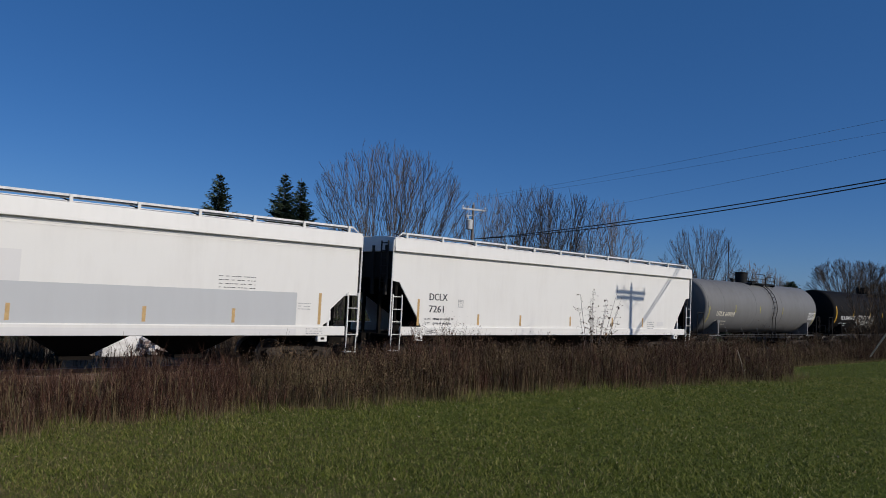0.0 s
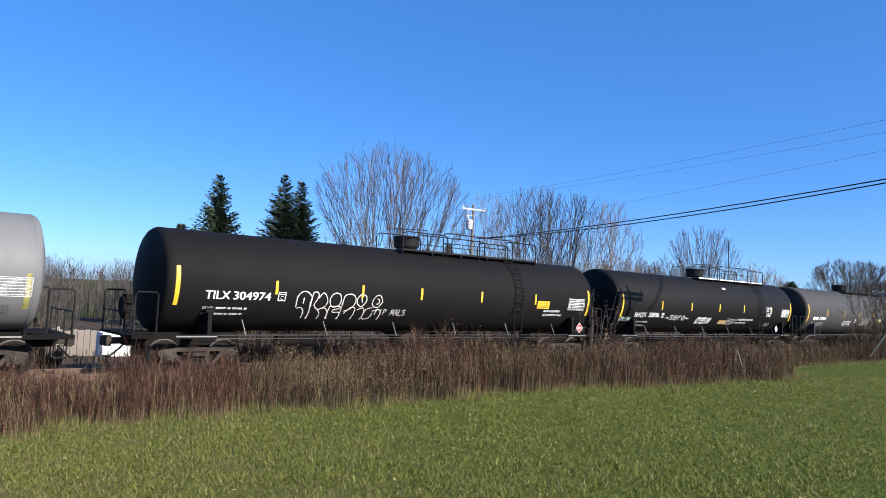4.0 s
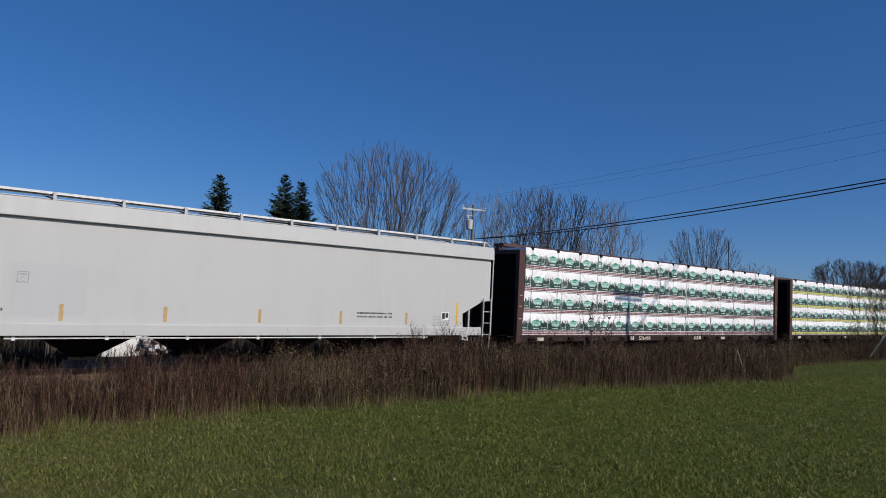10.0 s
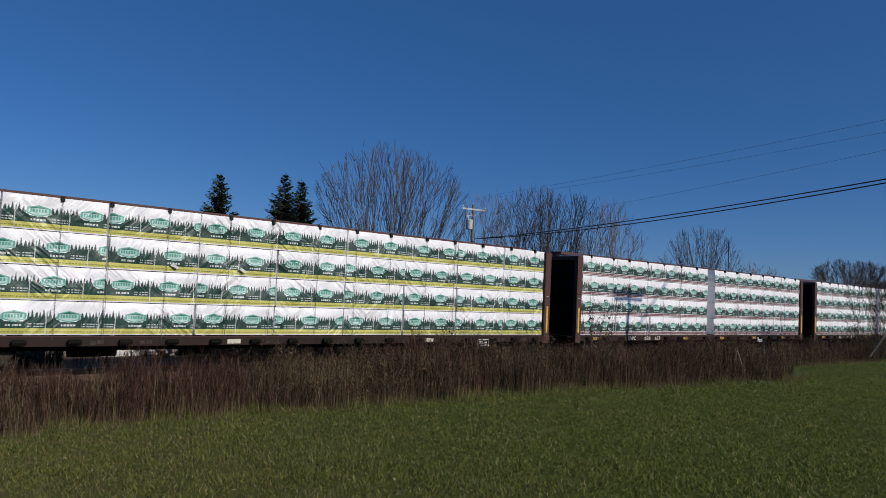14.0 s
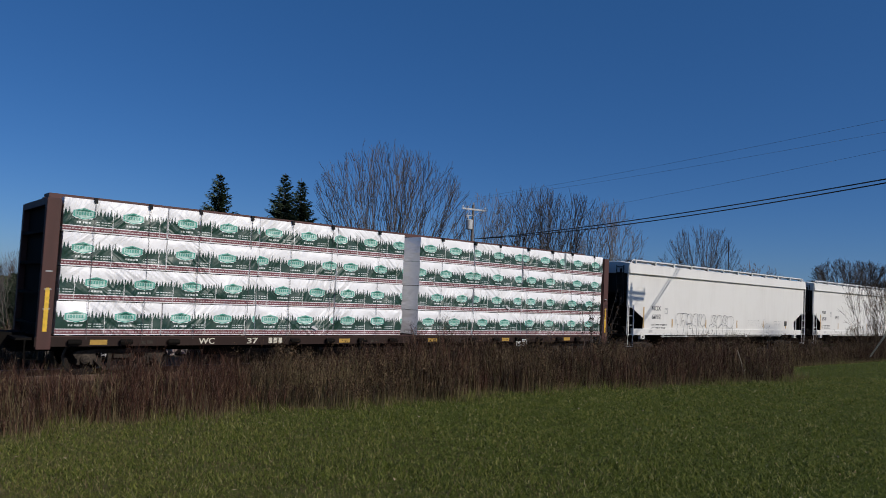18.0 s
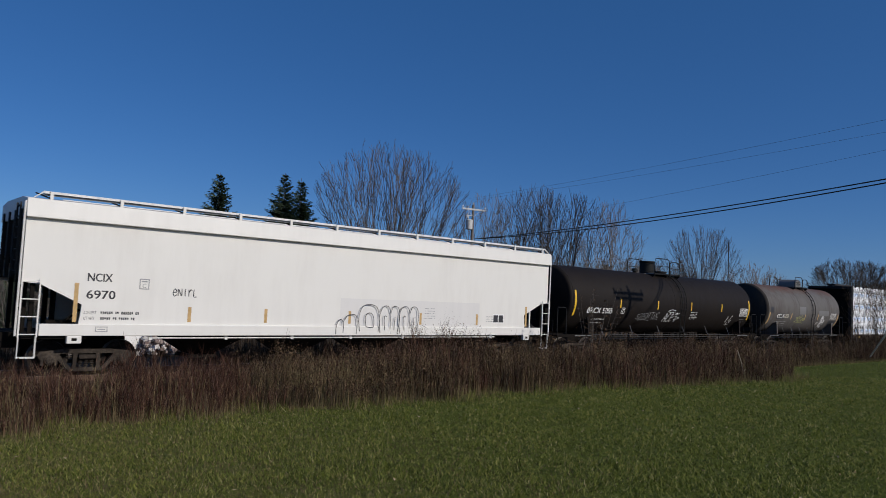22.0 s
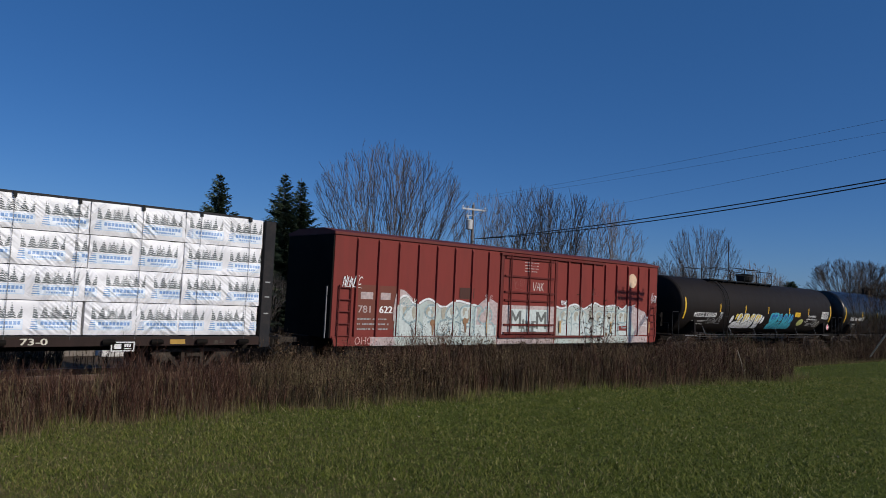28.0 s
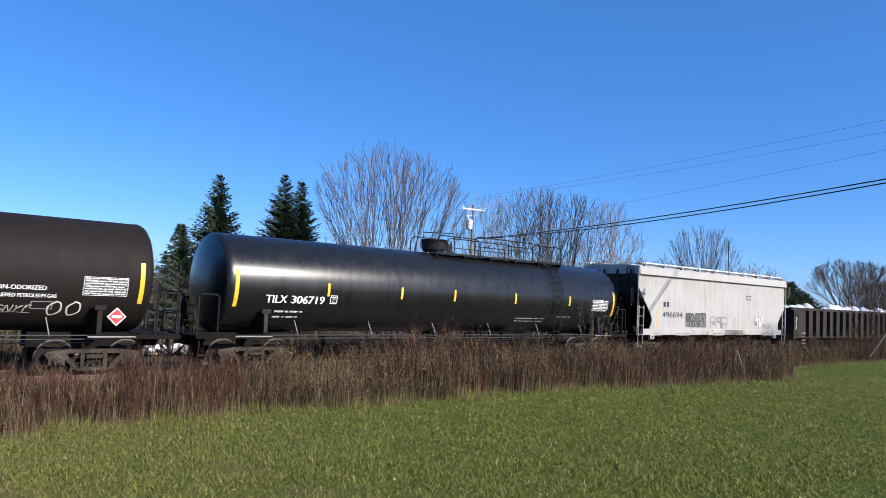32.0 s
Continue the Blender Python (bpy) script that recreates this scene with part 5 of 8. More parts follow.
def rib_shape(x, w, z0=1.06, z1=4.38):
    """A pressed side post: broad foot, narrower crown, shallow, with a slanted top."""
    s = Shape()
    foot, crown, d = 0.055, 0.04, 0.085
    for z, k in ((z0, 1.0), (z1 - 0.1, 1.0), (z1, 0.1)):
        s.v += [(x - foot, -w, z), (x - crown, -w - d * k, z), (x + crown, -w - d * k, z), (x + foot, -w, z)]
    for i in (0, 4):
        s.f += [(i, i + 1, i + 5, i + 4), (i + 1, i + 2, i + 6, i + 5), (i + 2, i + 3, i + 7, i + 6)]
    s.f += [(3, 2, 1, 0), (8, 9, 10, 11), (0, 4, 8, 11, 7, 3)]
    return s


def boxcar(label, x_left, x_right):
    car, c = begin_car("boxcar", label, "boxcar", x_left, x_right)
    a, b, w = x_left - c, x_right - c, 1.52
    side = Side(-w)
    L = b - a
    part("body", Shape().box(a + 0.05, b - 0.05, -w, w, 1.0, 4.5), BOX_RED, car, bevel=0.02)
    yz = [(-1.58, 4.42), (-1.56, 4.52), (-0.8, 4.66), (0.8, 4.66), (1.56, 4.52), (1.58, 4.42)]
    roof = Shape()
    m = len(yz)
    for x in (a, b):
        roof.put([(x, y, z) for y, z in yz], [])
    roof.f += [tuple(reversed(range(m))), tuple(range(m, 2 * m))] + [(i, (i + 1) % m, (i + 1) % m + m, i + m) for i in range(m)]
    part("roof", roof, BOX_RED_DARK, car)
    part("side_sill", Shape().prism([(a + 0.2, 0.74), (b - 0.2, 0.74), (b - 0.1, 1.06), (a + 0.1, 1.06)], -w - 0.03, -w + 0.05), BOX_RED, car)
    d0, d1 = 158.19 - c, 161.47 - c
    x, ribs = 151.33 - c, []
    while x < b:
        if not d0 - 0.2 < x < d1 + 0.2:
            ribs.append(x)
            part("rib", rib_shape(x, w), BOX_RED, car)
        x += 0.878
        if d1 - 0.5 < x < d1 + 0.5:
            x = 162.3 - c
    # plug door with its frame, bars and rods
    door = part("door", Shape().box(d0 + 0.1, d1 - 0.1, -w - 0.05, -w + 0.02, 1.12, 4.22), BOX_RED, car, "closed red plug door", bevel=0.01)
    for zz in (1.19, 1.52, 2.5, 2.83, 3.47, 4.2):
        part("door_rib", Shape().box(d0 + 0.15, d1 - 0.15, -w - 0.12, -w - 0.05, zz - 0.035, zz + 0.035), BOX_RED_DARK, door)
    for q in (0.14, 0.47, 0.86):
        xx = d0 + (d1 - d0) * q
        part("lock_rod", Shape().tube([(xx, -w - 0.14, 1.15), (xx, -w - 0.14, 4.3)], 0.035, 6), BOX_RED_DARK, door)
    for x in (d0, d1):
        part("door_post", Shape().box(x - 0.07, x + 0.07, -w - 0.07, -w, 1.0, 4.35), BOX_RED_DARK, car)
    for z, deep in ((4.28, 0.12), (1.0, 0.14)):
        part("door_rail", Shape().box(d0 - 0.1, 164.8 - c, -w - deep, -w, z, z + 0.08), BOX_RED_DARK, car)
    for x, q in ((a, 1), (b, -1)):
        part("ladder", ladder_shape(x + q * 0.5, 0.46, -w - 0.07, 1.0, 2.75 if q > 0 else 2.5, 5), BOX_RED_DARK, car)
        s = Shape()
        for k in range(11):
            s.box(min(x, x + q * 0.06), max(x, x + q * 0.06), -1.35, 1.35, 1.15 + k * 0.3, 1.27 + k * 0.3)
        # corrugation and sheet in black over the red end: painted shade
        part("end_corrugation", s, UNDER, car)
        part("end_sheet", Shape().box(min(x - q * 0.0, x + q * 0.045), max(x - q * 0.0, x + q * 0.045), -1.5, 1.5, 1.0, 4.45), UNDER, car, "end sheet coloured black for shade")
        s = Shape().box(min(x - q * 0.35, x + q * 3), max(x - q * 0.35, x + q * 3), -0.3, 0.3, 0.65, 1.0)
        s.tube([(x + q * 0.28, -w - 0.03, 1.0), (x + q * 0.28, -w - 0.03, 0.5), (x + q * 0.7, -w - 0.03, 0.5), (x + q * 0.7, -w - 0.03, 1.0)], 0.022, 5)
        part("draft_sill", s, UNDER, car)
    part("hand_rail", Shape().tube([(a - 0.1, -1.4, 1.0), (a - 0.1, -1.4, 2.7)], 0.025, 5), GRATE, car)
    part("centre_sill", Shape().box(a + 1, b - 1, -0.4, 0.4, 0.62, 1.0).box(a + 5, a + 6, -1.0, -0.4, 0.5, 0.9), UNDER, car)
    # repainted panels and lettering; the railway's initials become bars
    part("paint_patch", side.place(151.3 - c, 1.3, rects([(0, 1.72, 0, 1.5)]), 0.003), BOX_PATCH, car)
    part("railway_initials", side.place(151.54 - c, 2.32, rects([(0.0, 0.5, 0, 0.24), (0.82, 1.24, 0, 0.24)]), 0.008), SPRAY_BLUSH, car)
    part("lettering", side.place(151.46 - c, 1.86, letters("781", 0.24, 0.5, 0.006), 0.008), SPRAY_BLUSH, car)
    part("lettering", side.place(152.34 - c, 1.86, letters("622", 0.24, 0.54, 0.012), 0.008), INK_WHITE, car)
    part("fine_print", side.place(151.45 - c, 1.62, word_bars(1.3, 3, 0.17, 0.07, random.Random(5)), 0.008), INK_GREY, car)
    part("steel_plate", side.place(156.0 - c, 2.05, rects([(0, 0.75, 0.42, 0.84)]), 0.012), OLD_PLATE, car)
    part("steel_plate", side.place(155.9 - c, 1.65, rects([(0, 0.75, 0, 0.4)]), 0.012), RED_BROWN, car)
    n = 30
    disc = (np.array([(0, 0)] + [(0.34 * math.cos(2 * math.pi * i / n), 0.34 * math.sin(2 * math.pi * i / n)) for i in range(n)]), [(0, 1 + i, 1 + (i + 1) % n) for i in range(n)])
    part("round_emblem", side.place(167.09 - c, 3.67, disc, 0.012), EMBLEM, car, "faded round emblem")
    rng = random.Random(11)

    def mass(points, bottom, lift, paint, label=""):
        """A sprayed area between a wavy top line, given as (x, z) points, and a level bottom."""
        top = curve_pts(points, 5)
        m = len(top)
        v = [(x - c, bottom - 1.0) for x, _ in top] + [(x - c, z - 1.0) for x, z in top]
        part("graffiti", side.place(0, 1.0, (np.array(v), [(k, k + 1, k + 1 + m, k + m) for k in range(m - 1)]), lift), paint, car, label)
        return [(x - c, z - 1.0) for x, z in top]

    LEFT = [(152.98, 1.5), (153.1, 2.25), (153.45, 2.5), (153.9, 2.2), (154.5, 2.42), (155.2, 2.12), (155.8, 2.38), (156.5, 2.3), (157.2, 2.2), (157.57, 2.46), (158.02, 2.3)]
    RIGHT = [(161.5, 2.35), (161.8, 2.26), (162.1, 2.28), (162.86, 2.44), (163.4, 2.25), (164.1, 2.52), (164.4, 2.5), (164.75, 2.4), (165.74, 2.46), (166.3, 2.3), (166.68, 2.48), (166.95, 1.95), (167.3, 1.3)]
    for points in (LEFT, RIGHT):
        top = mass(points, 1.07, 0.03, SPRAY_MINT, "worn mint graffiti with a white outline")
        part("graffiti_outline", side.place(0, 1.0, stroke([p for p in top if p[1] > 1.12], 0.07), 0.034), SPRAY_WHITE, car)
        part("graffiti_outline", side.place(0, 1.0, stroke([(x, z - 0.06) for x, z in top if z > 1.12], 0.02), 0.036), SPRAY_DIM, car)
        x0, x1 = points[0][0], points[-1][0]
        part("graffiti", Side(-w - 0.03).place(x0 - c, 0.74, rects([(0, x1 - x0, 0, 0.31)]), 0.003), SPRAY_MINT, car, "mint graffiti running down over the sill")
    # fat pale letters with grey-blue edges on the mint ground, and rust runs from under the paint
    throw_up(car, side, 153.15 - c, 1.09, 4.75, 1.12, "KSZEK", SPRAY_FROST, SPRAY_BEIGE, SPRAY_STEEL, 0.075, 0.04, "pale graffiti letter with grey-blue edges", 3)
    throw_up(car, side, 161.75 - c, 1.1, 5.1, 1.1, "SAZeE", SPRAY_FROST, SPRAY_BEIGE, SPRAY_STEEL, 0.05, 0.04, "pale smudged graffiti letter", 6)
    for xx, zz in ((154.55, 1.42), (156.15, 1.5)):
        part("rust_run", side.place(xx - c, zz, (np.array([(0.02, 0.16), (0.1, 0.26), (0.24, 0.22), (0.34, 0.25), (0.3, 0.1), (0.22, 0.02), (0.2, -0.3), (0.15, -0.34), (0.12, 0.0), (0.05, 0.06)]), [tuple(range(9, -1, -1))]), 0.062), RUST_RUN, car, "orange rust run under the paint")
    part("graffiti_tag", Side(-w - 0.03).place(151.35 - c, 0.8, hand("ohoy", 1.0, 0.24, 0.03), 0.006), SPRAY_PINK, car)
    part("graffiti_tag", Side(-w - 0.03).place(152.3 - c, 0.8, hand("~~poa", 0.75, 0.2, 0.025), 0.006), SPRAY_BLUSH, car)
    mass([(166.55, 2.1), (166.8, 2.42), (167.1, 2.48), (167.5, 2.36), (167.9, 2.26), (168.2, 2.16), (168.4, 1.7)], 1.1, 0.0285, SPRAY_BLUSH, "pale pink sprayed cloud")
    mass([(152.92, 2.0), (153.05, 2.62), (153.35, 2.68), (153.7, 2.45)], 1.6, 0.0285, SPRAY_BLUSH)
    mass([(156.9, 2.2), (157.4, 2.5), (158.02, 2.35)], 1.5, 0.041, SPRAY_BLUSH)
    part("graffiti", side.place(165.9 - c, 1.3, rects([(0, 0.75, 0, 0.22)]), 0.042), BOX_RED, car)
    part("graffiti_tag", side.place(167.6 - c, 1.6, scrawl(0.7, 0.5, 4, rng, 0.03), 0.045), SPRAY_WHITE, car)
    part("graffiti_tag", side.place(168.6 - c, 2.75, scrawl(0.4, 0.35, 5, rng, 0.025), 0.05), SPRAY_WHITE, car)
    part("graffiti_tag", side.place(166.9 - c, 2.2, scrawl(0.4, 0.35, 4, rng, 0.025), 0.045), SPRAY_WHITE, car)
    part("graffiti_tag", side.place(161.85 - c, 2.38, hand("miae", 0.4, 0.2, 0.025), 0.05), SPRAY_WHITE, car)
    part("graffiti_tag", side.place(157.3 - c, 2.5, hand("sae", 0.42, 0.16, 0.02), 0.05), SPRAY_BLUSH, car)
    # over the door: a pink cloud, a white ground and tall grey capitals
    part("graffiti", side.place(158.25 - c, 1.14, rects([(0, 3.15, 0, 1.16)]), 0.0545), SPRAY_BLUSH, car, "pale pink sprayed cloud on the door")
    part("graffiti", side.place(158.7 - c, 1.2, rects([(0, 2.3, 0, 0.95)]), 0.0565), SPRAY_FROST, car)
    for text, x, z, hh, ww in (("M", 158.76, 1.36, 0.74, 0.6), ("A", 159.38, 1.2, 0.55, 0.24), ("Y", 159.6, 1.2, 0.5, 0.22), ("H", 159.84, 1.2, 0.48, 0.2), ("E", 160.08, 1.2, 0.48, 0.18), ("M", 160.3, 1.36, 0.72, 0.6)):
        part("graffiti_letter", side.place(x - c, z, letters(text, hh, ww, 0.02), 0.0585), SPRAY_GREY, car, "tall grey painted capital")
    for xx in ribs:
        for points in (LEFT, RIGHT, [(166.72, 2.45), (167.6, 2.35), (168.3, 2.0)]):
            if points[0][0] < xx + c < points[-1][0]:
                z = np.interp(xx + c, [p[0] for p in points], [p[1] for p in points])
                part("graffiti", side.place(xx - 0.04, 1.07, rects([(0, 0.08, 0, z - 1.07)]), 0.088), SPRAY_BLUSH if xx + c > 166.7 else SPRAY_MINT, car)
    part("graffiti_tag", side.place(158.8 - c, 3.0, scrawl(0.7, 0.4, 5, rng, 0.012), 0.052), SPRAY_ROSE, car)
    part("fine_print", side.place(159.5 - c, 4.05, word_bars(0.85, 4, 0.12, 0.05, random.Random(44)), 0.053), SPRAY_BLUSH, car)
    for xx in (157.4, 161.75, 165.33, 168.43):
        part("reflective_strip", side.place(xx - c, 1.2, rects([(0, 0.1, 0, 0.52)]), 0.086), FADED_YELLOW, car)
    for x0, x1 in ((0, 1.0), (6.05, 9.45), (14.75, 16.4)):
        part("sill_grime", Side(-w - 0.03).place(152.0 - c, 0.74, rects([(x0, x1, 0, 0.3)]), 0.003), SPRAY_BLUSH, car)
    part("graffiti_tag", side.place(150.75 - c, 2.75, scrawl(0.75, 0.35, 5, rng, 0.035), 0.05), SPRAY_WHITE, car)
    part("graffiti_tag", side.place(153.2 - c, 2.15, scrawl(0.7, 0.3, 4, rng, 0.03), 0.05), SPRAY_PALE, car)
    part("graffiti_tag", side.place(160.0 - c, 2.93, hand("vak", 0.7, 0.34, 0.025, 0.05), 0.056), SPRAY_PALE, car)
    sets = []
    trucks(car, (a + 2.1, b - 2.1), sets)
    couplers(car, a - 0.95, b + 0.95)
    MOVERS.append((car, c, sets))


def gondola_car(label, x_left, x_right):
    car, c = begin_car("gondola_car", label, "gondola", x_left, x_right)
    a, b, w = x_left - c, x_right - c, 1.5
    for q in (-1, 1):
        part("side_wall", Shape().box(a, b, min(q * w, q * (w - 0.06)), max(q * w, q * (w - 0.06)), 0.95, 2.75), GONDOLA, car)
        part("top_rim", Shape().box(a - 0.03, b + 0.03, min(q * (w + 0.05), q * (w - 0.1)), max(q * (w + 0.05), q * (w - 0.1)), 2.68, 2.84), GONDOLA, car)
    for x in (a, b - 0.06):
        part("end_wall", Shape().box(x, x + 0.06, -w, w, 0.95, 2.8), GONDOLA, car)
    part("floor_plate", Shape().box(a, b, -w + 0.06, w - 0.06, 0.92, 1.05), UNDER, car)
    x = a + 0.1
    while x < b:
        if x > a + 1.4 or x < a + 0.3:
            part("rib", Shape().prism([(x - 0.09, 0.95), (x + 0.09, 0.95), (x + 0.07, 2.68), (x - 0.07, 2.68)], -w - 0.2, -w), GONDOLA, car)
        x += 1.12
    part("pale_smudge", Side(-w).place(a + 0.62, 1.3, filled([curve_pts([(0.1, 0), (0.3, 0.3), (0.2, 0.62), (0.38, 0.8), (0.2, 0.95), (0.02, 0.75), (0.08, 0.45), (0.1, 0)], 3)[:-1]])), INK_GREY, car)
    part("fine_print", Side(-w).place(a + 1.75, 1.15, word_bars(0.55, 5, 0.22, 0.1, random.Random(8))), INK_GREY, car)
    part("sill_flange", Shape().box(a, b, -w - 0.12, -w, 0.9, 0.98), GONDOLA, car)
    rng = random.Random(4)
    for i in range(18):
        x = a + 0.9 + i * 1.04 + rng.uniform(-0.1, 0.1)
        s = Shape()
        hgt, rad = rng.uniform(1.72, 2.0), 0.5
        if i in (4, 5, 12):
            continue
        s.lathe([(0, rad * 0.9), (0.1, rad), (hgt * 0.6, rad * 1.03), (hgt * 0.92, rad * 0.96), (hgt, rad * 0.7), (hgt + 0.05, 0.3), (hgt + 0.17, 0.1)], (x, -0.75, 1.05), 14, "z")
        part("bulk_bag", s, WRAP_END if i % 3 == 0 else SPRAY_WHITE, car, "full white woven bulk bag", smooth=60)
    part("draft_sill", Shape().box(a - 0.4, b + 0.4, -0.3, 0.3, 0.62, 0.95), UNDER, car)
    part("ladder", ladder_shape(a + 0.7, 0.42, -w - 0.08, 0.95, 2.5, 5), GONDOLA, car)
    sets = []
    trucks(car, (a + 1.9, b - 1.9), sets)
    couplers(car, a - 0.7, b + 0.7)
    MOVERS.append((car, c, sets))


# ---------------------------------------------------------------- the train, in order
def build_train():
    R = random.Random(21)
    # white hopper with painted-over panels
    car, c, side = hopper_car("white covered hopper with grey painted-over panels", -190.4, -170.9, WHITE, grooves=(3.88, 3.94), strips=(-181.0, -177.78, -175.22), strip_paint=FADED_YELLOW, pipe=False,
                              cut=(0.5, 2.4, 1.0, 1.95, 1.15))
    part("grey_panel", side.place(-190.0 - c, 1.42, rects([(0, 16.85, 0, 1.02)]), 0.004), GREY_PATCH, car, "grey painted-over panel")
    part("grey_panel", side.place(-190.0 - c, 2.44, rects([(0, 9.2, 0, 0.78)]), 0.004), GREY_PALE, car, "grey painted-over panel")
    part("grey_panel", Side(-1.63).place(-190.0 - c, 1.11, rects([(0, 16.85, 0, 0.2)]), 0.004), GREY_PALE, car)
    part("fine_print", side.place(-175.73 - c, 2.83, word_bars(1.15, 4, 0.11, 0.026, random.Random(1)), 0.007), INK_BLACK, car)
    part("fine_print", side.place(-173.1 - c, 2.1, word_bars(0.45, 3, 0.09, 0.03, random.Random(2)), 0.007), INK_GREY, car)
    part("fine_print", Side(-1.63).place(-172.8 - c, 1.3, word_bars(0.6, 3, 0.07, 0.03, random.Random(3))), INK_GREY, car)
    part("reflective_strip", side.place(-172.36 - c, 1.45, rects([(0, 0.1, 0, 1.0)]), 0.006), FADED_YELLOW, car)

    # plain white hopper
    car, c, side = hopper_car("clean white covered hopper with black lettering", -169.47, -150.14, WHITE, strips=(-165.28, -162.92, -159.76, -156.74, -154.31), pipe=False, cut=(0.32, 2.95, 1.28, 1.6, 1.26))
    marks(car, side, INK_BLACK, -167.75 - c, 2.37, [("DCLX", 0.25, 0.86, 0), ("7261", 0.25, 0.7, 0.44)], (1.6, 2, 0.16, 0.06, -0.2, 0.72, 4))
    plate_c(car, side, INK_GREY, -166.35 - c, 2.14)
    part("sill_mark", Side(-1.63).place(-167.86 - c, 1.17, rects(frame_lines(0.26, 0.13, 0.018) + [(0.03, 0.23, 0.06, 0.075), (0.12, 0.14, 0.03, 0.07)])), INK_BLACK, car)
    part("fine_print", side.place(-153.9 - c, 1.7, word_bars(0.55, 4, 0.1, 0.04, random.Random(51))), INK_GREY, car)
    part("grey_patch", side.place(-153.1 - c, 1.55, rects([(0, 0.6, 0, 0.2)]), 0.004), GREY_PALE, car)
    part("reflective_strip", side.place(-168.3 - c, 1.45, rects([(0, 0.1, 0, 0.95)])), FADED_YELLOW, car)

    # short grey tank
    car, c, side = tank_car("plain grey tank car with faded yellow marks", -148.05, -134.2, TANK_GREY, (-145.04, -142.07, -139.09), OLD_YELLOW, -140.3, (-141.8, -138.8), -141.48, bands=(-146.28, -142.54, -139.16), rail=4.75, dome_w=0.36, fitting="can",
                            end_strip=(1.75, 0.95))
    marks(car, side, INK_CREAM, -147.08 - c, 2.13, [("UTLX 649018", 0.27, 1.98, 0)], (1.3, 2, 0.17, 0.06, 0.1, 0.32, 5))
    data_table(car, side, INK_WHITE, -135.3 - c, 2.05, 1.05, 0.5, 6, 2)
    data_table(car, side, INK_BLACK, -135.6 - c, 1.6, 0.9, 0.3, 3, 3)

    # black tank
    car, c, side = tank_car("matt black tank car with yellow strips and white scrawls", -130.8, -112.1, TANK_MATT, (-127.6, -124.4, -121.84, -118.84, -115.74), YELLOW, -116.75, (-122.3, -115.1), -121.5)
    marks(car, side, INK_WHITE, -129.83 - c, 2.16, [("TILX", 0.25, 0.75, 0), ], (2.0, 2, 0.17, 0.06, 0.0, 0.3, 6))
    part("lettering", side.place(-128.97 - c, 2.16, letters("304974", 0.25, 1.2, 0.01)), INK_WHITE, car)
    plate_c(car, side, INK_WHITE, -127.52 - c, 2.16)
    throw_up(car, side, -126.85 - c, 1.62, 3.35, 0.86, "AKEeSZ", None, None, SPRAY_PALE, 0.035)
    part("graffiti_tag", side.place(-123.75 - c, 1.78, hand("rip mals", 1.35, 0.24, 0.025)), SPRAY_PALE, car)
    part("notice_plate", side.place(-115.6 - c, 2.2, rects([(0, 0.75, 0, 0.32)])), YELLOW, car, "yellow notice plate")
    part("notice_print", side.place(-115.52 - c, 2.42, word_bars(0.6, 3, 0.09, 0.03, random.Random(6)), 0.009), INK_BLACK, car)
    marks(car, side, INK_WHITE, -115.1 - c, 2.06, [("NON-ODORIZED", 0.1, 1.0, 0), ("LIQUEFIED PETROLEUM GAS", 0.09, 1.2, 0.16)])
    data_table(car, side, INK_WHITE, -113.6 - c, 2.18, 1.1, 0.5, 7, 4)
    placard(car, side, -112.85 - c, 1.42, 0.32)

    # black tank with scrawls
    car, c, side = tank_car("black tank car with white lettering and graffiti tags", -109.75, -91.62, TANK_BLACK, (-106.28, -103.51, -100.6, -97.82, -94.4), YELLOW, -95.75, (-101.7, -94.2), -100.7, rail_paint=GREY_PALE)
    marks(car, side, INK_WHITE, -108.5 - c, 1.97, [("SHQX", 0.24, 0.98, 0)], (2.0, 2, 0.17, 0.06, 0.0, 0.28, 7))
    part("lettering", side.place(-107.28 - c, 1.97, letters("5896", 0.24, 0.86, 0.012)), INK_WHITE, car)
    plate_c(car, side, INK_WHITE, -106.2 - c, 1.96, 0.22)
    part("graffiti_tag", side.place(-109.62 - c, 1.76, hand("cresin", 0.85, 0.22, 0.05, 0.1)), SPRAY_SAGE, car, "small frosty green graffiti tag")
    part("graffiti_tag", side.place(-109.6 - c, 1.77, hand("cresin", 0.83, 0.21, 0.022, 0.1), 0.009), SPRAY_FROST, car)
    part("graffiti_tag", side.place(-105.75 - c, 1.85, hand("~sere~", 2.2, 0.27, 0.035)), SPRAY_WHITE, car, "looping white graffiti tag")
    part("graffiti_tag", side.place(-102.78 - c, 1.69, hand("cresin", 1.45, 0.38, 0.1, 0.25)), SPRAY_SAGE, car, "pale green edge of a graffiti tag")
    part("graffiti_tag", side.place(-102.75 - c, 1.7, hand("cresin", 1.42, 0.38, 0.05, 0.25), 0.009), SPRAY_WHITE, car, "white graffiti tag with green edges")
    part("graffiti_tag", side.place(-99.6 - c, 1.66, hand("zeon", 0.95, 0.4, 0.03, 0.3)), SPRAY_PALE, car)
    part("graffiti_tag", side.place(-95.1 - c, 2.47, hand("sete", 0.78, 0.26, 0.035, 0.1)), SPRAY_WHITE, car)
    part("graffiti_tag", side.place(-95.0 - c, 2.18, hand("one", 0.62, 0.24, 0.035, 0.1)), SPRAY_WHITE, car)
    part("notice_plate", side.place(-100.3 - c, 1.68, rects([(0, 0.85, 0, 0.26)])), FADED_YELLOW, car, "orange notice plate")
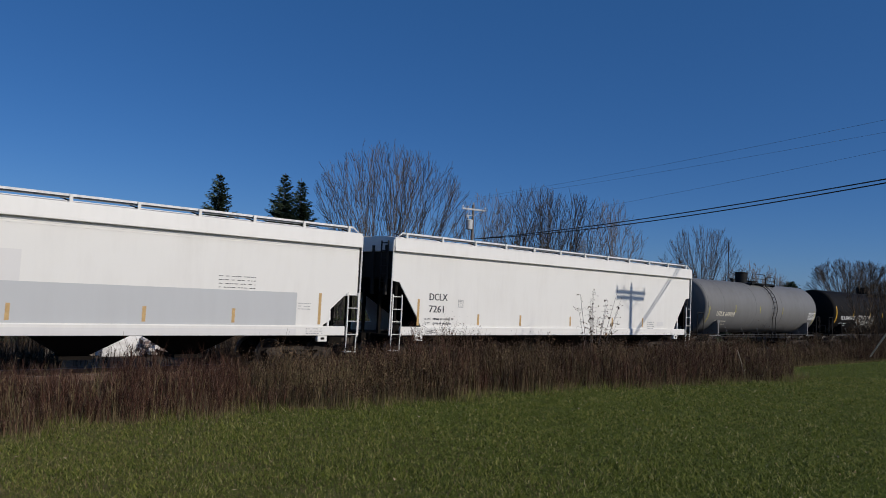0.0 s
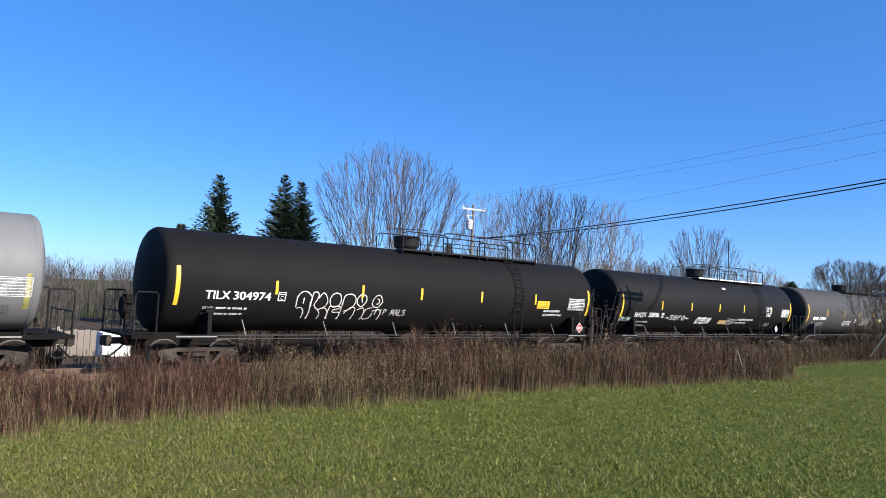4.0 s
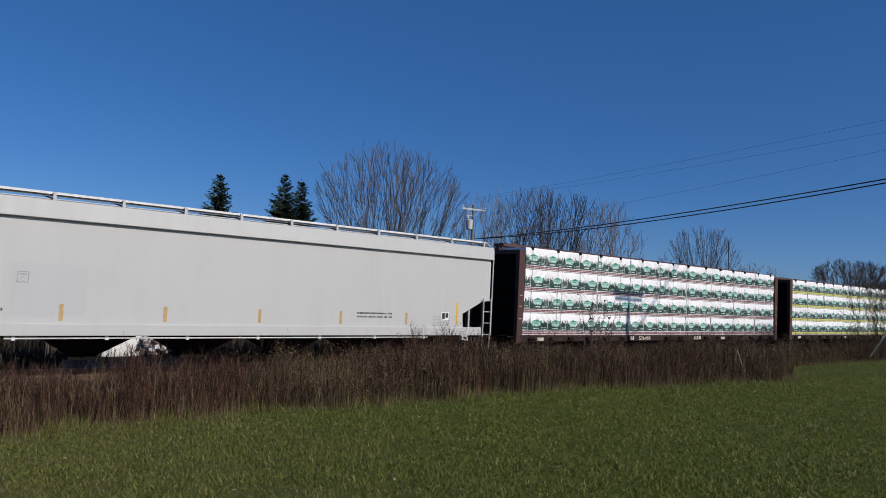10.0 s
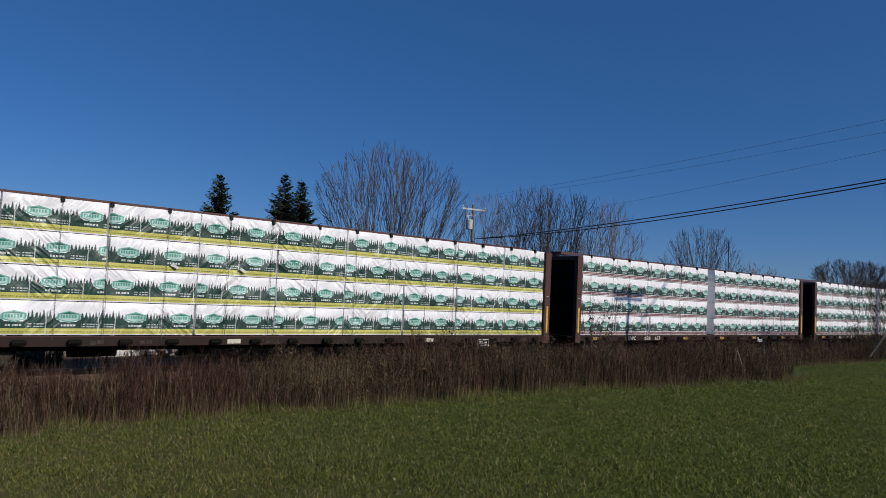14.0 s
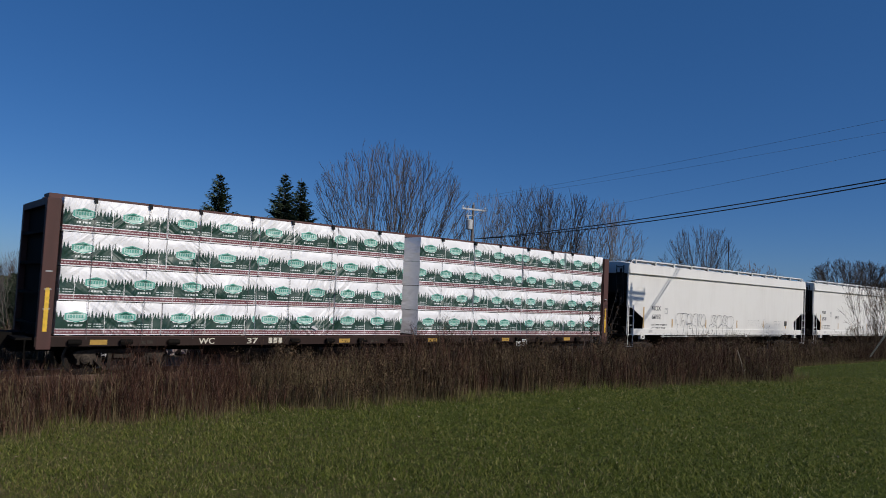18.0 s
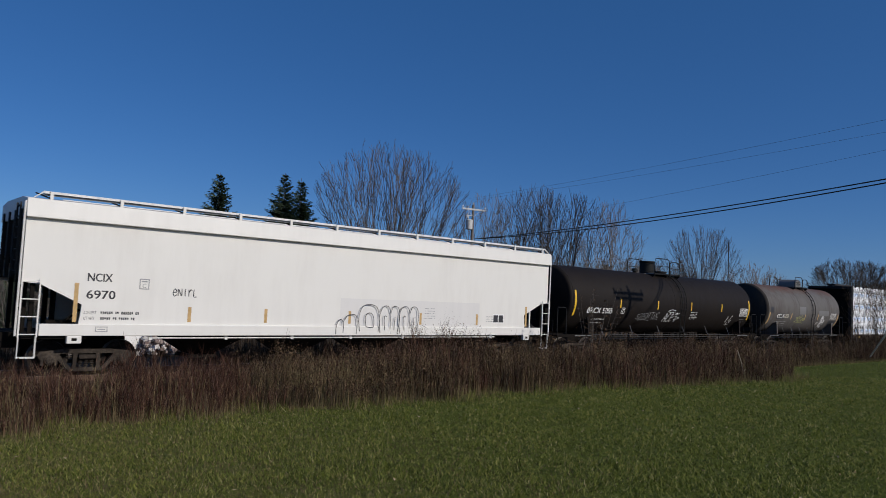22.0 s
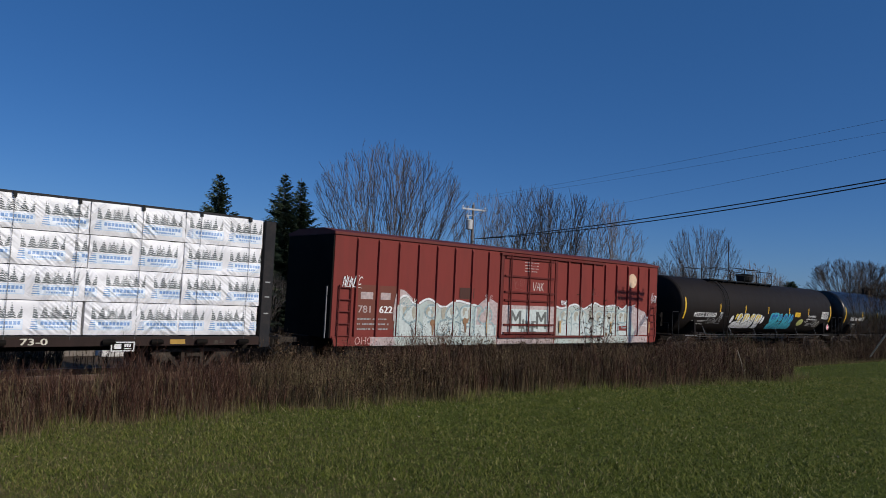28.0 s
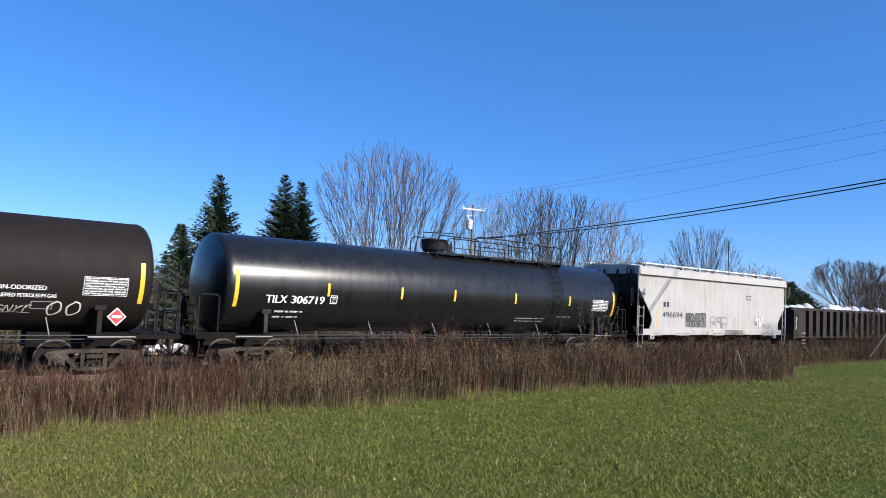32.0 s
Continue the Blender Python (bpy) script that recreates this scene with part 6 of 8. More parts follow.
    part("notice_plate", side.place(-99.75 - c, 3.62, rects([(0, 0.35, 0, 0.12)])), INK_WHITE, car)
    marks(car, side, INK_WHITE, -98.45 - c, 1.9, [("LIQUEFIED PETROLEUM GAS", 0.12, 2.0, 0), ("NON-ODORIZED", 0.1, 1.3, 0.17)])
    data_table(car, side, INK_WHITE, -93.0 - c, 2.18, 1.05, 0.48, 7, 5)
    part("notice_frame", side.place(-94.7 - c, 1.6, rects(frame_lines(0.6, 0.24, 0.02) + [(0.1, 0.5, 0.06, 0.1)])), INK_WHITE, car)
    placard(car, side, -93.8 - c, 1.45, 0.3, False)

    # dark grey tank
    car, c, side = tank_car("dark grey tank car with white letters and tags", -89.15, -70.35, TANK_GREYDARK, (-86.0, -83.0, -80.18, -77.44, -74.45), YELLOW, -75.05, (-81.2, -73.8), -79.95, dome_w=0.52, bands=(-85.3, -78.4), head_paint=END_SHADE)
    part("owner_initials", side.place(-88.15 - c, 2.08, rects([(0, 0.18, 0, 0.22), (0.22, 0.4, 0, 0.22), (0.44, 0.6, 0, 0.22), (0.64, 0.82, 0, 0.22)])), INK_WHITE, car)
    part("lettering", side.place(-87.15 - c, 2.08, letters("218950", 0.22, 1.05, 0.01)), INK_WHITE, car)
    part("fine_print", side.place(-88.15 - c, 1.85, word_bars(1.9, 2, 0.17, 0.06, random.Random(9))), INK_WHITE, car)
    part("graffiti", side.place(-82.95 - c, 1.75, letters("QFK", 0.36, 1.5, 0.012)), SPRAY_WHITE, car, "white graffiti letters")
    part("graffiti_tag", side.place(-81.0 - c, 2.0, scrawl(0.3, 0.22, 2, R, 0.03)), SPRAY_PALE, car)
    part("graffiti_tag", side.place(-79.9 - c, 1.85, scrawl(2.1, 0.42, 5, R, 0.035)), SPRAY_PALE, car)
    part("graffiti_tag", side.place(-77.2 - c, 1.85, scrawl(1.1, 0.3, 4, R, 0.03)), SPRAY_DIM, car)
    part("notice_plate", side.place(-76.45 - c, 2.03, rects([(0, 0.8, 0, 0.24)])), SPRAY_LIME, car, "yellow-green notice plate")
    part("notice_print", side.place(-76.35 - c, 2.1, word_bars(0.6, 1, 0.1, 0.1, random.Random(10)), 0.009), INK_BLACK, car)
    marks(car, side, INK_WHITE, -73.42 - c, 2.2, [("LIQUEFIED", 0.1, 0.62, 0), ("PETROLEUM", 0.1, 0.72, 0.14), ("GAS", 0.1, 0.3, 0.28)])
    part("fine_print", side.place(-74.4 - c, 2.1, word_bars(0.7, 3, 0.09, 0.04, random.Random(12))), INK_GREY, car)
    part("notice_frame", side.place(-72.75 - c, 1.75, rects(frame_lines(0.5, 0.2, 0.02))), INK_GREY, car)
    data_table(car, side, INK_WHITE, -72.05 - c, 2.2, 1.1, 0.46, 7, 6)
    placard(car, side, -71.42 - c, 1.47, 0.3)

    # pale grey hopper
    car, c, side = hopper_car("pale grey covered hopper with black lettering", -68.66, -49.35, PALE_GREY, strips=(-64.46, -61.85, -59.02, -56.14, -53.42))
    marks(car, side, INK_BLACK, -66.97 - c, 2.5, [("NCIX", 0.23, 0.8, 0), ("6969", 0.23, 0.76, 0.46)], (1.6, 2, 0.17, 0.06, -0.15, 0.8, 13))
    plate_c(car, side, INK_GREY, -65.5 - c, 2.4)
    part("grey_panel", side.place(-65.6 - c, 1.6, rects([(0, 1.7, 0, 1.3)]), 0.0035), GREY_PATCH, car)
    part("reflective_strip", side.place(-67.35 - c, 1.45, rects([(0, 0.1, 0, 0.95)])), YELLOW, car)
    part("fine_print", side.place(-52.2 - c, 1.75, word_bars(0.5, 4, 0.1, 0.04, random.Random(14))), INK_GREY, car)
    part("fine_print", side.place(-55.5 - c, 1.82, word_bars(1.45, 2, 0.12, 0.075, random.Random(63))), INK_BLACK, car)
    part("notice_plate", side.place(-51.8 - c, 1.66, rects([(0, 0.36, 0, 0.3)])), INK_WHITE, car)
    part("notice_panel", side.place(-51.77 - c, 1.7, rects([(0, 0.14, 0, 0.22), (0.17, 0.3, 0.05, 0.22)]), 0.008), INK_BLACK, car)
    part("reflective_strip", side.place(-51.08 - c, 1.5, rects([(0, 0.1, 0, 0.8)])), YELLOW, car)

    # centerbeams with lumber
    centerbeam_car("red-brown centerbeam flatcar stacked with green-printed lumber wraps", -47.42, -24.75, RED_BROWN, WRAP_RED, 3, columns=9, top=4.72, numbers=((-39.8, "#CN", 0.32), (-39.1, "526498", 0.95), (-34.1, "#WWW", 0.8)))
    centerbeam_car("red-brown centerbeam flatcar stacked with yellow-banded lumber wraps", -22.45, 0.0, RED_BROWN, WRAP_YELLOW, 4, columns=9, sign=-3.6)
    centerbeam_car("brown centerbeam flatcar with a gap in its lumber", 2.32, 24.87, RED_BROWN, WRAP_RED, 5, gap=(13.3, 14.05), columns=8, top=4.65, sign=19.2, numbers=((6.0, "DWC", 0.62), (7.36, "626", 0.5), (8.24, "652", 0.46)))
    centerbeam_car("brown centerbeam flatcar with a gap in its lumber", 27.25, 49.98, RED_BROWN, WRAP_RED, 7, gap=(38.4, 39.1), columns=8, top=4.65, sign=44.5, numbers=((31.12, "WC", 0.46), (32.6, "37", 0.34), (33.3, "#333", 0.5)))

    car, c, side = hopper_car("cream-white covered hopper with black outlined graffiti", 51.7, 71.05, WHITE, strips=(55.6, 58.9, 62.3, 65.5, 68.5))
    marks(car, side, INK_BLACK, 53.77 - c, 2.3, [("NCIX", 0.22, 0.76, 0), ("6692", 0.23, 0.77, 0.42)], (1.55, 2, 0.15, 0.06, -0.05, 0.74, 15))
    plate_c(car, side, INK_GREY, 54.9 - c, 2.15)
    part("reflective_strip", side.place(53.02 - c, 1.45, rects([(0, 0.1, 0, 1.0)])), FADED_YELLOW, car)
    throw_up(car, side, 55.95 - c, 1.12, 2.95, 1.08, "WEAK", None, None, SPRAY_BLACK, 0.02, 0.062)
    throw_up(car, side, 59.1 - c, 1.12, 2.6, 1.06, "ZeST", None, None, SPRAY_BLACK, 0.02, 0.062)
    part("fine_print", side.place(63.6 - c, 1.9, word_bars(1.4, 3, 0.12, 0.025, random.Random(16))), INK_GREY, car)
    part("fine_print", side.place(66.9 - c, 1.9, word_bars(0.9, 3, 0.1, 0.03, random.Random(17))), INK_GREY, car)
    part("notice_plate", side.place(68.3 - c, 1.65, rects([(0, 0.35, 0, 0.28)])), INK_BLACK, car)

    car, c, side = hopper_car("cream-white covered hopper with a patched graffiti panel", 72.5, 91.95, WHITE, strips=(76.72, 79.07, 82.1, 85.12, 87.9))
    part("grey_panel", side.place(81.72 - c, 1.42, rects([(0, 6.3, 0, 0.9)]), 0.0035), GREY_PALE, car, "pale grey painted-over panel")
    throw_up(car, side, 81.55 - c, 1.14, 3.4, 1.0, "nOMM", None, None, SPRAY_BLACK, 0.024, 0.062)
    part("graffiti_tag", side.place(76.2 - c, 2.2, hand("enirl", 0.72, 0.2, 0.025)), SPRAY_BLACK, car)
    plate_c(car, side, INK_GREY, 75.3 - c, 2.35)
    marks(car, side, INK_BLACK, 74.0 - c, 2.51, [("NCIX", 0.21, 0.6, 0), ("6970", 0.22, 0.7, 0.45)], (1.7, 2, 0.15, 0.06, -0.03, 0.85, 18))
    part("reflective_strip", side.place(73.7 - c, 1.45, rects([(0, 0.1, 0, 1.0)])), FADED_YELLOW, car)
    part("notice_plate", side.place(88.75 - c, 1.56, rects([(0, 0.62, 0, 0.36)])), INK_WHITE, car)
    part("notice_panel", side.place(88.79 - c, 1.6, rects([(0, 0.25, 0, 0.28), (0.29, 0.54, 0, 0.28)]), 0.008), INK_BLACK, car)
    part("fine_print", side.place(85.3 - c, 2.05, word_bars(0.5, 5, 0.09, 0.03, random.Random(19)), 0.007), INK_GREY, car)
    part("fine_print", side.place(88.4 - c, 1.8, word_bars(0.4, 3, 0.09, 0.03, random.Random(20)), 0.007), INK_GREY, car)
    part("reflective_strip", side.place(90.6 - c, 1.45, rects([(0, 0.1, 0, 0.8)])), FADED_YELLOW, car)

    car, c, side = tank_car("black tank car with bold white lettering", 93.75, 109.9, TANK_BROWN, (97.23, 100.35, 103.47, 106.62), YELLOW, 102.6, (101.0, 103.3), 101.55, dome_w=0.38, rail=4.98, bands=(101.9,), fitting="can")
    marks(car, side, INK_WHITE, 94.81 - c, 2.08, [("BRCX 5005", 0.27, 1.85, 0)], (1.6, 2, 0.17, 0.06, 0.1, 0.3, 22))
    plate_c(car, side, INK_WHITE, 97.35 - c, 2.1)
    part("graffiti_tag", side.place(98.7 - c, 1.85, scrawl(1.1, 0.32, 5, R, 0.035)), SPRAY_DIM, car)
    part("graffiti_tag", side.place(99.9 - c, 1.9, scrawl(0.7, 0.3, 3, R, 0.03)), SPRAY_DIM, car)
    part("graffiti_tag", side.place(101.05 - c, 1.75, hand("ace", 0.85, 0.48, 0.035, 0.2)), SPRAY_WHITE, car, "white graffiti tag with a halo")
    part("graffiti_tag", side.place(101.05 - c, 1.75, stroke(curve_pts([(0.3, 0.6), (0.6, 0.68), (0.95, 0.64), (0.9, 0.56), (0.5, 0.54), (0.3, 0.6)], 6), 0.025)), SPRAY_WHITE, car)
    part("graffiti_tag", side.place(101.95 - c, 1.75, hand("t", 0.45, 0.5, 0.03, 0.15)), SPRAY_WHITE, car)
    part("graffiti_tag", side.place(102.1 - c, 1.85, stroke(curve_pts([(0.0, 0.2), (0.42, 0.12), (0.0, 0.02), (0.12, 0.1)], 6), 0.02)), SPRAY_WHITE, car)
    part("graffiti_tag", side.place(107.4 - c, 1.7, scrawl(0.6, 0.42, 3, R, 0.03)), SPRAY_PALE, car)
    part("fine_print", side.place(103.5 - c, 2.25, word_bars(0.7, 5, 0.09, 0.035, random.Random(23))), INK_WHITE, car)
    data_table(car, side, INK_WHITE, 108.7 - c, 2.15, 0.95, 0.46, 7, 7)
    part("fine_print", side.place(108.9 - c, 1.95, word_bars(0.5, 3, 0.09, 0.03, random.Random(24))), INK_GREY, car)

    car, c, side = tank_car("short rusty grey tank car with faded strips", 112.35, 122.95, TANK_RUST, (115.51, 117.53, 119.55), FADED_YELLOW, 118.57, (117.4, 119.3), 118.5, dome_w=0.42, rail=4.85, end_strip=(1.7, 0.85), bands=(116.6,), strip_z=2.05, fitting="drum", head_paint=END_SHADE)
    part("paint_patch", side.place(113.48 - c, 2.08, rects([(0, 1.02, 0, 0.34)]), 0.004), INK_BLACK, car)
    marks(car, side, INK_WHITE, 113.51 - c, 2.15, [("CCLX", 0.24, 0.95, 0)])
    part("lettering", side.place(114.5 - c, 2.15, letters("1250", 0.24, 0.6, 0.002)), INK_CREAM, car)
    part("fine_print", side.place(113.45 - c, 1.9, word_bars(1.5, 3, 0.15, 0.05, random.Random(25))), INK_GREY, car)
    part("paint_patch", side.place(112.55 - c, 2.45, rects([(0, 0.42, 0, 0.36)]), 0.004), INK_BLACK, car)
    part("paint_patch", side.place(116.6 - c, 2.4, rects([(0, 0.95, 0, 0.5)]), 0.004), TANK_GREY, car, "worn grey patch")
    part("paint_patch", side.place(119.6 - c, 2.35, rects([(0, 1.6, 0, 0.35)]), 0.004), TANK_GREY, car, "worn grey patch")
    part("graffiti_tag", side.place(116.15 - c, 1.9, scrawl(1.35, 0.36, 7, R, 0.036)), SPRAY_LIME, car, "lime graffiti tag")
    part("graffiti_tag", side.place(119.55 - c, 1.75, hand("in", 0.3, 0.22, 0.03)), SPRAY_WHITE, car)
    part("graffiti_tag", side.place(120.1 - c, 1.65, scrawl(0.62, 0.75, 4, R, 0.05)), SPRAY_WHITE, car)
    data_table(car, side, INK_WHITE, 121.55 - c, 2.15, 0.95, 0.4, 6, 8)
    part("paint_patch", side.place(121.5 - c, 1.75, rects([(0, 1.1, 0, 0.35)]), 0.004), INK_BLACK, car)

    centerbeam_car("dark grey centerbeam flatcar stacked with blue-printed lumber wraps", 125.48, 148.0, DARK_CAR, WRAP_BLUE, 9, columns=9, sign=144.0, numbers=((141.6, "73-0", 0.6),))
    boxcar("red boxcar with ribbed sides and mint graffiti", 150.38, 169.25)

    car, c, side = tank_car("faded black tank car with colourful graffiti pieces", 171.77, 190.65, TANK_BROWN, (175.51, 178.4, 181.27, 184.12, 186.96), YELLOW, 176.1, (175.5, 183.0), 181.2)
    marks(car, side, INK_WHITE, 172.9 - c, 2.06, [("MTZX 330160", 0.26, 2.26, 0)], (1.9, 2, 0.16, 0.06, 0.0, 0.26, 26))
    plate_c(car, side, INK_WHITE, 175.6 - c, 2.06)
    throw_up(car, side, 176.85 - c, 1.46, 4.1, 0.9, ".ZeST.", SPRAY_WHITE, SPRAY_YELLOW, SPRAY_BLACK, 0.028, label="fat white graffiti letter with yellow drips")
    throw_up(car, side, 181.7 - c, 1.44, 3.3, 0.98, "WEAK", SPRAY_CYAN, SPRAY_BLUE, SPRAY_BLACK, 0.028, label="fat cyan graffiti letter with blue drips", seed=4)
    throw_up(car, side, 185.6 - c, 1.4, 0.95, 0.85, ".", SPRAY_LIME, None, SPRAY_BLACK, 0.02, label="lime graffiti figure")
    part("graffiti_tag", side.place(186.7 - c, 1.85, hand("~s~", 0.5, 0.3, 0.03)), SPRAY_PALE, car)
    part("graffiti_tag", side.place(187.1 - c, 1.68, scrawl(0.8, 0.22, 4, R, 0.025)), SPRAY_PALE, car)
    part("graffiti_tag", side.place(174.3 - c, 1.75, scrawl(1.6, 0.3, 6, R, 0.04)), SPRAY_DIM, car)
    part("graffiti_tag", side.place(188.2 - c, 1.6, hand("oo", 0.9, 0.45, 0.04, 0.15)), SPRAY_PALE, car)
    part("notice_plate", side.place(185.0 - c, 2.22, rects([(0, 0.8, 0, 0.3)])), YELLOW, car, "yellow notice plate")
    part("notice_print", side.place(185.08 - c, 2.4, word_bars(0.64, 2, 0.12, 0.04, random.Random(27)), 0.009), INK_BLACK, car)
    marks(car, side, INK_WHITE, 187.0 - c, 2.24, [("NON-ODORIZED", 0.11, 1.2, 0), ("LIQUEFIED PETROLEUM GAS", 0.1, 1.45, 0.19)])
    part("notice_frame", side.place(187.9 - c, 1.75, rects(frame_lines(0.5, 0.24, 0.02))), INK_GREY, car)
    data_table(car, side, INK_WHITE, 189.05 - c, 2.14, 1.1, 0.5, 7, 9)
    placard(car, side, 189.9 - c, 1.6, 0.34)

    car, c, side = tank_car("glossy black tank car with white lettering", 193.1, 211.9, TANK_GLOSS, (196.4, 199.4, 201.9, 205.2, 208.6), YELLOW, 207.8, (201.5, 208.7), 202.0)
    marks(car, side, INK_WHITE, 194.22 - c, 2.1, [("TILX", 0.25, 0.72, 0)], (1.9, 2, 0.17, 0.06, 0.0, 0.3, 28))
    part("lettering", side.place(195.1 - c, 2.1, letters("306719", 0.25, 1.18, 0.012)), INK_WHITE, car)
    plate_c(car, side, INK_WHITE, 196.5 - c, 2.12)
    data_table(car, side, INK_WHITE, 210.2 - c, 2.18, 1.15, 0.5, 7, 10)
    part("fine_print", side.place(205.5 - c, 1.75, word_bars(1.7, 2, 0.15, 0.07, random.Random(29))), INK_GREY, car)
    part("fine_print", side.place(208.0 - c, 1.85, word_bars(0.9, 1, 0.15, 0.05, random.Random(30))), INK_GREY, car)

    car, c, side = hopper_car("worn white covered hopper with curved notches and graffiti", 213.6, 229.3, WHITE_OLD, bays=3, posts=10, grooves=(3.94, 3.8, 3.66), pipe=False, roof_z=4.42, curved=True)
    part("railway_initials", side.place(215.84 - c, 2.5, rects([(0, 0.22, 0, 0.26), (0.3, 0.52, 0, 0.26)])), INK_BLACK, car)
    part("lettering", side.place(215.76 - c, 1.98, letters("496694", 0.28, 1.85, 0.01)), INK_BLACK, car)
    part("fine_print", side.place(215.6 - c, 1.75, word_bars(1.3, 2, 0.14, 0.05, random.Random(31))), INK_GREY, car)
    for x in (217.9, 219.85, 221.75, 223.55, 225.4):
        part("seam_bead", side.place(x - c, 1.42, rects([(0, 0.025, 0, 2.2)]), 0.004), SCUFF, car)
    throw_up(car, side, 217.92 - c, 1.5, 2.0, 0.72, "SKAW", SPRAY_GREY, None, SPRAY_BLACK, 0.075, label="smudged black graffiti letter")
    throw_up(car, side, 220.45 - c, 1.48, 1.75, 0.6, "EST", None, None, SCUFF, 0.06)
    part("pale_patch", side.place(225.5 - c, 1.55, rects([(0, 1.2, 0, 0.55)]), 0.0035), PALE_GREY, car, "whiter painted-over patch")
    part("graffiti_tag", side.place(225.45 - c, 1.5, hand("nn", 1.3, 0.62, 0.06)), SCUFF, car)
    part("graffiti_tag", side.place(225.5 - c, 1.6, rects([(0, 0.3, 0, 0.3)]), 0.008), SCUFF, car)
    part("graffiti_tag", side.place(223.0 - c, 1.48, stroke([(0, 0), (0.1, 0.3), (0.22, 0.55)], 0.04)), SPRAY_GREY, car)
    throw_up(car, side, 222.0 - c, 1.12, 2.0, 0.25, "WAKE", SCUFF, None, SPRAY_GREY, 0.03, 0.063)
    for x, u, n in ((217.0, 1.3, 41), (220.6, 1.1, 42), (226.3, 1.6, 43), (215.0, 0.6, 44)):
        part("scuff", side.place(x - c, 1.16, word_bars(u, 2, 0.11, 0.06, random.Random(n)), 0.063), SCUFF, car)
    part("emblem", side.place(224.4 - c, 3.1, rects(frame_lines(0.6, 0.26, 0.05))), INK_BLACK, car)
    part("fine_print", side.place(225.2 - c, 3.1, word_bars(0.8, 2, 0.15, 0.07, random.Random(33))), INK_GREY, car)
    part("reflective_strip", side.place(215.2 - c, 1.45, rects([(0, 0.1, 0, 0.9)])), FADED_YELLOW, car)

    gondola_car("dark brown ribbed gondola carrying white bulk bags", 230.45, 250.4)


def run(t):
    """How far the train has gone at t seconds, counted from 16 s."""
    u = (t - 16) / 16
    return 11.488 * (t - 16) - 0.137 * u * u + 0.375 * u ** 3


def motions():
    """The train rolls by towards -x; each wheelset turns while its car is near."""
    for car, mid, sets in MOVERS:
        walk(car, [(t, pose(mid - run(t), YC, 0)) for t in range(33)])
        for w, off in sets:
            q = w.location.x
            steps = [k for k in range(int(DURATION * FPS) + 1) if -5 < mid + off - run(k / FPS) < 34]
            rows = [(0.0, pose(q, 0, WHEEL_R))]
            if len(steps) > 2:
                start = run(steps[0] / FPS)
                if steps[0] > 0:
                    rows.append((steps[0] / FPS, pose(q, 0, WHEEL_R)))
                rows += [(k / FPS, pose(q, 0, WHEEL_R, 0, -math.degrees((run(k / FPS) - start) / WHEEL_R), 0)) for k in steps[1:]]
            if rows[-1][0] < DURATION:
                rows.append((DURATION, rows[-1][1]))
            walk(w, rows)


# ---------------------------------------------------------------- ground
def smooth_step(t):
    t = np.clip(t, 0, 1)
    return t * t * (3 - 2 * t)


def ground_z(x, y):
    """Height of the ground: a lawn that falls towards the track, a ditch, the bed, and flat land behind."""
    x, y = np.asarray(x, float), np.asarray(y, float)
    z = np.where(y < 11.5, 1.1 - 0.055 * np.maximum(y, -6), 0)
    a = 1.1 - 0.055 * 11.5
    z = np.where((y >= 11.5) & (y < 17.5), a + (-0.45 - a) * smooth_step((y - 11.5) / 6), z)
    z = np.where((y >= 17.5) & (y < 26), -0.45, z)
    z = np.where((y >= 26) & (y < 34), -0.45 - 0.45 * smooth_step((y - 26) / 6), z)
    z = np.where(y >= 34, -0.9, z)
    near = np.clip(1 - (np.abs(y - 6) / 14), 0, 1)
    return z + 0.05 * near * np.sin(x * 0.31 + 0.4) * np.sin(y * 0.27) - 0.1 * near * smooth_step((x - 15) / 20)


def brush_edge(x):
    """Where the weeds begin, seen from the lawn."""
    x = np.asarray(x, float)
    return 11.0 - 0.3 * np.sin(x * 0.9) * 0.6 + 0.22 * np.sin(x * 2.3 + 1.0) + 0.14 * np.sin(x * 5.1) - 1.5 * smooth_step((x - 13) / 8) + 4.6 * smooth_step((x - 22.2) / 3.0)


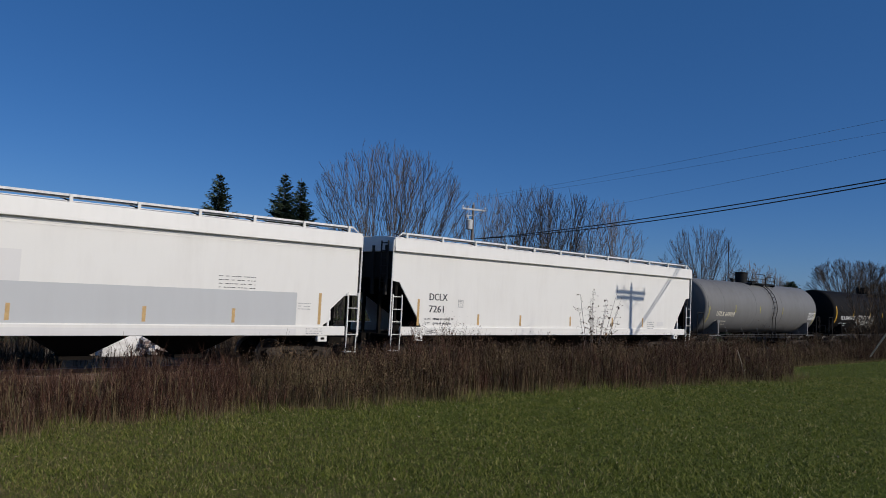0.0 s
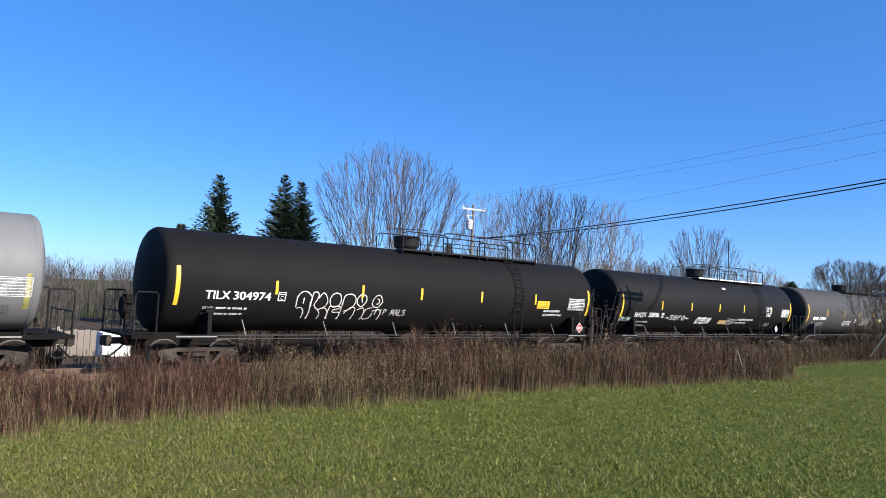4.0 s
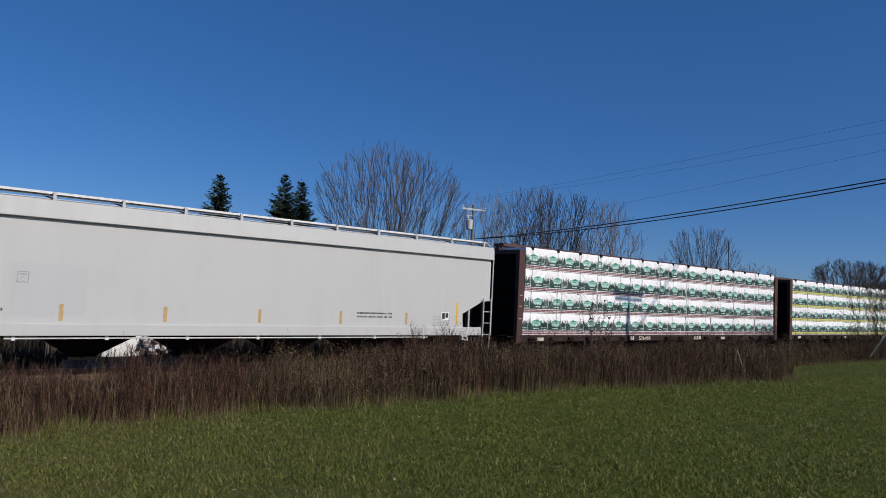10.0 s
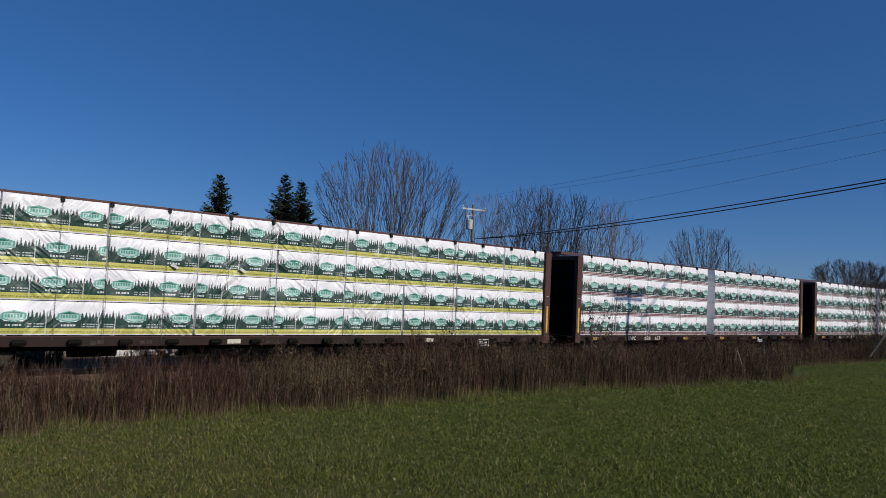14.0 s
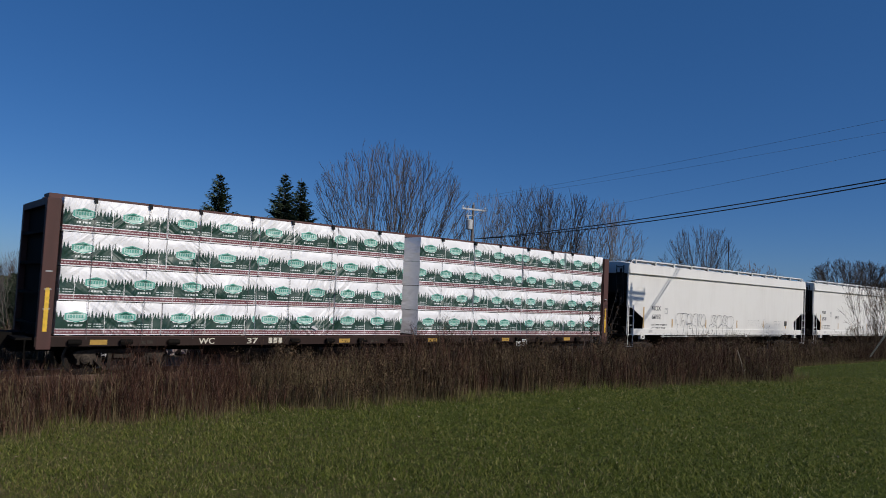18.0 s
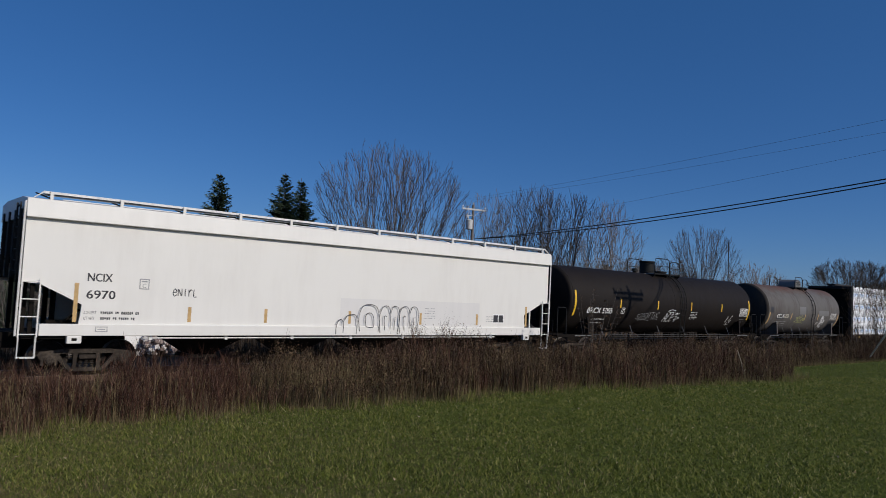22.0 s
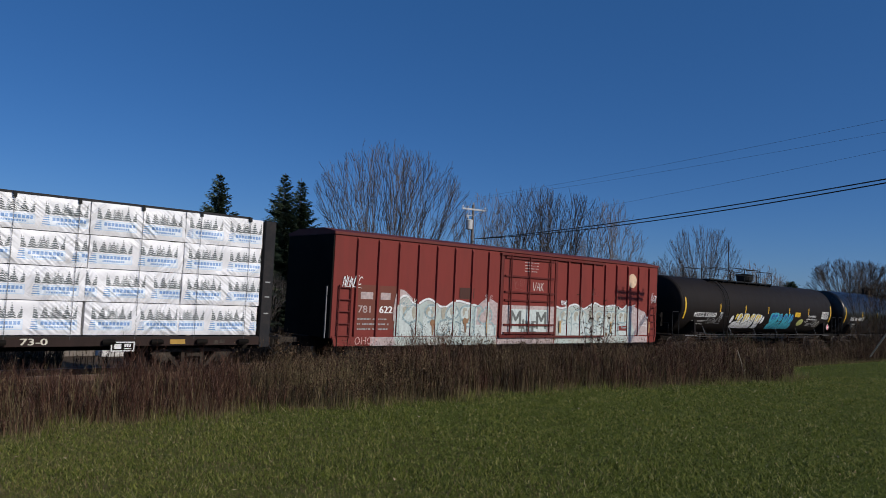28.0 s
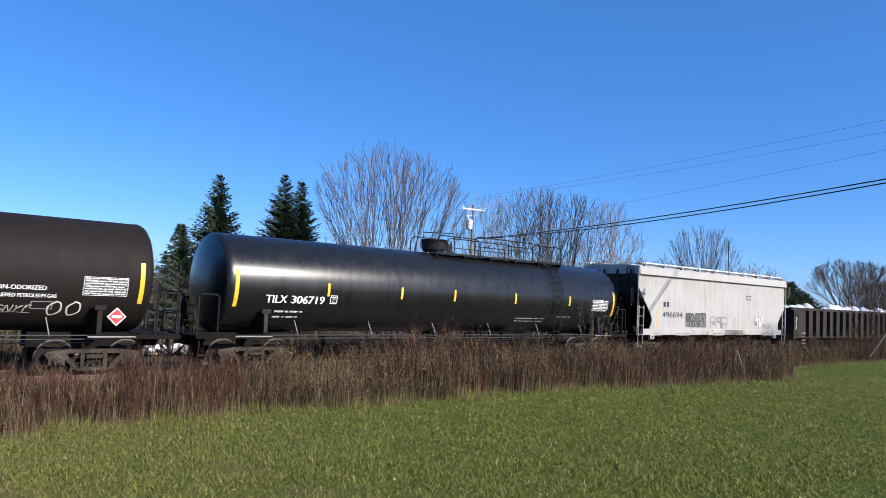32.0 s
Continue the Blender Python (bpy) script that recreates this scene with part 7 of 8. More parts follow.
def ground_material():
    mat = bpy.data.materials.new("lawn_and_soil")
    nt, p = nodes_of(mat)
    M = lambda op, a, b=None: math_node(nt, op, a, b)
    g = add(nt, "ShaderNodeNewGeometry")
    sep = add(nt, "ShaderNodeSeparateXYZ")
    nt.links.new(g.outputs["Position"], sep.inputs[0])
    big = add(nt, "ShaderNodeTexNoise", Scale=0.35, Detail=4.0)
    mid = add(nt, "ShaderNodeTexNoise", Scale=3.5, Detail=5.0, Roughness=0.7)
    fine = add(nt, "ShaderNodeTexNoise", Scale=55.0, Detail=4.0, Roughness=0.8)
    for n in (big, mid, fine):
        nt.links.new(g.outputs["Position"], n.inputs["Vector"])
    r1 = ramp(nt, [(0.32, (0.11, 0.145, 0.014)), (0.52, (0.165, 0.2, 0.023)), (0.72, (0.235, 0.24, 0.042))])
    nt.links.new(M("ADD", M("MULTIPLY", big.outputs["Fac"], 0.5), M("MULTIPLY", mid.outputs["Fac"], 0.5)), r1.inputs["Fac"])
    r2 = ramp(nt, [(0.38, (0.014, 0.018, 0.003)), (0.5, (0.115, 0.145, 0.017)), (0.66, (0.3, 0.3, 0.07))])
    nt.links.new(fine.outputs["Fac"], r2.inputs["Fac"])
    half = add(nt, "ShaderNodeValue")
    half.outputs[0].default_value = 0.6
    lawn = over(nt, r1.outputs["Color"], r2.outputs["Color"], half.outputs[0])
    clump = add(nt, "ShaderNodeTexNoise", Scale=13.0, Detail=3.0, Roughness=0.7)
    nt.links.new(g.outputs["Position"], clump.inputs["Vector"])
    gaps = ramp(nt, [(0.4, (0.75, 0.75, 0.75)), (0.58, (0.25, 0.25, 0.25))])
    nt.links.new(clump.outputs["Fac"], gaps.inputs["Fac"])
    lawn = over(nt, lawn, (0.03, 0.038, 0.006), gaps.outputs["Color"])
    r3 = ramp(nt, [(0.35, (0.05, 0.035, 0.024)), (0.65, (0.12, 0.09, 0.06))])
    nt.links.new(mid.outputs["Fac"], r3.inputs["Fac"])
    wob = M("MULTIPLY", M("SUBTRACT", mid.outputs["Fac"], 0.5), 2.0)
    yy = M("ADD", sep.outputs[1], wob)
    dry = ramp(nt, [(0.0, (0.3, 0.3, 0.3)), (1.0, (0, 0, 0))])
    nt.links.new(M("DIVIDE", M("ADD", sep.outputs[0], M("MULTIPLY", wob, 2.5)), 5.5), dry.inputs["Fac"])
    lawn = over(nt, lawn, (0.34, 0.27, 0.1), dry.outputs["Color"])
    track = M("MULTIPLY", M("GREATER_THAN", yy, 15.6), M("LESS_THAN", yy, 70.0))
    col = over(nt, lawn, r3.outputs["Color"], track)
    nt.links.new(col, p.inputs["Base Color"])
    p.inputs["Roughness"].default_value = 0.95
    p.inputs["Specular IOR Level"].default_value = 0.1
    b = add(nt, "ShaderNodeBump", Strength=0.6, Distance=0.04)
    nt.links.new(fine.outputs["Fac"], b.inputs["Height"])
    nt.links.new(b.outputs[0], p.inputs["Normal"])
    return mat


def axis_steps(lo, hi, step, far):
    mid = np.arange(lo, hi + step / 2, step)
    out = [lo - 2.0 * 1.6 ** k for k in range(1, 15) if 2.0 * 1.6 ** k < far]
    return np.array(sorted(out) + list(mid) + [hi + 2.0 * 1.6 ** k for k in range(1, 15) if 2.0 * 1.6 ** k < far])


def build_ground():
    xs, ys = axis_steps(-15, 70, 0.5, 3000), axis_steps(-8, 40, 0.5, 3000)
    X, Y = np.meshgrid(xs, ys, indexing="ij")
    Z = ground_z(X, Y)
    s = Shape()
    s.v = [tuple(p) for p in np.stack([X, Y, Z], -1).reshape(-1, 3)]
    n = len(ys)
    s.f = [(i * n + j, (i + 1) * n + j, (i + 1) * n + j + 1, i * n + j + 1) for i in range(len(xs) - 1) for j in range(n - 1)]
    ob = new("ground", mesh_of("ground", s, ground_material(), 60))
    tagged(ob, "mown green lawn falling gently to the weedy railway verge", "ground", kind="structure")


BALLAST = dirty("ballast_stone", (0.085, 0.066, 0.05), 0.95, amount=0.7, dirt=(0.045, 0.033, 0.024), scale=6, streak=False, bump=1.0)
RAIL_STEEL = dirty("rail_rusty_steel", (0.12, 0.07, 0.045), 0.6, amount=0.5, dirt=(0.2, 0.13, 0.09), scale=5, streak=False)
RAIL_TOP = plain("rail_worn_top", (0.2, 0.16, 0.13), 0.6, 0.4)
TIE_WOOD = dirty("creosoted_wood", (0.07, 0.055, 0.045), 0.9, amount=0.6, dirt=(0.15, 0.12, 0.1), scale=4, streak=False)


def build_track():
    bed = Shape()
    yz = [(-4.2, -0.6), (-2.2, -0.2), (2.2, -0.2), (4.2, -0.6)]
    for x in (-250, 450):
        bed.put([(x, YC + y, z) for y, z in yz], [])
    bed.f += [(0, 1, 5, 4), (1, 2, 6, 5), (2, 3, 7, 6), (0, 3, 2, 1), (4, 5, 6, 7), (3, 0, 4, 7)]
    ob = new("track_bed", mesh_of("track_bed", bed, BALLAST))
    tagged(ob, "grey-brown crushed stone track bed", "track bed", kind="structure")
    track = thing("railway_track", "single railway track with rusty rails on wooden sleepers", "railway track", kind="structure")
    for q in (-0.755, 0.755):
        y = YC + q
        s = Shape()
        prof = [(-0.07, -0.17), (0.07, -0.17), (0.07, -0.155), (0.012, -0.13), (0.012, -0.045), (0.036, -0.035), (0.036, -0.004), (-0.036, -0.004), (-0.036, -0.035), (-0.012, -0.045), (-0.012, -0.13), (-0.07, -0.155)]
        m = len(prof)
        for x in (-250, 450):
            s.put([(x, y + a, z) for a, z in prof], [])
        s.f += [tuple(reversed(range(m))), tuple(range(m, 2 * m))] + [(i, (i + 1) % m, (i + 1) % m + m, i + m) for i in range(m)]
        part("rail", s, RAIL_STEEL, track)
        part("rail_head", Shape().box(-250, 450, y - 0.034, y + 0.034, -0.006, 0.0), RAIL_TOP, track, "worn bright rail top")
    rng = random.Random(2)
    sleeper = mesh_of("sleeper", Shape().box(-0.11, 0.11, -1.3, 1.3, -0.1, 0.0), TIE_WOOD)
    for i in range(280):
        ob = part("sleeper", sleeper, None, track)
        ob.location = (-30 + i * 0.53 + rng.uniform(-0.02, 0.02), YC + rng.uniform(-0.03, 0.03), -0.165)
        ob.rotation_euler.z = rng.uniform(-0.01, 0.01)
    # loose stones on the shoulder
    r = np.random.RandomState(5)
    n = 5200
    x, y = r.uniform(-3, 34, n), YC - r.uniform(0.0, 4.6, n)
    z = np.interp(YC - y, [0, 2.2, 4.2, 5], [-0.2, -0.2, -0.58, -0.6])
    size = r.uniform(0.018, 0.05, n)
    base = np.array([(1, 0, 0), (-0.5, 0.85, 0), (-0.5, -0.85, 0), (0.1, 0.1, 0.8)])
    v = base[None] * size[:, None, None] * r.uniform(0.7, 1.3, (n, 4, 3)) + np.stack([x, y, z], 1)[:, None]
    f = np.array([(0, 1, 3), (1, 2, 3), (2, 0, 3)])[None] + 4 * np.arange(n)[:, None, None]
    stones = tri_object("ballast_stones", v.reshape(-1, 3), f.reshape(-1, 3), island("ballast_pieces", [(0, (0.05, 0.038, 0.03)), (0.5, (0.1, 0.078, 0.06)), (1, (0.2, 0.17, 0.14))]))
    tagged(stones, "loose grey-brown crushed stones beside the rails", "ballast", kind="stuff")


def tri_object(name, v, f, material):
    me = bpy.data.meshes.new(name)
    me.vertices.add(len(v))
    me.vertices.foreach_set("co", np.ascontiguousarray(v, np.float32).ravel())
    me.loops.add(f.size)
    me.loops.foreach_set("vertex_index", np.ascontiguousarray(f, np.int32).ravel())
    me.polygons.add(len(f))
    me.polygons.foreach_set("loop_start", np.arange(0, f.size, f.shape[1], dtype=np.int32))
    me.update(calc_edges=True)
    me.materials.append(material)
    return new(name, me)


# ---------------------------------------------------------------- grass and weeds
def blades(name, label, category, x, y, height, width, lean, material, seed, up=0.0):
    """Single-triangle blades standing on the ground."""
    r = np.random.RandomState(seed)
    n = len(x)
    z = ground_z(x, y) - 0.01 + up
    t = r.uniform(0, 2 * np.pi, n)
    dx, dy = np.cos(t) * width / 2, np.sin(t) * width / 2
    a = r.uniform(0, 2 * np.pi, n)
    k = height * lean * r.uniform(0.2, 1.0, n)
    v = np.empty((n, 3, 3))
    v[:, 0] = np.stack([x - dx, y - dy, z], 1)
    v[:, 1] = np.stack([x + dx, y + dy, z], 1)
    v[:, 2] = np.stack([x + np.cos(a) * k, y + np.sin(a) * k, z + height], 1)
    ob = tri_object(name, v.reshape(-1, 3), np.arange(3 * n).reshape(-1, 3), material)
    return tagged(ob, label, category, kind="stuff")


LAWN_BLADE = island("lawn_blade", [(0.0, (0.0415, 0.0569, 0.0082)), (0.3, (0.1186, 0.1482, 0.0179)), (0.65, (0.2015, 0.2252, 0.0359)), (0.9, (0.3142, 0.3105, 0.0816)), (1.0, (0.4741, 0.4267, 0.2123))], 0.6, 0.3, 0.25)
STRAW = island("dry_grass", [(0.0, (0.0942, 0.0758, 0.0344)), (0.5, (0.2056, 0.1515, 0.0765)), (0.85, (0.3084, 0.2356, 0.1300)), (1.0, (0.0857, 0.1094, 0.0306))], 0.8, 0.25)
RED_TWIG = island("red_twig", [(0.0, (0.0156, 0.0069, 0.0047)), (0.45, (0.0582, 0.0254, 0.0155)), (0.8, (0.1126, 0.0556, 0.0348)), (0.95, (0.1786, 0.1103, 0.0759)), (1.0, (0.2563, 0.1920, 0.1354))], 0.8)
BROWN_WEED = island("brown_weed", [(0.0, (0.0087, 0.0056, 0.0031)), (0.45, (0.0390, 0.0243, 0.0132)), (0.75, (0.0913, 0.0580, 0.0336)), (0.92, (0.1887, 0.1304, 0.0788)), (1.0, (0.2893, 0.2194, 0.1373))], 0.85)
PALE_HEAD = island("pale_seed_head", [(0.0, (0.0350, 0.0203, 0.0109)), (0.6, (0.0944, 0.0557, 0.0299)), (1.0, (0.2377, 0.1583, 0.0925))], 0.9, 0.2)
PALE_BARK = island("pale_grey_bark", [(0.0, (0.0840, 0.0731, 0.0652)), (1.0, (0.1800, 0.1609, 0.1482))], 0.9)
PALE_STALK = island("pale_dead_stalk", [(0.0, (0.34, 0.28, 0.2)), (1.0, (0.46, 0.39, 0.29))], 0.85)
BARK = island("grey_bark", [(0.0, (0.0480, 0.0408, 0.0355)), (0.6, (0.0880, 0.0770, 0.0681)), (1.0, (0.1440, 0.1270, 0.1147))], 0.9)
TWIG = island("grey_twig", [(0.0, (0.0312, 0.0274, 0.0238)), (0.6, (0.0780, 0.0688, 0.0609)), (1.0, (0.1716, 0.1517, 0.1365))], 0.9)
PALE_TWIG = island("pale_grey_twig", [(0.0, (0.0992, 0.0840, 0.0725)), (0.6, (0.1860, 0.1620, 0.1421)), (1.0, (0.2790, 0.2520, 0.2262))], 0.9)
NEEDLE = island("spruce_needle", [(0.0, (0.04, 0.06, 0.034)), (0.6, (0.085, 0.115, 0.066)), (1.0, (0.15, 0.185, 0.11))], 0.75, 0.15)


def weeds(name, label, x, y, height, material, head, seed, twigs=5, width=0.012, head_size=0.05):
    """Dry stems with side twigs; the tops carry small tufts."""
    r = np.random.RandomState(seed)
    n = len(x)
    z = ground_z(x, y) - 0.02
    base = np.stack([x, y, z], 1)
    a = r.uniform(0, 2 * np.pi, n)
    lean = r.uniform(0.0, 0.2, n) * height
    top = base + np.stack([np.cos(a) * lean, np.sin(a) * lean, height], 1)
    mid = (base + top) / 2 + np.stack([np.cos(a) * lean * -0.12, np.sin(a) * lean * -0.12, 0 * a], 1)
    t = r.uniform(0, np.pi, n)
    w = np.stack([np.cos(t), np.sin(t), 0 * t], 1) * width / 2
    verts = [np.stack([base - w, base + w, mid - w * 0.8, mid + w * 0.8, top], 1).reshape(-1, 3)]
    k = 5 * np.arange(n)[:, None]
    faces = [np.concatenate([k + np.array([[0, 1, 3]]), k + np.array([[0, 3, 2]]), k + np.array([[2, 3, 4]])])]
    count = 5 * n
    for i in range(twigs):
        s = r.uniform(0.35, 0.95, n)[:, None]
        p = base + (top - base) * s
        b = r.uniform(0, 2 * np.pi, n)
        ln = height * r.uniform(0.1, 0.32, n)
        q = p + np.stack([np.cos(b) * ln * 0.42, np.sin(b) * ln * 0.42, ln * 0.9], 1)
        ww = w * 0.7
        verts.append(np.stack([p - ww, p + ww, q], 1).reshape(-1, 3))
        faces.append(count + np.arange(3 * n).reshape(-1, 3))
        count += 3 * n
    ob = tri_object(name, np.concatenate(verts), np.concatenate(faces), material)
    tagged(ob, label, "weeds", kind="stuff")
    if head is not None:
        m = 7
        p = (top[:, None] + r.normal(0, 1, (n, m, 3)) * np.array([0.05, 0.05, 0.08]) - np.array([0, 0, 0.05])).reshape(-1, 3)
        d = r.normal(0, 1, (n * m, 3, 3)) * head_size * 0.5
        v = (p[:, None] + d).reshape(-1, 3)
        hd = tri_object(name + "_heads", v, np.arange(len(v)).reshape(-1, 3), head)
        tagged(hd, "dry tufted seed heads of the weeds", "weeds", kind="stuff")


def weed_height(x, y):
    """Tall in the middle of the verge, low where the rails can be seen."""
    h = np.interp(x, [-6, 2, 6, 9, 11.5, 14, 18, 21, 23, 26, 32, 60], [0.75, 0.78, 0.8, 0.95, 1.1, 0.98, 0.84, 0.86, 1.05, 1.2, 1.3, 1.3])
    shore = smooth_step((y - brush_edge(x)) / 1.2)
    fall = 1 - 0.4 * smooth_step((y - 15.0) / 3.0) * (np.asarray(x) < 9) - 0.15 * smooth_step((y - 15.5) / 2.5)
    return h * (0.45 + 0.55 * shore) * fall


def patch(x, y, s, k):
    return np.array([noise.noise((a * s, b * s, k)) for a, b in zip(x, y)])


def build_plants():
    r = np.random.RandomState(12)
    # lawn: dense near the viewer, thinner further off
    n = 1400000
    d = 3.0 * (26.0 / 3.0) ** r.uniform(0, 1, n) ** 0.62
    t = np.radians(r.uniform(-4, 86, n))
    x, y = d * np.sin(t), d * np.cos(t)
    tuft = np.zeros(n)
    for k in range(9):
        a, f = k * 2.4 + 0.3, 2.2 * 1.31 ** k
        tuft += np.sin((x * np.cos(a) + y * np.sin(a)) * f + 1.7 * np.sin((x * np.sin(a) - y * np.cos(a)) * f * 0.43 + k)) * 0.45
    clump = np.zeros(n)
    for k in range(5):
        a, f = k * 1.9 + 0.7, 60.0 * 1.22 ** k
        clump += np.sin((x * np.cos(a) + y * np.sin(a)) * f + 2.1 * np.sin((x * np.sin(a) - y * np.cos(a)) * f * 0.37 + k)) * 0.55
    ok = (y < brush_edge(x) + 0.4) & (y > 0.8) & (r.uniform(-7.0, 0.2, n) < tuft) & (r.uniform(-1.25, 1.0, n) < clump)
    x, y, d, tuft, clump = x[ok], y[ok], d[ok], tuft[ok], clump[ok]
    h = r.uniform(0.01, 0.032, len(x)) * (1 + 0.25 * np.clip(tuft, -1.5, 1.5)) * (1 + 0.55 * np.clip(clump, -1, 1.5))
    blades("lawn_grass", "short mown green grass with a few dry blades", "grass", x, y, h, np.clip(0.005 + 0.0012 * d, 0.007, 0.03), 1.6, LAWN_BLADE, 3)
    n = 150000
    d, t = 0.5 + 17.5 * r.uniform(0, 1, n) ** 0.6, r.uniform(0, 2 * np.pi, n)
    x, y = d * np.sin(t), d * np.cos(t)
    ok = y < brush_edge(x) - 0.2
    x, y, d = x[ok], y[ok], d[ok]
    blades("lawn_grass_around", "short mown green grass round the viewpoint", "grass", x, y, r.uniform(0.02, 0.055, len(x)), 0.014, 1.0, LAWN_BLADE, 26)
    n = 60000
    x, y = r.uniform(0, 8, n), r.uniform(4, 11.3, n)
    ok = r.uniform(0, 1, n) < np.clip(1.1 - x / 7.0, 0, 1)
    blades("dry_lawn_grass", "yellowed dry grass in the lawn", "grass", x[ok], y[ok], r.uniform(0.02, 0.06, ok.sum()), 0.008, 1.0, STRAW, 16)
    n = 30000
    x = r.uniform(18, 60, n)
    y = r.uniform(3, 15.5, n)
    ok = y < brush_edge(x) + 0.5
    blades("far_lawn_grass", "short mown green grass further along", "grass", x[ok], y[ok], r.uniform(0.03, 0.06, ok.sum()), 0.025, 0.9, LAWN_BLADE, 4)
    # fringe of dry and green grass at the edge of the weeds
    n = 44000
    x = r.uniform(-4, 52, n)
    ok = (x < 10) | (r.uniform(0, 1, n) < 0.7)
    x = x[ok]
    n = len(x)
    y = brush_edge(x) + r.normal(0.15, 0.35, n)
    blades("verge_grass", "long dry grass along the edge of the weeds", "grass", x, y, 0.05 + 0.34 * r.uniform(0, 1, n) ** 2.6, 0.007, 0.5, STRAW, 5)
    n = 26000
    x = r.uniform(-2, 52, n)
    x = x[patch(x, 0 * x, 1.3, 9.0) > 0.02]
    n = len(x)
    y = brush_edge(x) + r.normal(0.05, 0.2, n)
    blades("verge_green", "tufts of long green grass at the verge", "grass", x, y, 0.05 + 0.2 * r.uniform(0, 1, n) ** 2, 0.01, 1.2, LAWN_BLADE, 6)
    # fallen leaves on the lawn
    n = 900
    x, y = r.uniform(0, 24, n), r.uniform(1.5, 11, n)
    z = ground_z(x, y) + 0.035
    v = np.stack([x, y, z], 1)[:, None] + r.normal(0, 0.014, (n, 3, 3)) * np.array([1, 1, 0.5])
    ob = tri_object("fallen_leaves", v.reshape(-1, 3), np.arange(3 * n).reshape(-1, 3), island("dry_leaf", [(0, (0.2, 0.13, 0.06)), (1, (0.5, 0.42, 0.28))], 0.7))
    tagged(ob, "scattered dry pale leaves on the lawn", "leaves", kind="stuff")
    # the weeds between lawn and track
    n = 72000
    x = np.concatenate([r.uniform(-3, 24, 54000), r.uniform(22, 62, 18000)])
    lo = brush_edge(x)
    y = lo + (17.9 - lo) * r.uniform(0, 1, n) ** 1.15
    keep = r.uniform(-0.75, 0.35, n) < patch(x, y, 1.5, 21.0) + 0.5 * patch(x, y, 3.7, 22.0)
    x, y = x[keep], y[keep]
    n = len(x)
    p = patch(x, y, 0.33, 1.0) + 0.75 * np.exp(-((x - 2.8) / 2.6) ** 2) + 0.1 * np.exp(-((x - 11.5) / 2.2) ** 2) - 0.15 * (x > 6) + r.normal(0, 0.22, n)
    h = weed_height(x, y) * r.uniform(0.6, 1.08, n) * (1 + 0.5 * patch(x, y, 0.8, 7.0) + 0.65 * patch(x, y, 2.0, 4.0))
    red = p > 0.12
    weeds("red_weeds", "reddish leafless shrubby stems beside the railway", x[red], y[red], h[red], RED_TWIG, None, 8, 9, 0.0095)
    brown = (~red) & (p > -0.35)
    weeds("brown_weeds", "dead brown goldenrod stems with pale tufts", x[brown], y[brown], h[brown], BROWN_WEED, PALE_HEAD, 9, 7, 0.0095, head_size=0.026)
    pale = (~red) & (~brown)
    weeds("tan_weeds", "dry tan weeds and grasses", x[pale], y[pale], h[pale] * 0.9, STRAW, PALE_HEAD, 10, 5, 0.009, head_size=0.026)
    n = 5200
    x = r.uniform(-2, 26, n)
    y = brush_edge(x) + 0.2 + 2.2 * r.uniform(0, 1, n) ** 1.5
    weeds("pale_stems", "pale dry stalks among the weeds", x, y, weed_height(x, y) * r.uniform(0.5, 1.15, n), STRAW, None, 15, 2, 0.009)
    # low growth between the weeds and the rails
    n = 5000
    x, y = r.uniform(-4, 40, n), r.uniform(17.2, 18.9, n)
    weeds("trackside_weeds", "sparse low dead weeds on the track shoulder", x, y, r.uniform(0.1, 0.4, n), BROWN_WEED, PALE_HEAD, 11, 3)
    # brush behind the track
    n = 16000
    x = np.concatenate([r.uniform(-6, 30, 11000), r.uniform(30, 90, 5000)])
    y = 25.6 + 3.2 * r.uniform(0, 1, n)
    ok = (np.abs(x / y - 0.31) > 0.08) | (r.uniform(0, 1, n) < 0.08)
    x, y = x[ok], y[ok]
    n = len(x)
    weeds("dark_brush", "dense dark leafless brush close behind the track", x, y, r.uniform(0.3, 0.75, n) * (1 + 0.4 * patch(x, y, 0.3, 5.0)), BROWN_WEED, None, 18, 8, 0.02)
    n = 12000
    x = r.uniform(-8, 110, n)
    y = r.uniform(28.5, 35, n)
    ok = np.abs(x / y - 0.31) > 0.08
    x, y = x[ok], y[ok]
    n = len(x)
    weeds("far_brush", "leafless grey-brown brush behind the railway", x, y, r.uniform(0.6, 1.6, n) * (1 + 0.4 * patch(x, y, 0.2, 3.0)), BROWN_WEED, None, 13, 7, 0.022)
    n = 9000
    x, y = r.uniform(-10, 160, n), r.uniform(62, 85, n)
    weeds("distant_brush", "distant grey leafless thicket", x, y, r.uniform(1.5, 5.0, n), TWIG, None, 14, 9, 0.06)


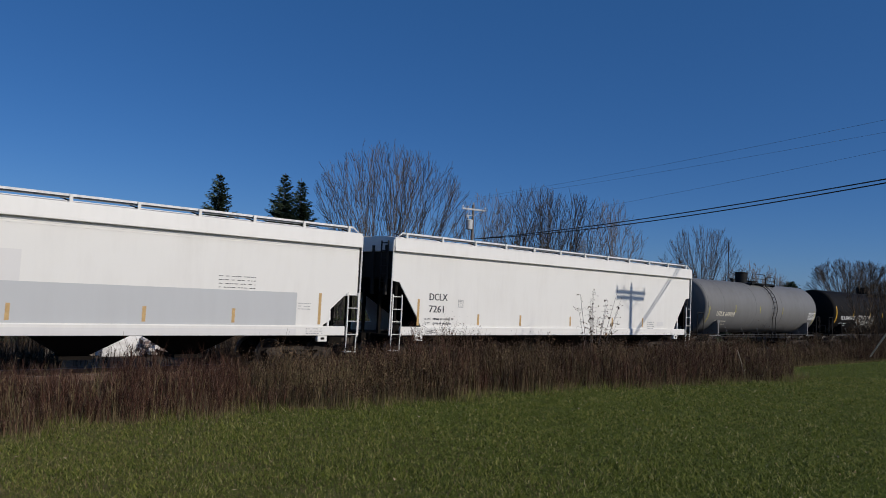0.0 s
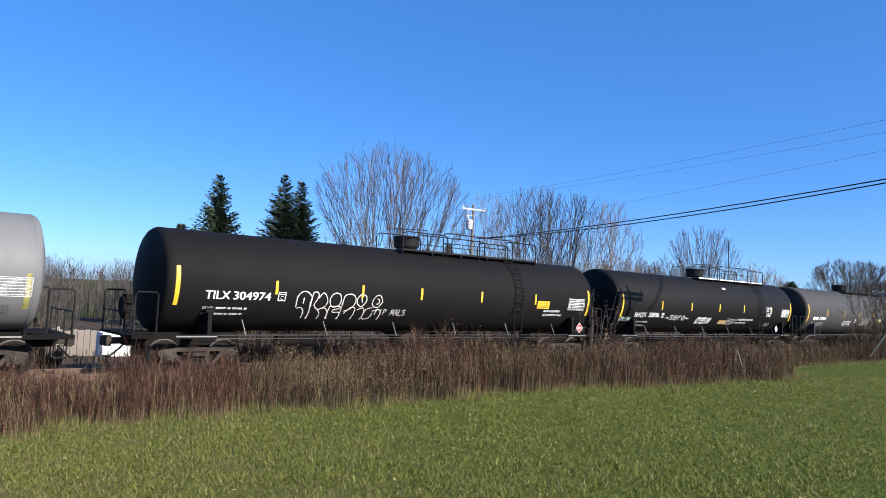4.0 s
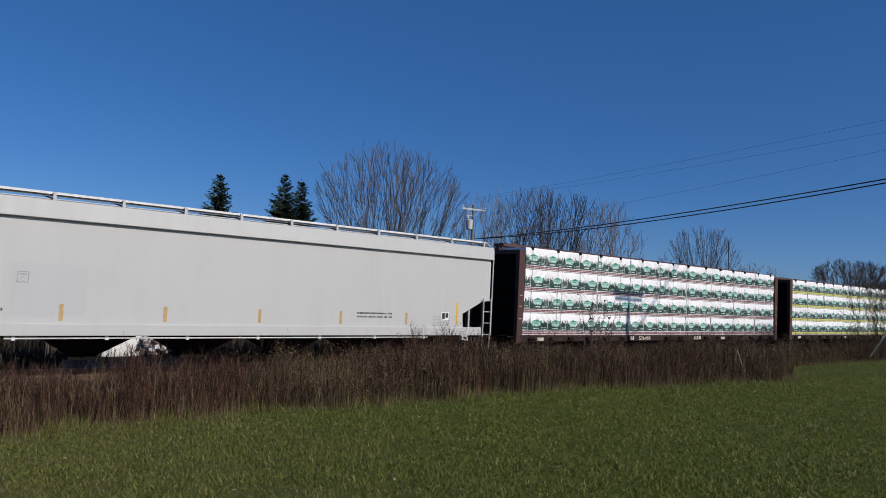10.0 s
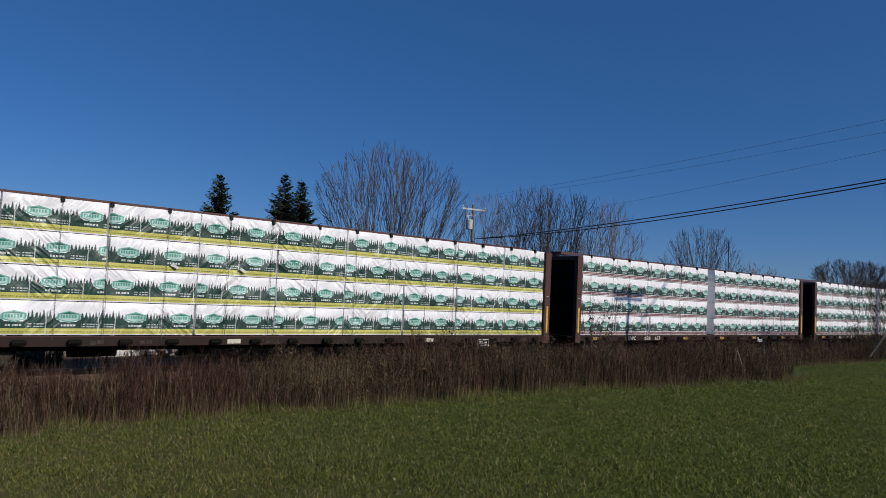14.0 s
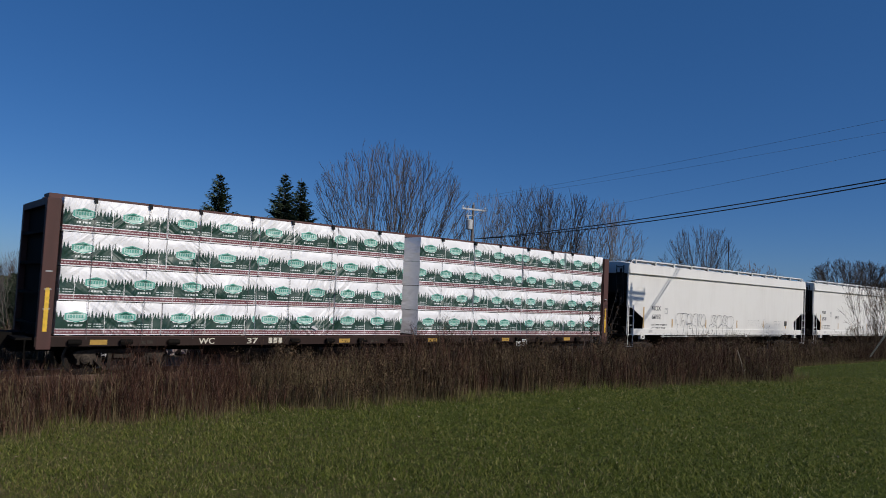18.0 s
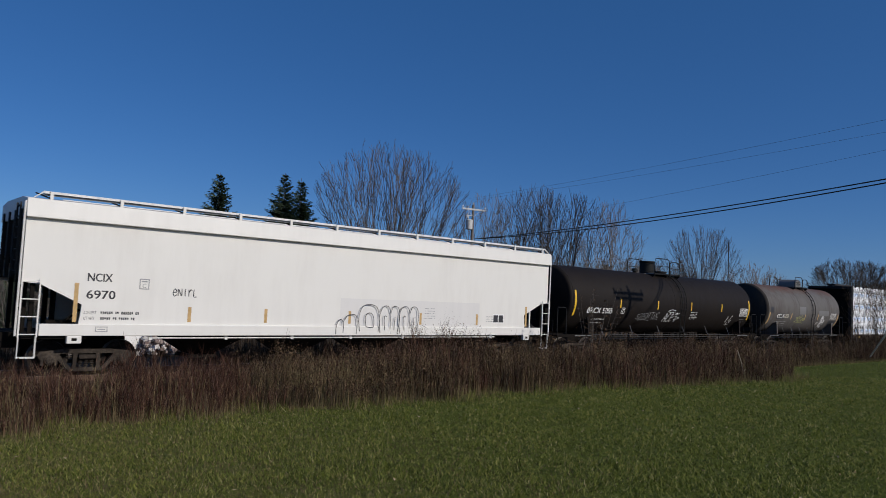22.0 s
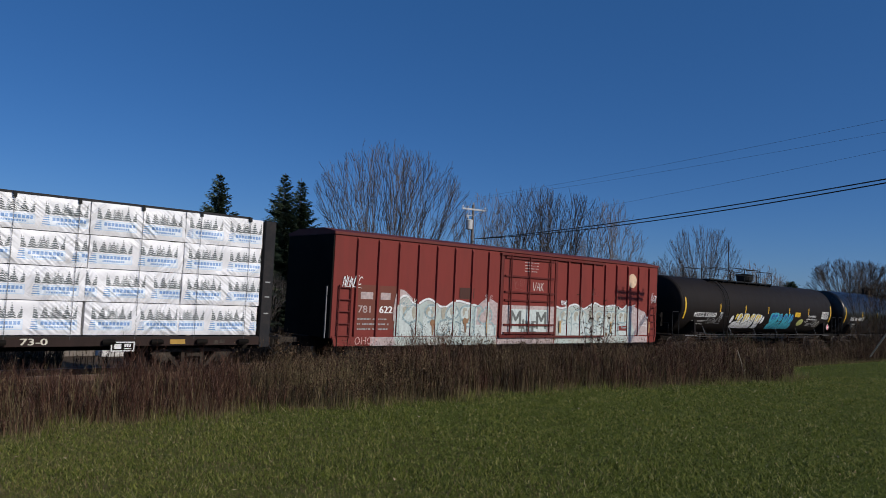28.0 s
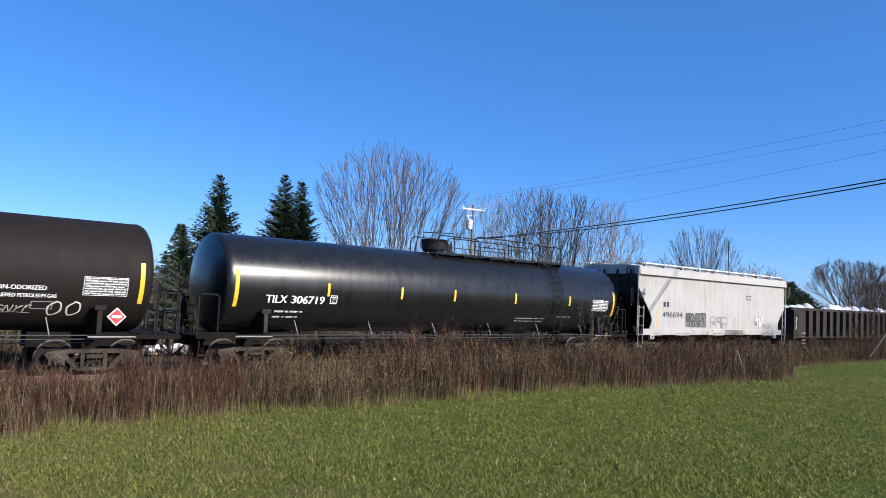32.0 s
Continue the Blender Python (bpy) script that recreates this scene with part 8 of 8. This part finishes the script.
# ---------------------------------------------------------------- trees
def fan_tree(name, label, height, radius, stems, seed, at, thick=0.09, fine=0.011, forks=4, lean=1.0, stool=0.25, waist=0.5, spread=0.0, bole=0.0, twig=None, bark=None, spray=1.0):
    """Leafless tree: stems from one stool fork at narrow angles again and again and end at a rounded crown of fine twigs."""
    rng = random.Random(seed)
    trunk, crown = Shape(), Shape()
    up = Vector((0, 0, 1))

    def reach(p, d):
        """How far it is from p along d to the crown's outline."""
        t = 0.0
        while t < 2 * height:
            t += 0.04 * height
            q = p + d * t
            f = q.z / height
            if f >= 1:
                break
            rim = math.sqrt(max(0.0, 1 - ((f - waist) / (1 - waist)) ** 2)) if f > waist else 0.12 + 0.88 * (max(f, 0) / waist) ** 0.8
            if math.hypot(q.x, q.y) > radius * rim:
                break
        return max(t, 0.05 * height)

    def side_of(d):
        o = d.orthogonal().normalized()
        o.rotate(Matrix.Rotation(rng.uniform(0, 6.283), 3, d))
        return o

    def limb(p, d, r, depth):
        room = reach(p, d) * rng.uniform(0.82, 1.06)
        ln = room if depth == forks else room * rng.uniform(0.28, 0.42)
        path, q, e = [p], p, d.copy()
        for k in range(3):
            e = (e + up * 0.03 + side_of(e) * rng.uniform(0.0, 0.055)).normalized()
            q = q + e * ln / 3
            path.append(q)
        r1 = max(fine * 0.5, r * (0.3 if depth == forks else 0.68))
        (trunk if depth < 2 else crown).tube(path, r, 5 if depth < 2 else 3, r1)
        for k in range(2 if depth < 2 else 4):
            f = rng.uniform(0.35, 0.95) * 3
            j = min(int(f), 2)
            w = path[j].lerp(path[j + 1], f - j)
            o = (e + side_of(e) * rng.uniform(0.4, 0.8) * spray + up * 0.15).normalized()
            tl = min(reach(w, o), height * rng.uniform(0.06, 0.17))
            m = w + o * tl * 0.5
            crown.tube([w, m, m + (o + up * 0.25).normalized() * tl * 0.5], fine, 3, fine * 0.45)
            if depth > 1:
                o2 = (o + side_of(o) * 0.6 * spray).normalized()
                crown.tube([m, m + o2 * tl * 0.45], fine * 0.7, 3, fine * 0.4)
        if depth < forks:
            s1 = side_of(e)
            wide = 1.0 + spread * max(0, 3 - depth)
            for sgn, w in ((1, rng.uniform(0.14, 0.3) * wide), (-1, rng.uniform(0.1, 0.26) * wide)):
                limb(q, (e + s1 * sgn * w).normalized(), r1 * rng.uniform(0.75, 0.95), depth + 1)

    for i in range(stems):
        u, az = math.sqrt((i + 0.5) / stems), i * 2.39996 + rng.uniform(-0.3, 0.3)
        out = Vector((math.cos(az), math.sin(az), 0))
        d = (up + out * u * lean * radius / (0.62 * height) * rng.uniform(0.8, 1.1)).normalized()
        limb(out * stool * u + up * (bole * height * (0.8 + 0.2 * rng.random()) if bole else -0.15), d, thick * rng.uniform(0.65, 1.1), 1 if stems > 4 else 0)
    if bole:
        trunk.tube([(0, 0, -0.2), (0.04, 0.02, bole * height * 0.5), (0, 0, bole * height)], thick * 2.0, 9, thick * 1.3)
    tree = thing(name, label, "tree", at=at)
    tagged(part("trunk", trunk, bark or BARK, tree, smooth=60), kind="stuff" if stems > 4 else "")
    part("crown", crown, twig or TWIG, tree)
    return tree


def spruce(label, height, radius, seed, at):
    rng = random.Random(seed)
    r = np.random.RandomState(seed)
    tree = thing("spruce_tree", label, "tree", at=at)
    part("trunk", Shape().tube([(0, 0, -0.2), (0.03, 0, height * 0.5), (0, 0, height)], height * 0.014, 7, 0.015), BARK, tree)
    tri = []
    z = height * 0.06
    while z < height * 0.985:
        f = z / height
        reach = radius * (1 - f) ** 0.85 * (1.05 - 0.25 * abs(f - 0.25)) + 0.06
        for k in range(15 if f < 0.75 else 10):
            az = rng.uniform(0, 2 * math.pi)
            ln = reach * rng.choice((rng.uniform(0.65, 1.0), rng.uniform(0.85, 1.2)))
            droop = -0.28 + 0.75 * f
            n = max(4, int(ln / 0.1))
            for i in range(n):
                s = (i + rng.uniform(0.2, 1)) / n
                px = ln * s
                pz = z + droop * px + 0.18 * ln * s * s
                for q in (0, 1):
                    size = 0.14 + 0.2 * (1 - s) * min(1, ln)
                    o = (rng.uniform(-1, 1) * size, rng.uniform(-0.5, 0.25) * size)
                    a = az + o[0] / max(px, 0.2)
                    c = np.array((px * math.cos(a), px * math.sin(a), pz + o[1]))
                    out = np.array((math.cos(a), math.sin(a), -0.15))
                    w = np.array((-math.sin(a), math.cos(a), rng.uniform(-0.5, 0.5)))
                    hang = np.array((0, 0, -size * rng.uniform(0.3, 0.9)))
                    tri.append((c - w * size * 0.35, c + w * size * 0.35 + hang * 0.5, c + out * size * 1.3 + hang * 0.3))
        z += max(0.09, height * 0.021) * rng.uniform(0.8, 1.2)
    v = np.array(tri).reshape(-1, 3)
    ob = tri_object("crown", v, np.arange(len(v)).reshape(-1, 3), NEEDLE)
    ob.parent = tree
    return tree


def place_tree(maker_x, maker_y, turn=0.0):
    return pose(maker_x, maker_y, float(ground_z(maker_x, maker_y)), 0, 0, turn)


def build_trees():
    P = place_tree
    spruce("tall dark green spruce with a pointed top", 11.7, 3.8, 1, P(21.3, 50.7))
    spruce("tall dark green spruce standing in a pair", 12.4, 3.9, 2, P(26.5, 50.5))
    spruce("tall dark green spruce standing in a pair", 12.3, 3.6, 3, P(28.2, 51.0))
    spruce("small dark green spruce behind the railway", 7.0, 2.4, 4, P(15.5, 42.0))
    spruce("young blue-green spruce behind the railway", 3.6, 1.5, 5, P(7.6, 44.0))
    for i, (x, y, h) in enumerate(((43.5, 47.0, 7.2), (47.0, 43.5, 6.8), (54.5, 40.5, 7.0), (41.0, 48.5, 7.4), (40.2, 46.4, 8.0), (38.4, 47.0, 7.4), (52.8, 27.6, 5.2))):
        spruce("dark green conifer among leafless trees", h, 1.9, 20 + i, P(x, y, 40 * i))
    spruce("broad dark green conifer beside a leafless fruit tree", 5.8, 3.9, 41, P(64.2, 27.9))
    spruce("broad dark green conifer beside a leafless fruit tree", 4.9, 3.8, 42, P(66.4, 27.8, 70))
    fan_tree("maple_tree", "large leafless tree with a rounded fan of stems", 13.8, 5.8, 21, 7, P(30.7, 42.0), thick=0.12, fine=0.0165, forks=4, lean=1.12, waist=0.66, spray=0.65)
    a = fan_tree("alder_tree", "leafless grey tree with many upright stems", 12.9, 3.9, 11, 9, P(44.4, 40.6), thick=0.11, fine=0.016, forks=4, lean=1.05, waist=0.6)
    b = fan_tree("alder_tree", "leafless grey tree with open upright stems", 12.0, 3.3, 9, 10, P(50.2, 37.2), thick=0.1, fine=0.015, forks=4, lean=1.05, waist=0.6, twig=PALE_TWIG, bark=PALE_BARK)
    c = fan_tree("birch_tree", "small leafless tree with a rounded fan of branches", 10.0, 3.1, 12, 11, P(54.0, 30.7), thick=0.05, fine=0.0095, forks=4, waist=0.6, stool=0.1, lean=1.45, bole=0.3, spray=0.5)
    s = fan_tree("shrub", "leafless grey shrub behind the railway", 7.2, 3.0, 9, 12, P(47.6, 34.5), thick=0.06, fine=0.013, forks=4, twig=PALE_TWIG, bark=PALE_BARK)
    small = fan_tree("shrub", "low leafless twiggy shrub behind the railway", 4.6, 2.0, 8, 13, P(12.0, 40.5), thick=0.03, fine=0.008)
    for src, places in ((a, ((48.0, 40.0, 60),)), (b, ((42.0, 43.6, 100), (0.5, 60.0, 20))),
                        (c, ((96.0, 34.0, 75),)),
                        (s, ((50.3, 34.0, 60), (52.3, 32.4, 170), (43.0, 38.5, 300), (40.0, 42.0, 45), (45.6, 36.6, 190), (63.0, 30.0, 90), (59.0, 29.0, 200), (54.6, 34.6, 20), (57.0, 33.2, 130), (53.6, 36.0, 75), (55.8, 36.2, 215), (51.4, 36.6, 330), (57.6, 35.4, 160), (49.4, 38.4, 240))),
                        (small, ((9.0, 41.5, 80), (5.5, 45.0, 160), (3.0, 47.0, 250), (18.5, 43.0, 30), (22.0, 44.0, 200), (26.0, 43.5, 110), (14.5, 46.5, 10), (10.2, 48.0, 130), (30.0, 40.0, 270), (35.0, 38.5, 320), (7.0, 39.0, 20), (13.0, 38.0, 70)))):
        for x, y, turn in places:
            copy_thing(src, P(x, y, turn))
    # leafless trees behind the far end of the verge
    fan_tree("apple_tree", "spreading leafless fruit tree with thick low limbs", 8.3, 4.6, 4, 15, P(75.6, 27.3), thick=0.17, fine=0.013, forks=5, lean=1.25, stool=0.1, bole=0.3, spread=0.35)
    t = fan_tree("shrub", "leafless grey thicket beyond the lawn", 8.6, 3.3, 9, 45, P(81.5, 26.9), thick=0.07, fine=0.014, forks=4, lean=1.2)
    for x, y, turn in ((84.5, 28.0, 10), (88.0, 28.3, 70), (92.0, 29.5, 220), (86.0, 26.0, 130), (101.0, 30.0, 40)):
        copy_thing(t, P(x, y, turn))
    low = fan_tree("shrub", "low leafless thicket beyond the lawn", 4.6, 2.8, 9, 46, P(76.6, 29.5), thick=0.03, fine=0.012, forks=3, twig=PALE_TWIG)
    for x, y, turn in ((72.0, 29.8, 30), (79.0, 29.0, 100), (68.6, 29.6, 160), (83.0, 30.0, 250)):
        copy_thing(low, P(x, y, turn))
    v = fan_tree("verge_shrub", "dense dark leafless shrub at the end of the lawn", 4.6, 2.1, 14, 16, P(44.9, 14.2), thick=0.024, fine=0.007, forks=4, twig=BROWN_WEED, bark=BROWN_WEED, stool=0.8)
    for x, y, turn in ((46.2, 14.5, 40), (45.2, 13.5, 120), (46.8, 13.8, 230), (44.0, 14.9, 300)):
        copy_thing(v, P(x, y, turn))
    w = fan_tree("verge_shrub", "low dark leafless shrub by the track", 2.1, 1.4, 11, 17, P(42.6, 14.3), thick=0.014, fine=0.006, forks=4, twig=BROWN_WEED, bark=BROWN_WEED, stool=0.5)
    for x, y, turn in ((43.4, 14.0, 50), (44.0, 14.6, 130), (41.6, 14.8, 200), (47.0, 14.4, 290), (44.3, 13.4, 90), (45.4, 13.2, 220), (42.9, 15.2, 20)):
        copy_thing(w, P(x, y, turn))
    # a broken pale stalk leaning out of the weeds
    g = float(ground_z(20.8, 10.4))
    stalk = thing("dead_stalk", "broken pale dead stalk leaning from the weeds", "weeds", at=pose(20.8, 10.3, g))
    part("stem", Shape().tube([(0, 0, -0.05), (-0.2, 0.02, 0.45), (-0.5, 0.0, 0.86)], 0.02, 5, 0.01), PALE_STALK, stalk)
    part("stem", Shape().tube([(-0.16, -0.05, -0.05), (-0.12, -0.02, 0.3), (0.12, 0.05, 0.26)], 0.014, 5, 0.012), PALE_STALK, stalk)
    # sapling with dry pale leaves close to the track
    rng = random.Random(6)
    sap = thing("sapling", "thin leafless sapling with a few dry pale leaves", "sapling", at=P(22.6, 17.3))
    st, lf = Shape(), Shape()
    for i in range(18):
        az, tilt = rng.uniform(0, 6.28), rng.uniform(0.05, 0.42)
        d = Vector((math.sin(tilt) * math.cos(az), math.sin(tilt) * math.sin(az), math.cos(tilt)))
        ln = rng.uniform(2.2, 3.7)
        st.tube([Vector((0.3 * rng.uniform(-1, 1), 0.15 * rng.uniform(-1, 1), 0)), d * ln * 0.5, d * ln + Vector((0, 0, 0.1))], 0.013, 3, 0.004)
        for k in range(11):
            p = d * ln * rng.uniform(0.45, 1.02)
            o = Vector((rng.gauss(0, 0.12), rng.gauss(0, 0.12), rng.gauss(0, 0.05)))
            st.tube([p, p + o], 0.005, 3, 0.003)
            q = p + o
            e, g = Vector((rng.gauss(0, 0.035), rng.gauss(0, 0.035), rng.gauss(0, 0.035))), Vector((rng.gauss(0, 0.035), rng.gauss(0, 0.035), rng.gauss(0, 0.035)))
            lf.put([q, q + e, q + e + g, q + g], [(0, 1, 2, 3)])
    tagged(part("stem", st, TWIG, sap), kind="stuff")
    tagged(part("foliage", lf, PALE_HEAD, sap, "dry pale leaves"), kind="stuff")


# ---------------------------------------------------------------- poles, wires, heap
GUARD = plain("dull_plastic_guard", (0.42, 0.39, 0.33), 0.7)
ROAD_POLE, FAR_POLE = Vector((33.3, 5.1, 0)), Vector((40.8, 44.1, 0))
LINE = (FAR_POLE - ROAD_POLE).normalized()
ACROSS = Vector((LINE.y, -LINE.x, 0))


def utility_pole(label, at, arm_z, transformer, face=None):
    g = float(ground_z(at.x, at.y))
    face = ACROSS if face is None else face
    pole = thing("utility_pole", label, "utility pole", "power line", at=Matrix.Translation((at.x, at.y, g)) @ Matrix.Rotation(math.atan2(face.y, face.x), 4, "Z"))
    h = arm_z - g
    peak = h + (0.35 if transformer else 0.27)
    arms = ((h - 0.11, h + 0.03, 1.2),) if transformer else ((h + 0.02, h + 0.16, 1.2), (h - 0.24, h - 0.1, 1.1))
    part("shaft", Shape().tube([(0, 0, -0.6), (0, 0, h * 0.5), (0, 0, peak)], 0.16, 12, 0.105), WOOD_POLE, pole, smooth=50)
    for z0, z1, half in arms:
        part("crossarm", Shape().box(-half, half, -0.19, -0.07, z0, z1), GREY_METAL, pole, bevel=0.01)
    low, high = arms[-1][0], arms[0][1]
    for q in (-1, 1):
        part("brace", Shape().tube([(q * 0.65, -0.13, low + 0.03), (0, -0.13, low - 0.55)], 0.018, 5), GREY_METAL, pole)
    for x, z in ((-1.1, high - 0.01), (-0.55, high - 0.01), (1.1, high - 0.01), (0, peak)):
        y = -0.12 if x else 0
        part("insulator", Shape().lathe([(0, 0.02), (0.08, 0.02), (0.09, 0.06), (0.13, 0.05), (0.14, 0.07), (0.19, 0.05), (0.22, 0.02)], (x, y, z), 10, "z"), GREY_METAL, pole, "pale porcelain insulator", smooth=40)
    if transformer:
        part("transformer", Shape().lathe([(0, 0.26), (0.03, 0.29), (0.78, 0.29), (0.82, 0.25), (0.86, 0.1)], (-0.4, -0.1, h - 1.75), 18, "z"), GREY_METAL, pole, "pale grey transformer can", smooth=40)
        part("bushing", Shape().tube([(-0.5, -0.1, h - 0.9), (-0.55, -0.1, h - 0.6)], 0.04, 6), GREY_METAL, pole)
        part("cutout", Shape().box(-0.75, -0.2, -0.12, -0.06, h - 0.62, h - 0.55).tube([(-0.65, -0.1, h - 0.8), (-0.55, -0.1, h - 0.35)], 0.04, 6), GREY_METAL, pole)
    return pole


def wire(name, label, p, q, sag, r, mat):
    pts = [p.lerp(q, i / 24) - Vector((0, 0, 4 * sag * (i / 24) * (1 - i / 24))) for i in range(25)]
    ob = new(name, mesh_of(name, Shape().tube(pts, r, 6), mat, 60))
    tagged(ob, label, "wire", "power line")


def build_poles():
    back = ROAD_POLE - (FAR_POLE - ROAD_POLE)
    utility_pole("weathered wooden utility pole with two crossarms beside the lawn", ROAD_POLE, 11.0, False, Vector((1, -0.02, 0)))
    utility_pole("weathered wooden utility pole with a pale transformer", FAR_POLE, 9.9, True)
    utility_pole("weathered wooden utility pole along the road", back, 11.6, False)
    tops = {0: (ROAD_POLE, 11.0), 1: (FAR_POLE, 9.9), 2: (back, 11.6)}
    for a, b in ((0, 1), (0, 2)):
        (pa, za), (pb, zb) = tops[a], tops[b]
        for off, da, db in ((-1.1, 0.0, 0.7), (0.0, -0.3, 0.8), (1.1, -0.5, -1.4)):
            wire("power_wire", "thin grey overhead power wire", pa + ACROSS * off + Vector((0, 0, za + da)), pb + ACROSS * off + Vector((0, 0, zb + db)), 0.25, 0.0058, WIRE)
        for da, db, o, sag in ((-2.0, -2.5, 0.22, 0.4), (-2.1, -2.5, 0.26, 0.55)):
            wire("telephone_cable", "thick black overhead telephone cable", pa + Vector((0, 0, za + da)) + ACROSS * o, pb + Vector((0, 0, zb + db)) + ACROSS * o, sag, 0.03, CABLE)
    foot = Vector((39.1, 13.1, 0.5))
    guy = thing("guy_wire", "steel guy wire in a pale plastic guard", "guy wire", "power line")
    head = Vector((ROAD_POLE.x, ROAD_POLE.y, 10.9))
    part("strand", Shape().tube([foot, head], 0.008, 5), WIRE, guy)
    part("guard", Shape().tube([foot + (head - foot) * 0.005, foot + (head - foot) * 0.25], 0.035, 8), GUARD, guy, "pale grey plastic guard")
    mast = thing("mast", "thin grey metal mast above the shrubs", "mast", at=pose(51.4, 26.9, -0.6))
    part("tube", Shape().tube([(0, 0, 0), (-0.1, 0, 8.15)], 0.04, 8, 0.03), CABLE, mast)
    part("cap", Shape().box(-0.19, 0.0, -0.02, 0.02, 8.1, 8.14), CABLE, mast)
    # a white wrapped bale, weathered boards and pale rubble on the far side of the track
    rng = random.Random(9)
    bale = Shape()
    nx, nz = 26, 14
    for i in range(nx + 1):
        for k in range(nz + 1):
            x, z = -0.9 + 1.8 * i / nx, 1.05 * k / nz
            bulge = 0.12 * max(0, math.sin(math.pi * i / nx)) ** 0.4 * max(0, math.sin(math.pi * min(1, 0.15 + k / nz))) ** 0.4
            bale.v.append((x, -0.5 - bulge + 0.06 * noise.noise((x * 3, z * 3, 2.0)) + 0.03 * noise.noise((x * 9, z * 7, 5.0)), z))
    bale.f = [(i * (nz + 1) + k, (i + 1) * (nz + 1) + k, (i + 1) * (nz + 1) + k + 1, i * (nz + 1) + k + 1) for i in range(nx) for k in range(nz)]
    m = len(bale.v)
    bale.v += [(x, 0.6, z) for x, z in ((-0.9, 0), (0.9, 0), (0.9, 1.05), (-0.9, 1.05))]
    row = nz + 1
    bale.f += [tuple(range(nz, -1, -1)) + (m, m + 3), tuple(range(nx * row, nx * row + row)) + (m + 2, m + 1), tuple(i * row + nz for i in range(nx + 1)) + (m + 2, m + 3), (m, m + 1, m + 2, m + 3)]
    ob = new("wrapped_bale", mesh_of("wrapped_bale", bale, dirty("white_sheet", (0.74, 0.73, 0.71), 0.6, amount=0.5, dirt=(0.4, 0.36, 0.32), scale=3, streak=False, bump=0.3), 60))
    ob.matrix_basis = pose(10.35, 34.8, -0.9, 0, 0, 4)
    tagged(ob, "bulky white sheet-wrapped bale behind the track", "bale")
    boards = thing("board_fence", "weathered brown upright boards behind the track", "fence", at=pose(8.3, 34.7, -0.9, 0, 0, 3))
    for k in range(8):
        x = -1.1 + k * 0.27
        part("board", Shape().box(x, x + 0.25, -0.02 + rng.uniform(-0.01, 0.01), 0.02, 0.0, 1.18 + rng.uniform(-0.06, 0.06)), WOOD_POLE, boards)
    part("rail", Shape().box(-1.15, 1.05, 0.03, 0.09, 0.8, 0.9), WOOD_POLE, boards)
    part("post", Shape().box(-0.62, -0.54, -0.12, -0.04, 0.0, 1.3), GRATE_WHITE, boards, "white painted post")
    heap = Shape()
    for i in range(900):
        t = rng.uniform(0, 1)
        x, y = 11.2 + 3.4 * t + rng.gauss(0, 0.2), 34.6 + rng.gauss(0, 0.5)
        z = -0.85 + max(0, 1.15 - t * 0.75 - abs(y - 34.6) * 0.4) * rng.uniform(0.1, 1)
        sz = rng.uniform(0.03, 0.11)
        v = [Vector((x, y, z)) + Vector((a * sz * rng.uniform(0.5, 1.6), b * sz * rng.uniform(0.5, 1.4), c * sz * rng.uniform(0.4, 1.1))) for a in (-1, 1) for b in (-1, 1) for c in (-1, 1)]
        heap.put(v, [(0, 1, 3, 2), (4, 6, 7, 5), (0, 4, 5, 1), (2, 3, 7, 6), (0, 2, 6, 4), (1, 5, 7, 3)])
    ob = new("rubble_heap", mesh_of("rubble_heap", heap, island("pale_rubble", [(0, (0.14, 0.1, 0.09)), (0.35, (0.3, 0.24, 0.22)), (0.7, (0.5, 0.46, 0.44)), (1, (0.72, 0.7, 0.68))], 0.8)))
    tagged(ob, "low heap of pale broken rubble behind the track", "rubble", kind="stuff")


build_ground()
build_plants()
build_trees()
build_poles()
build_train()
build_track()
motions()
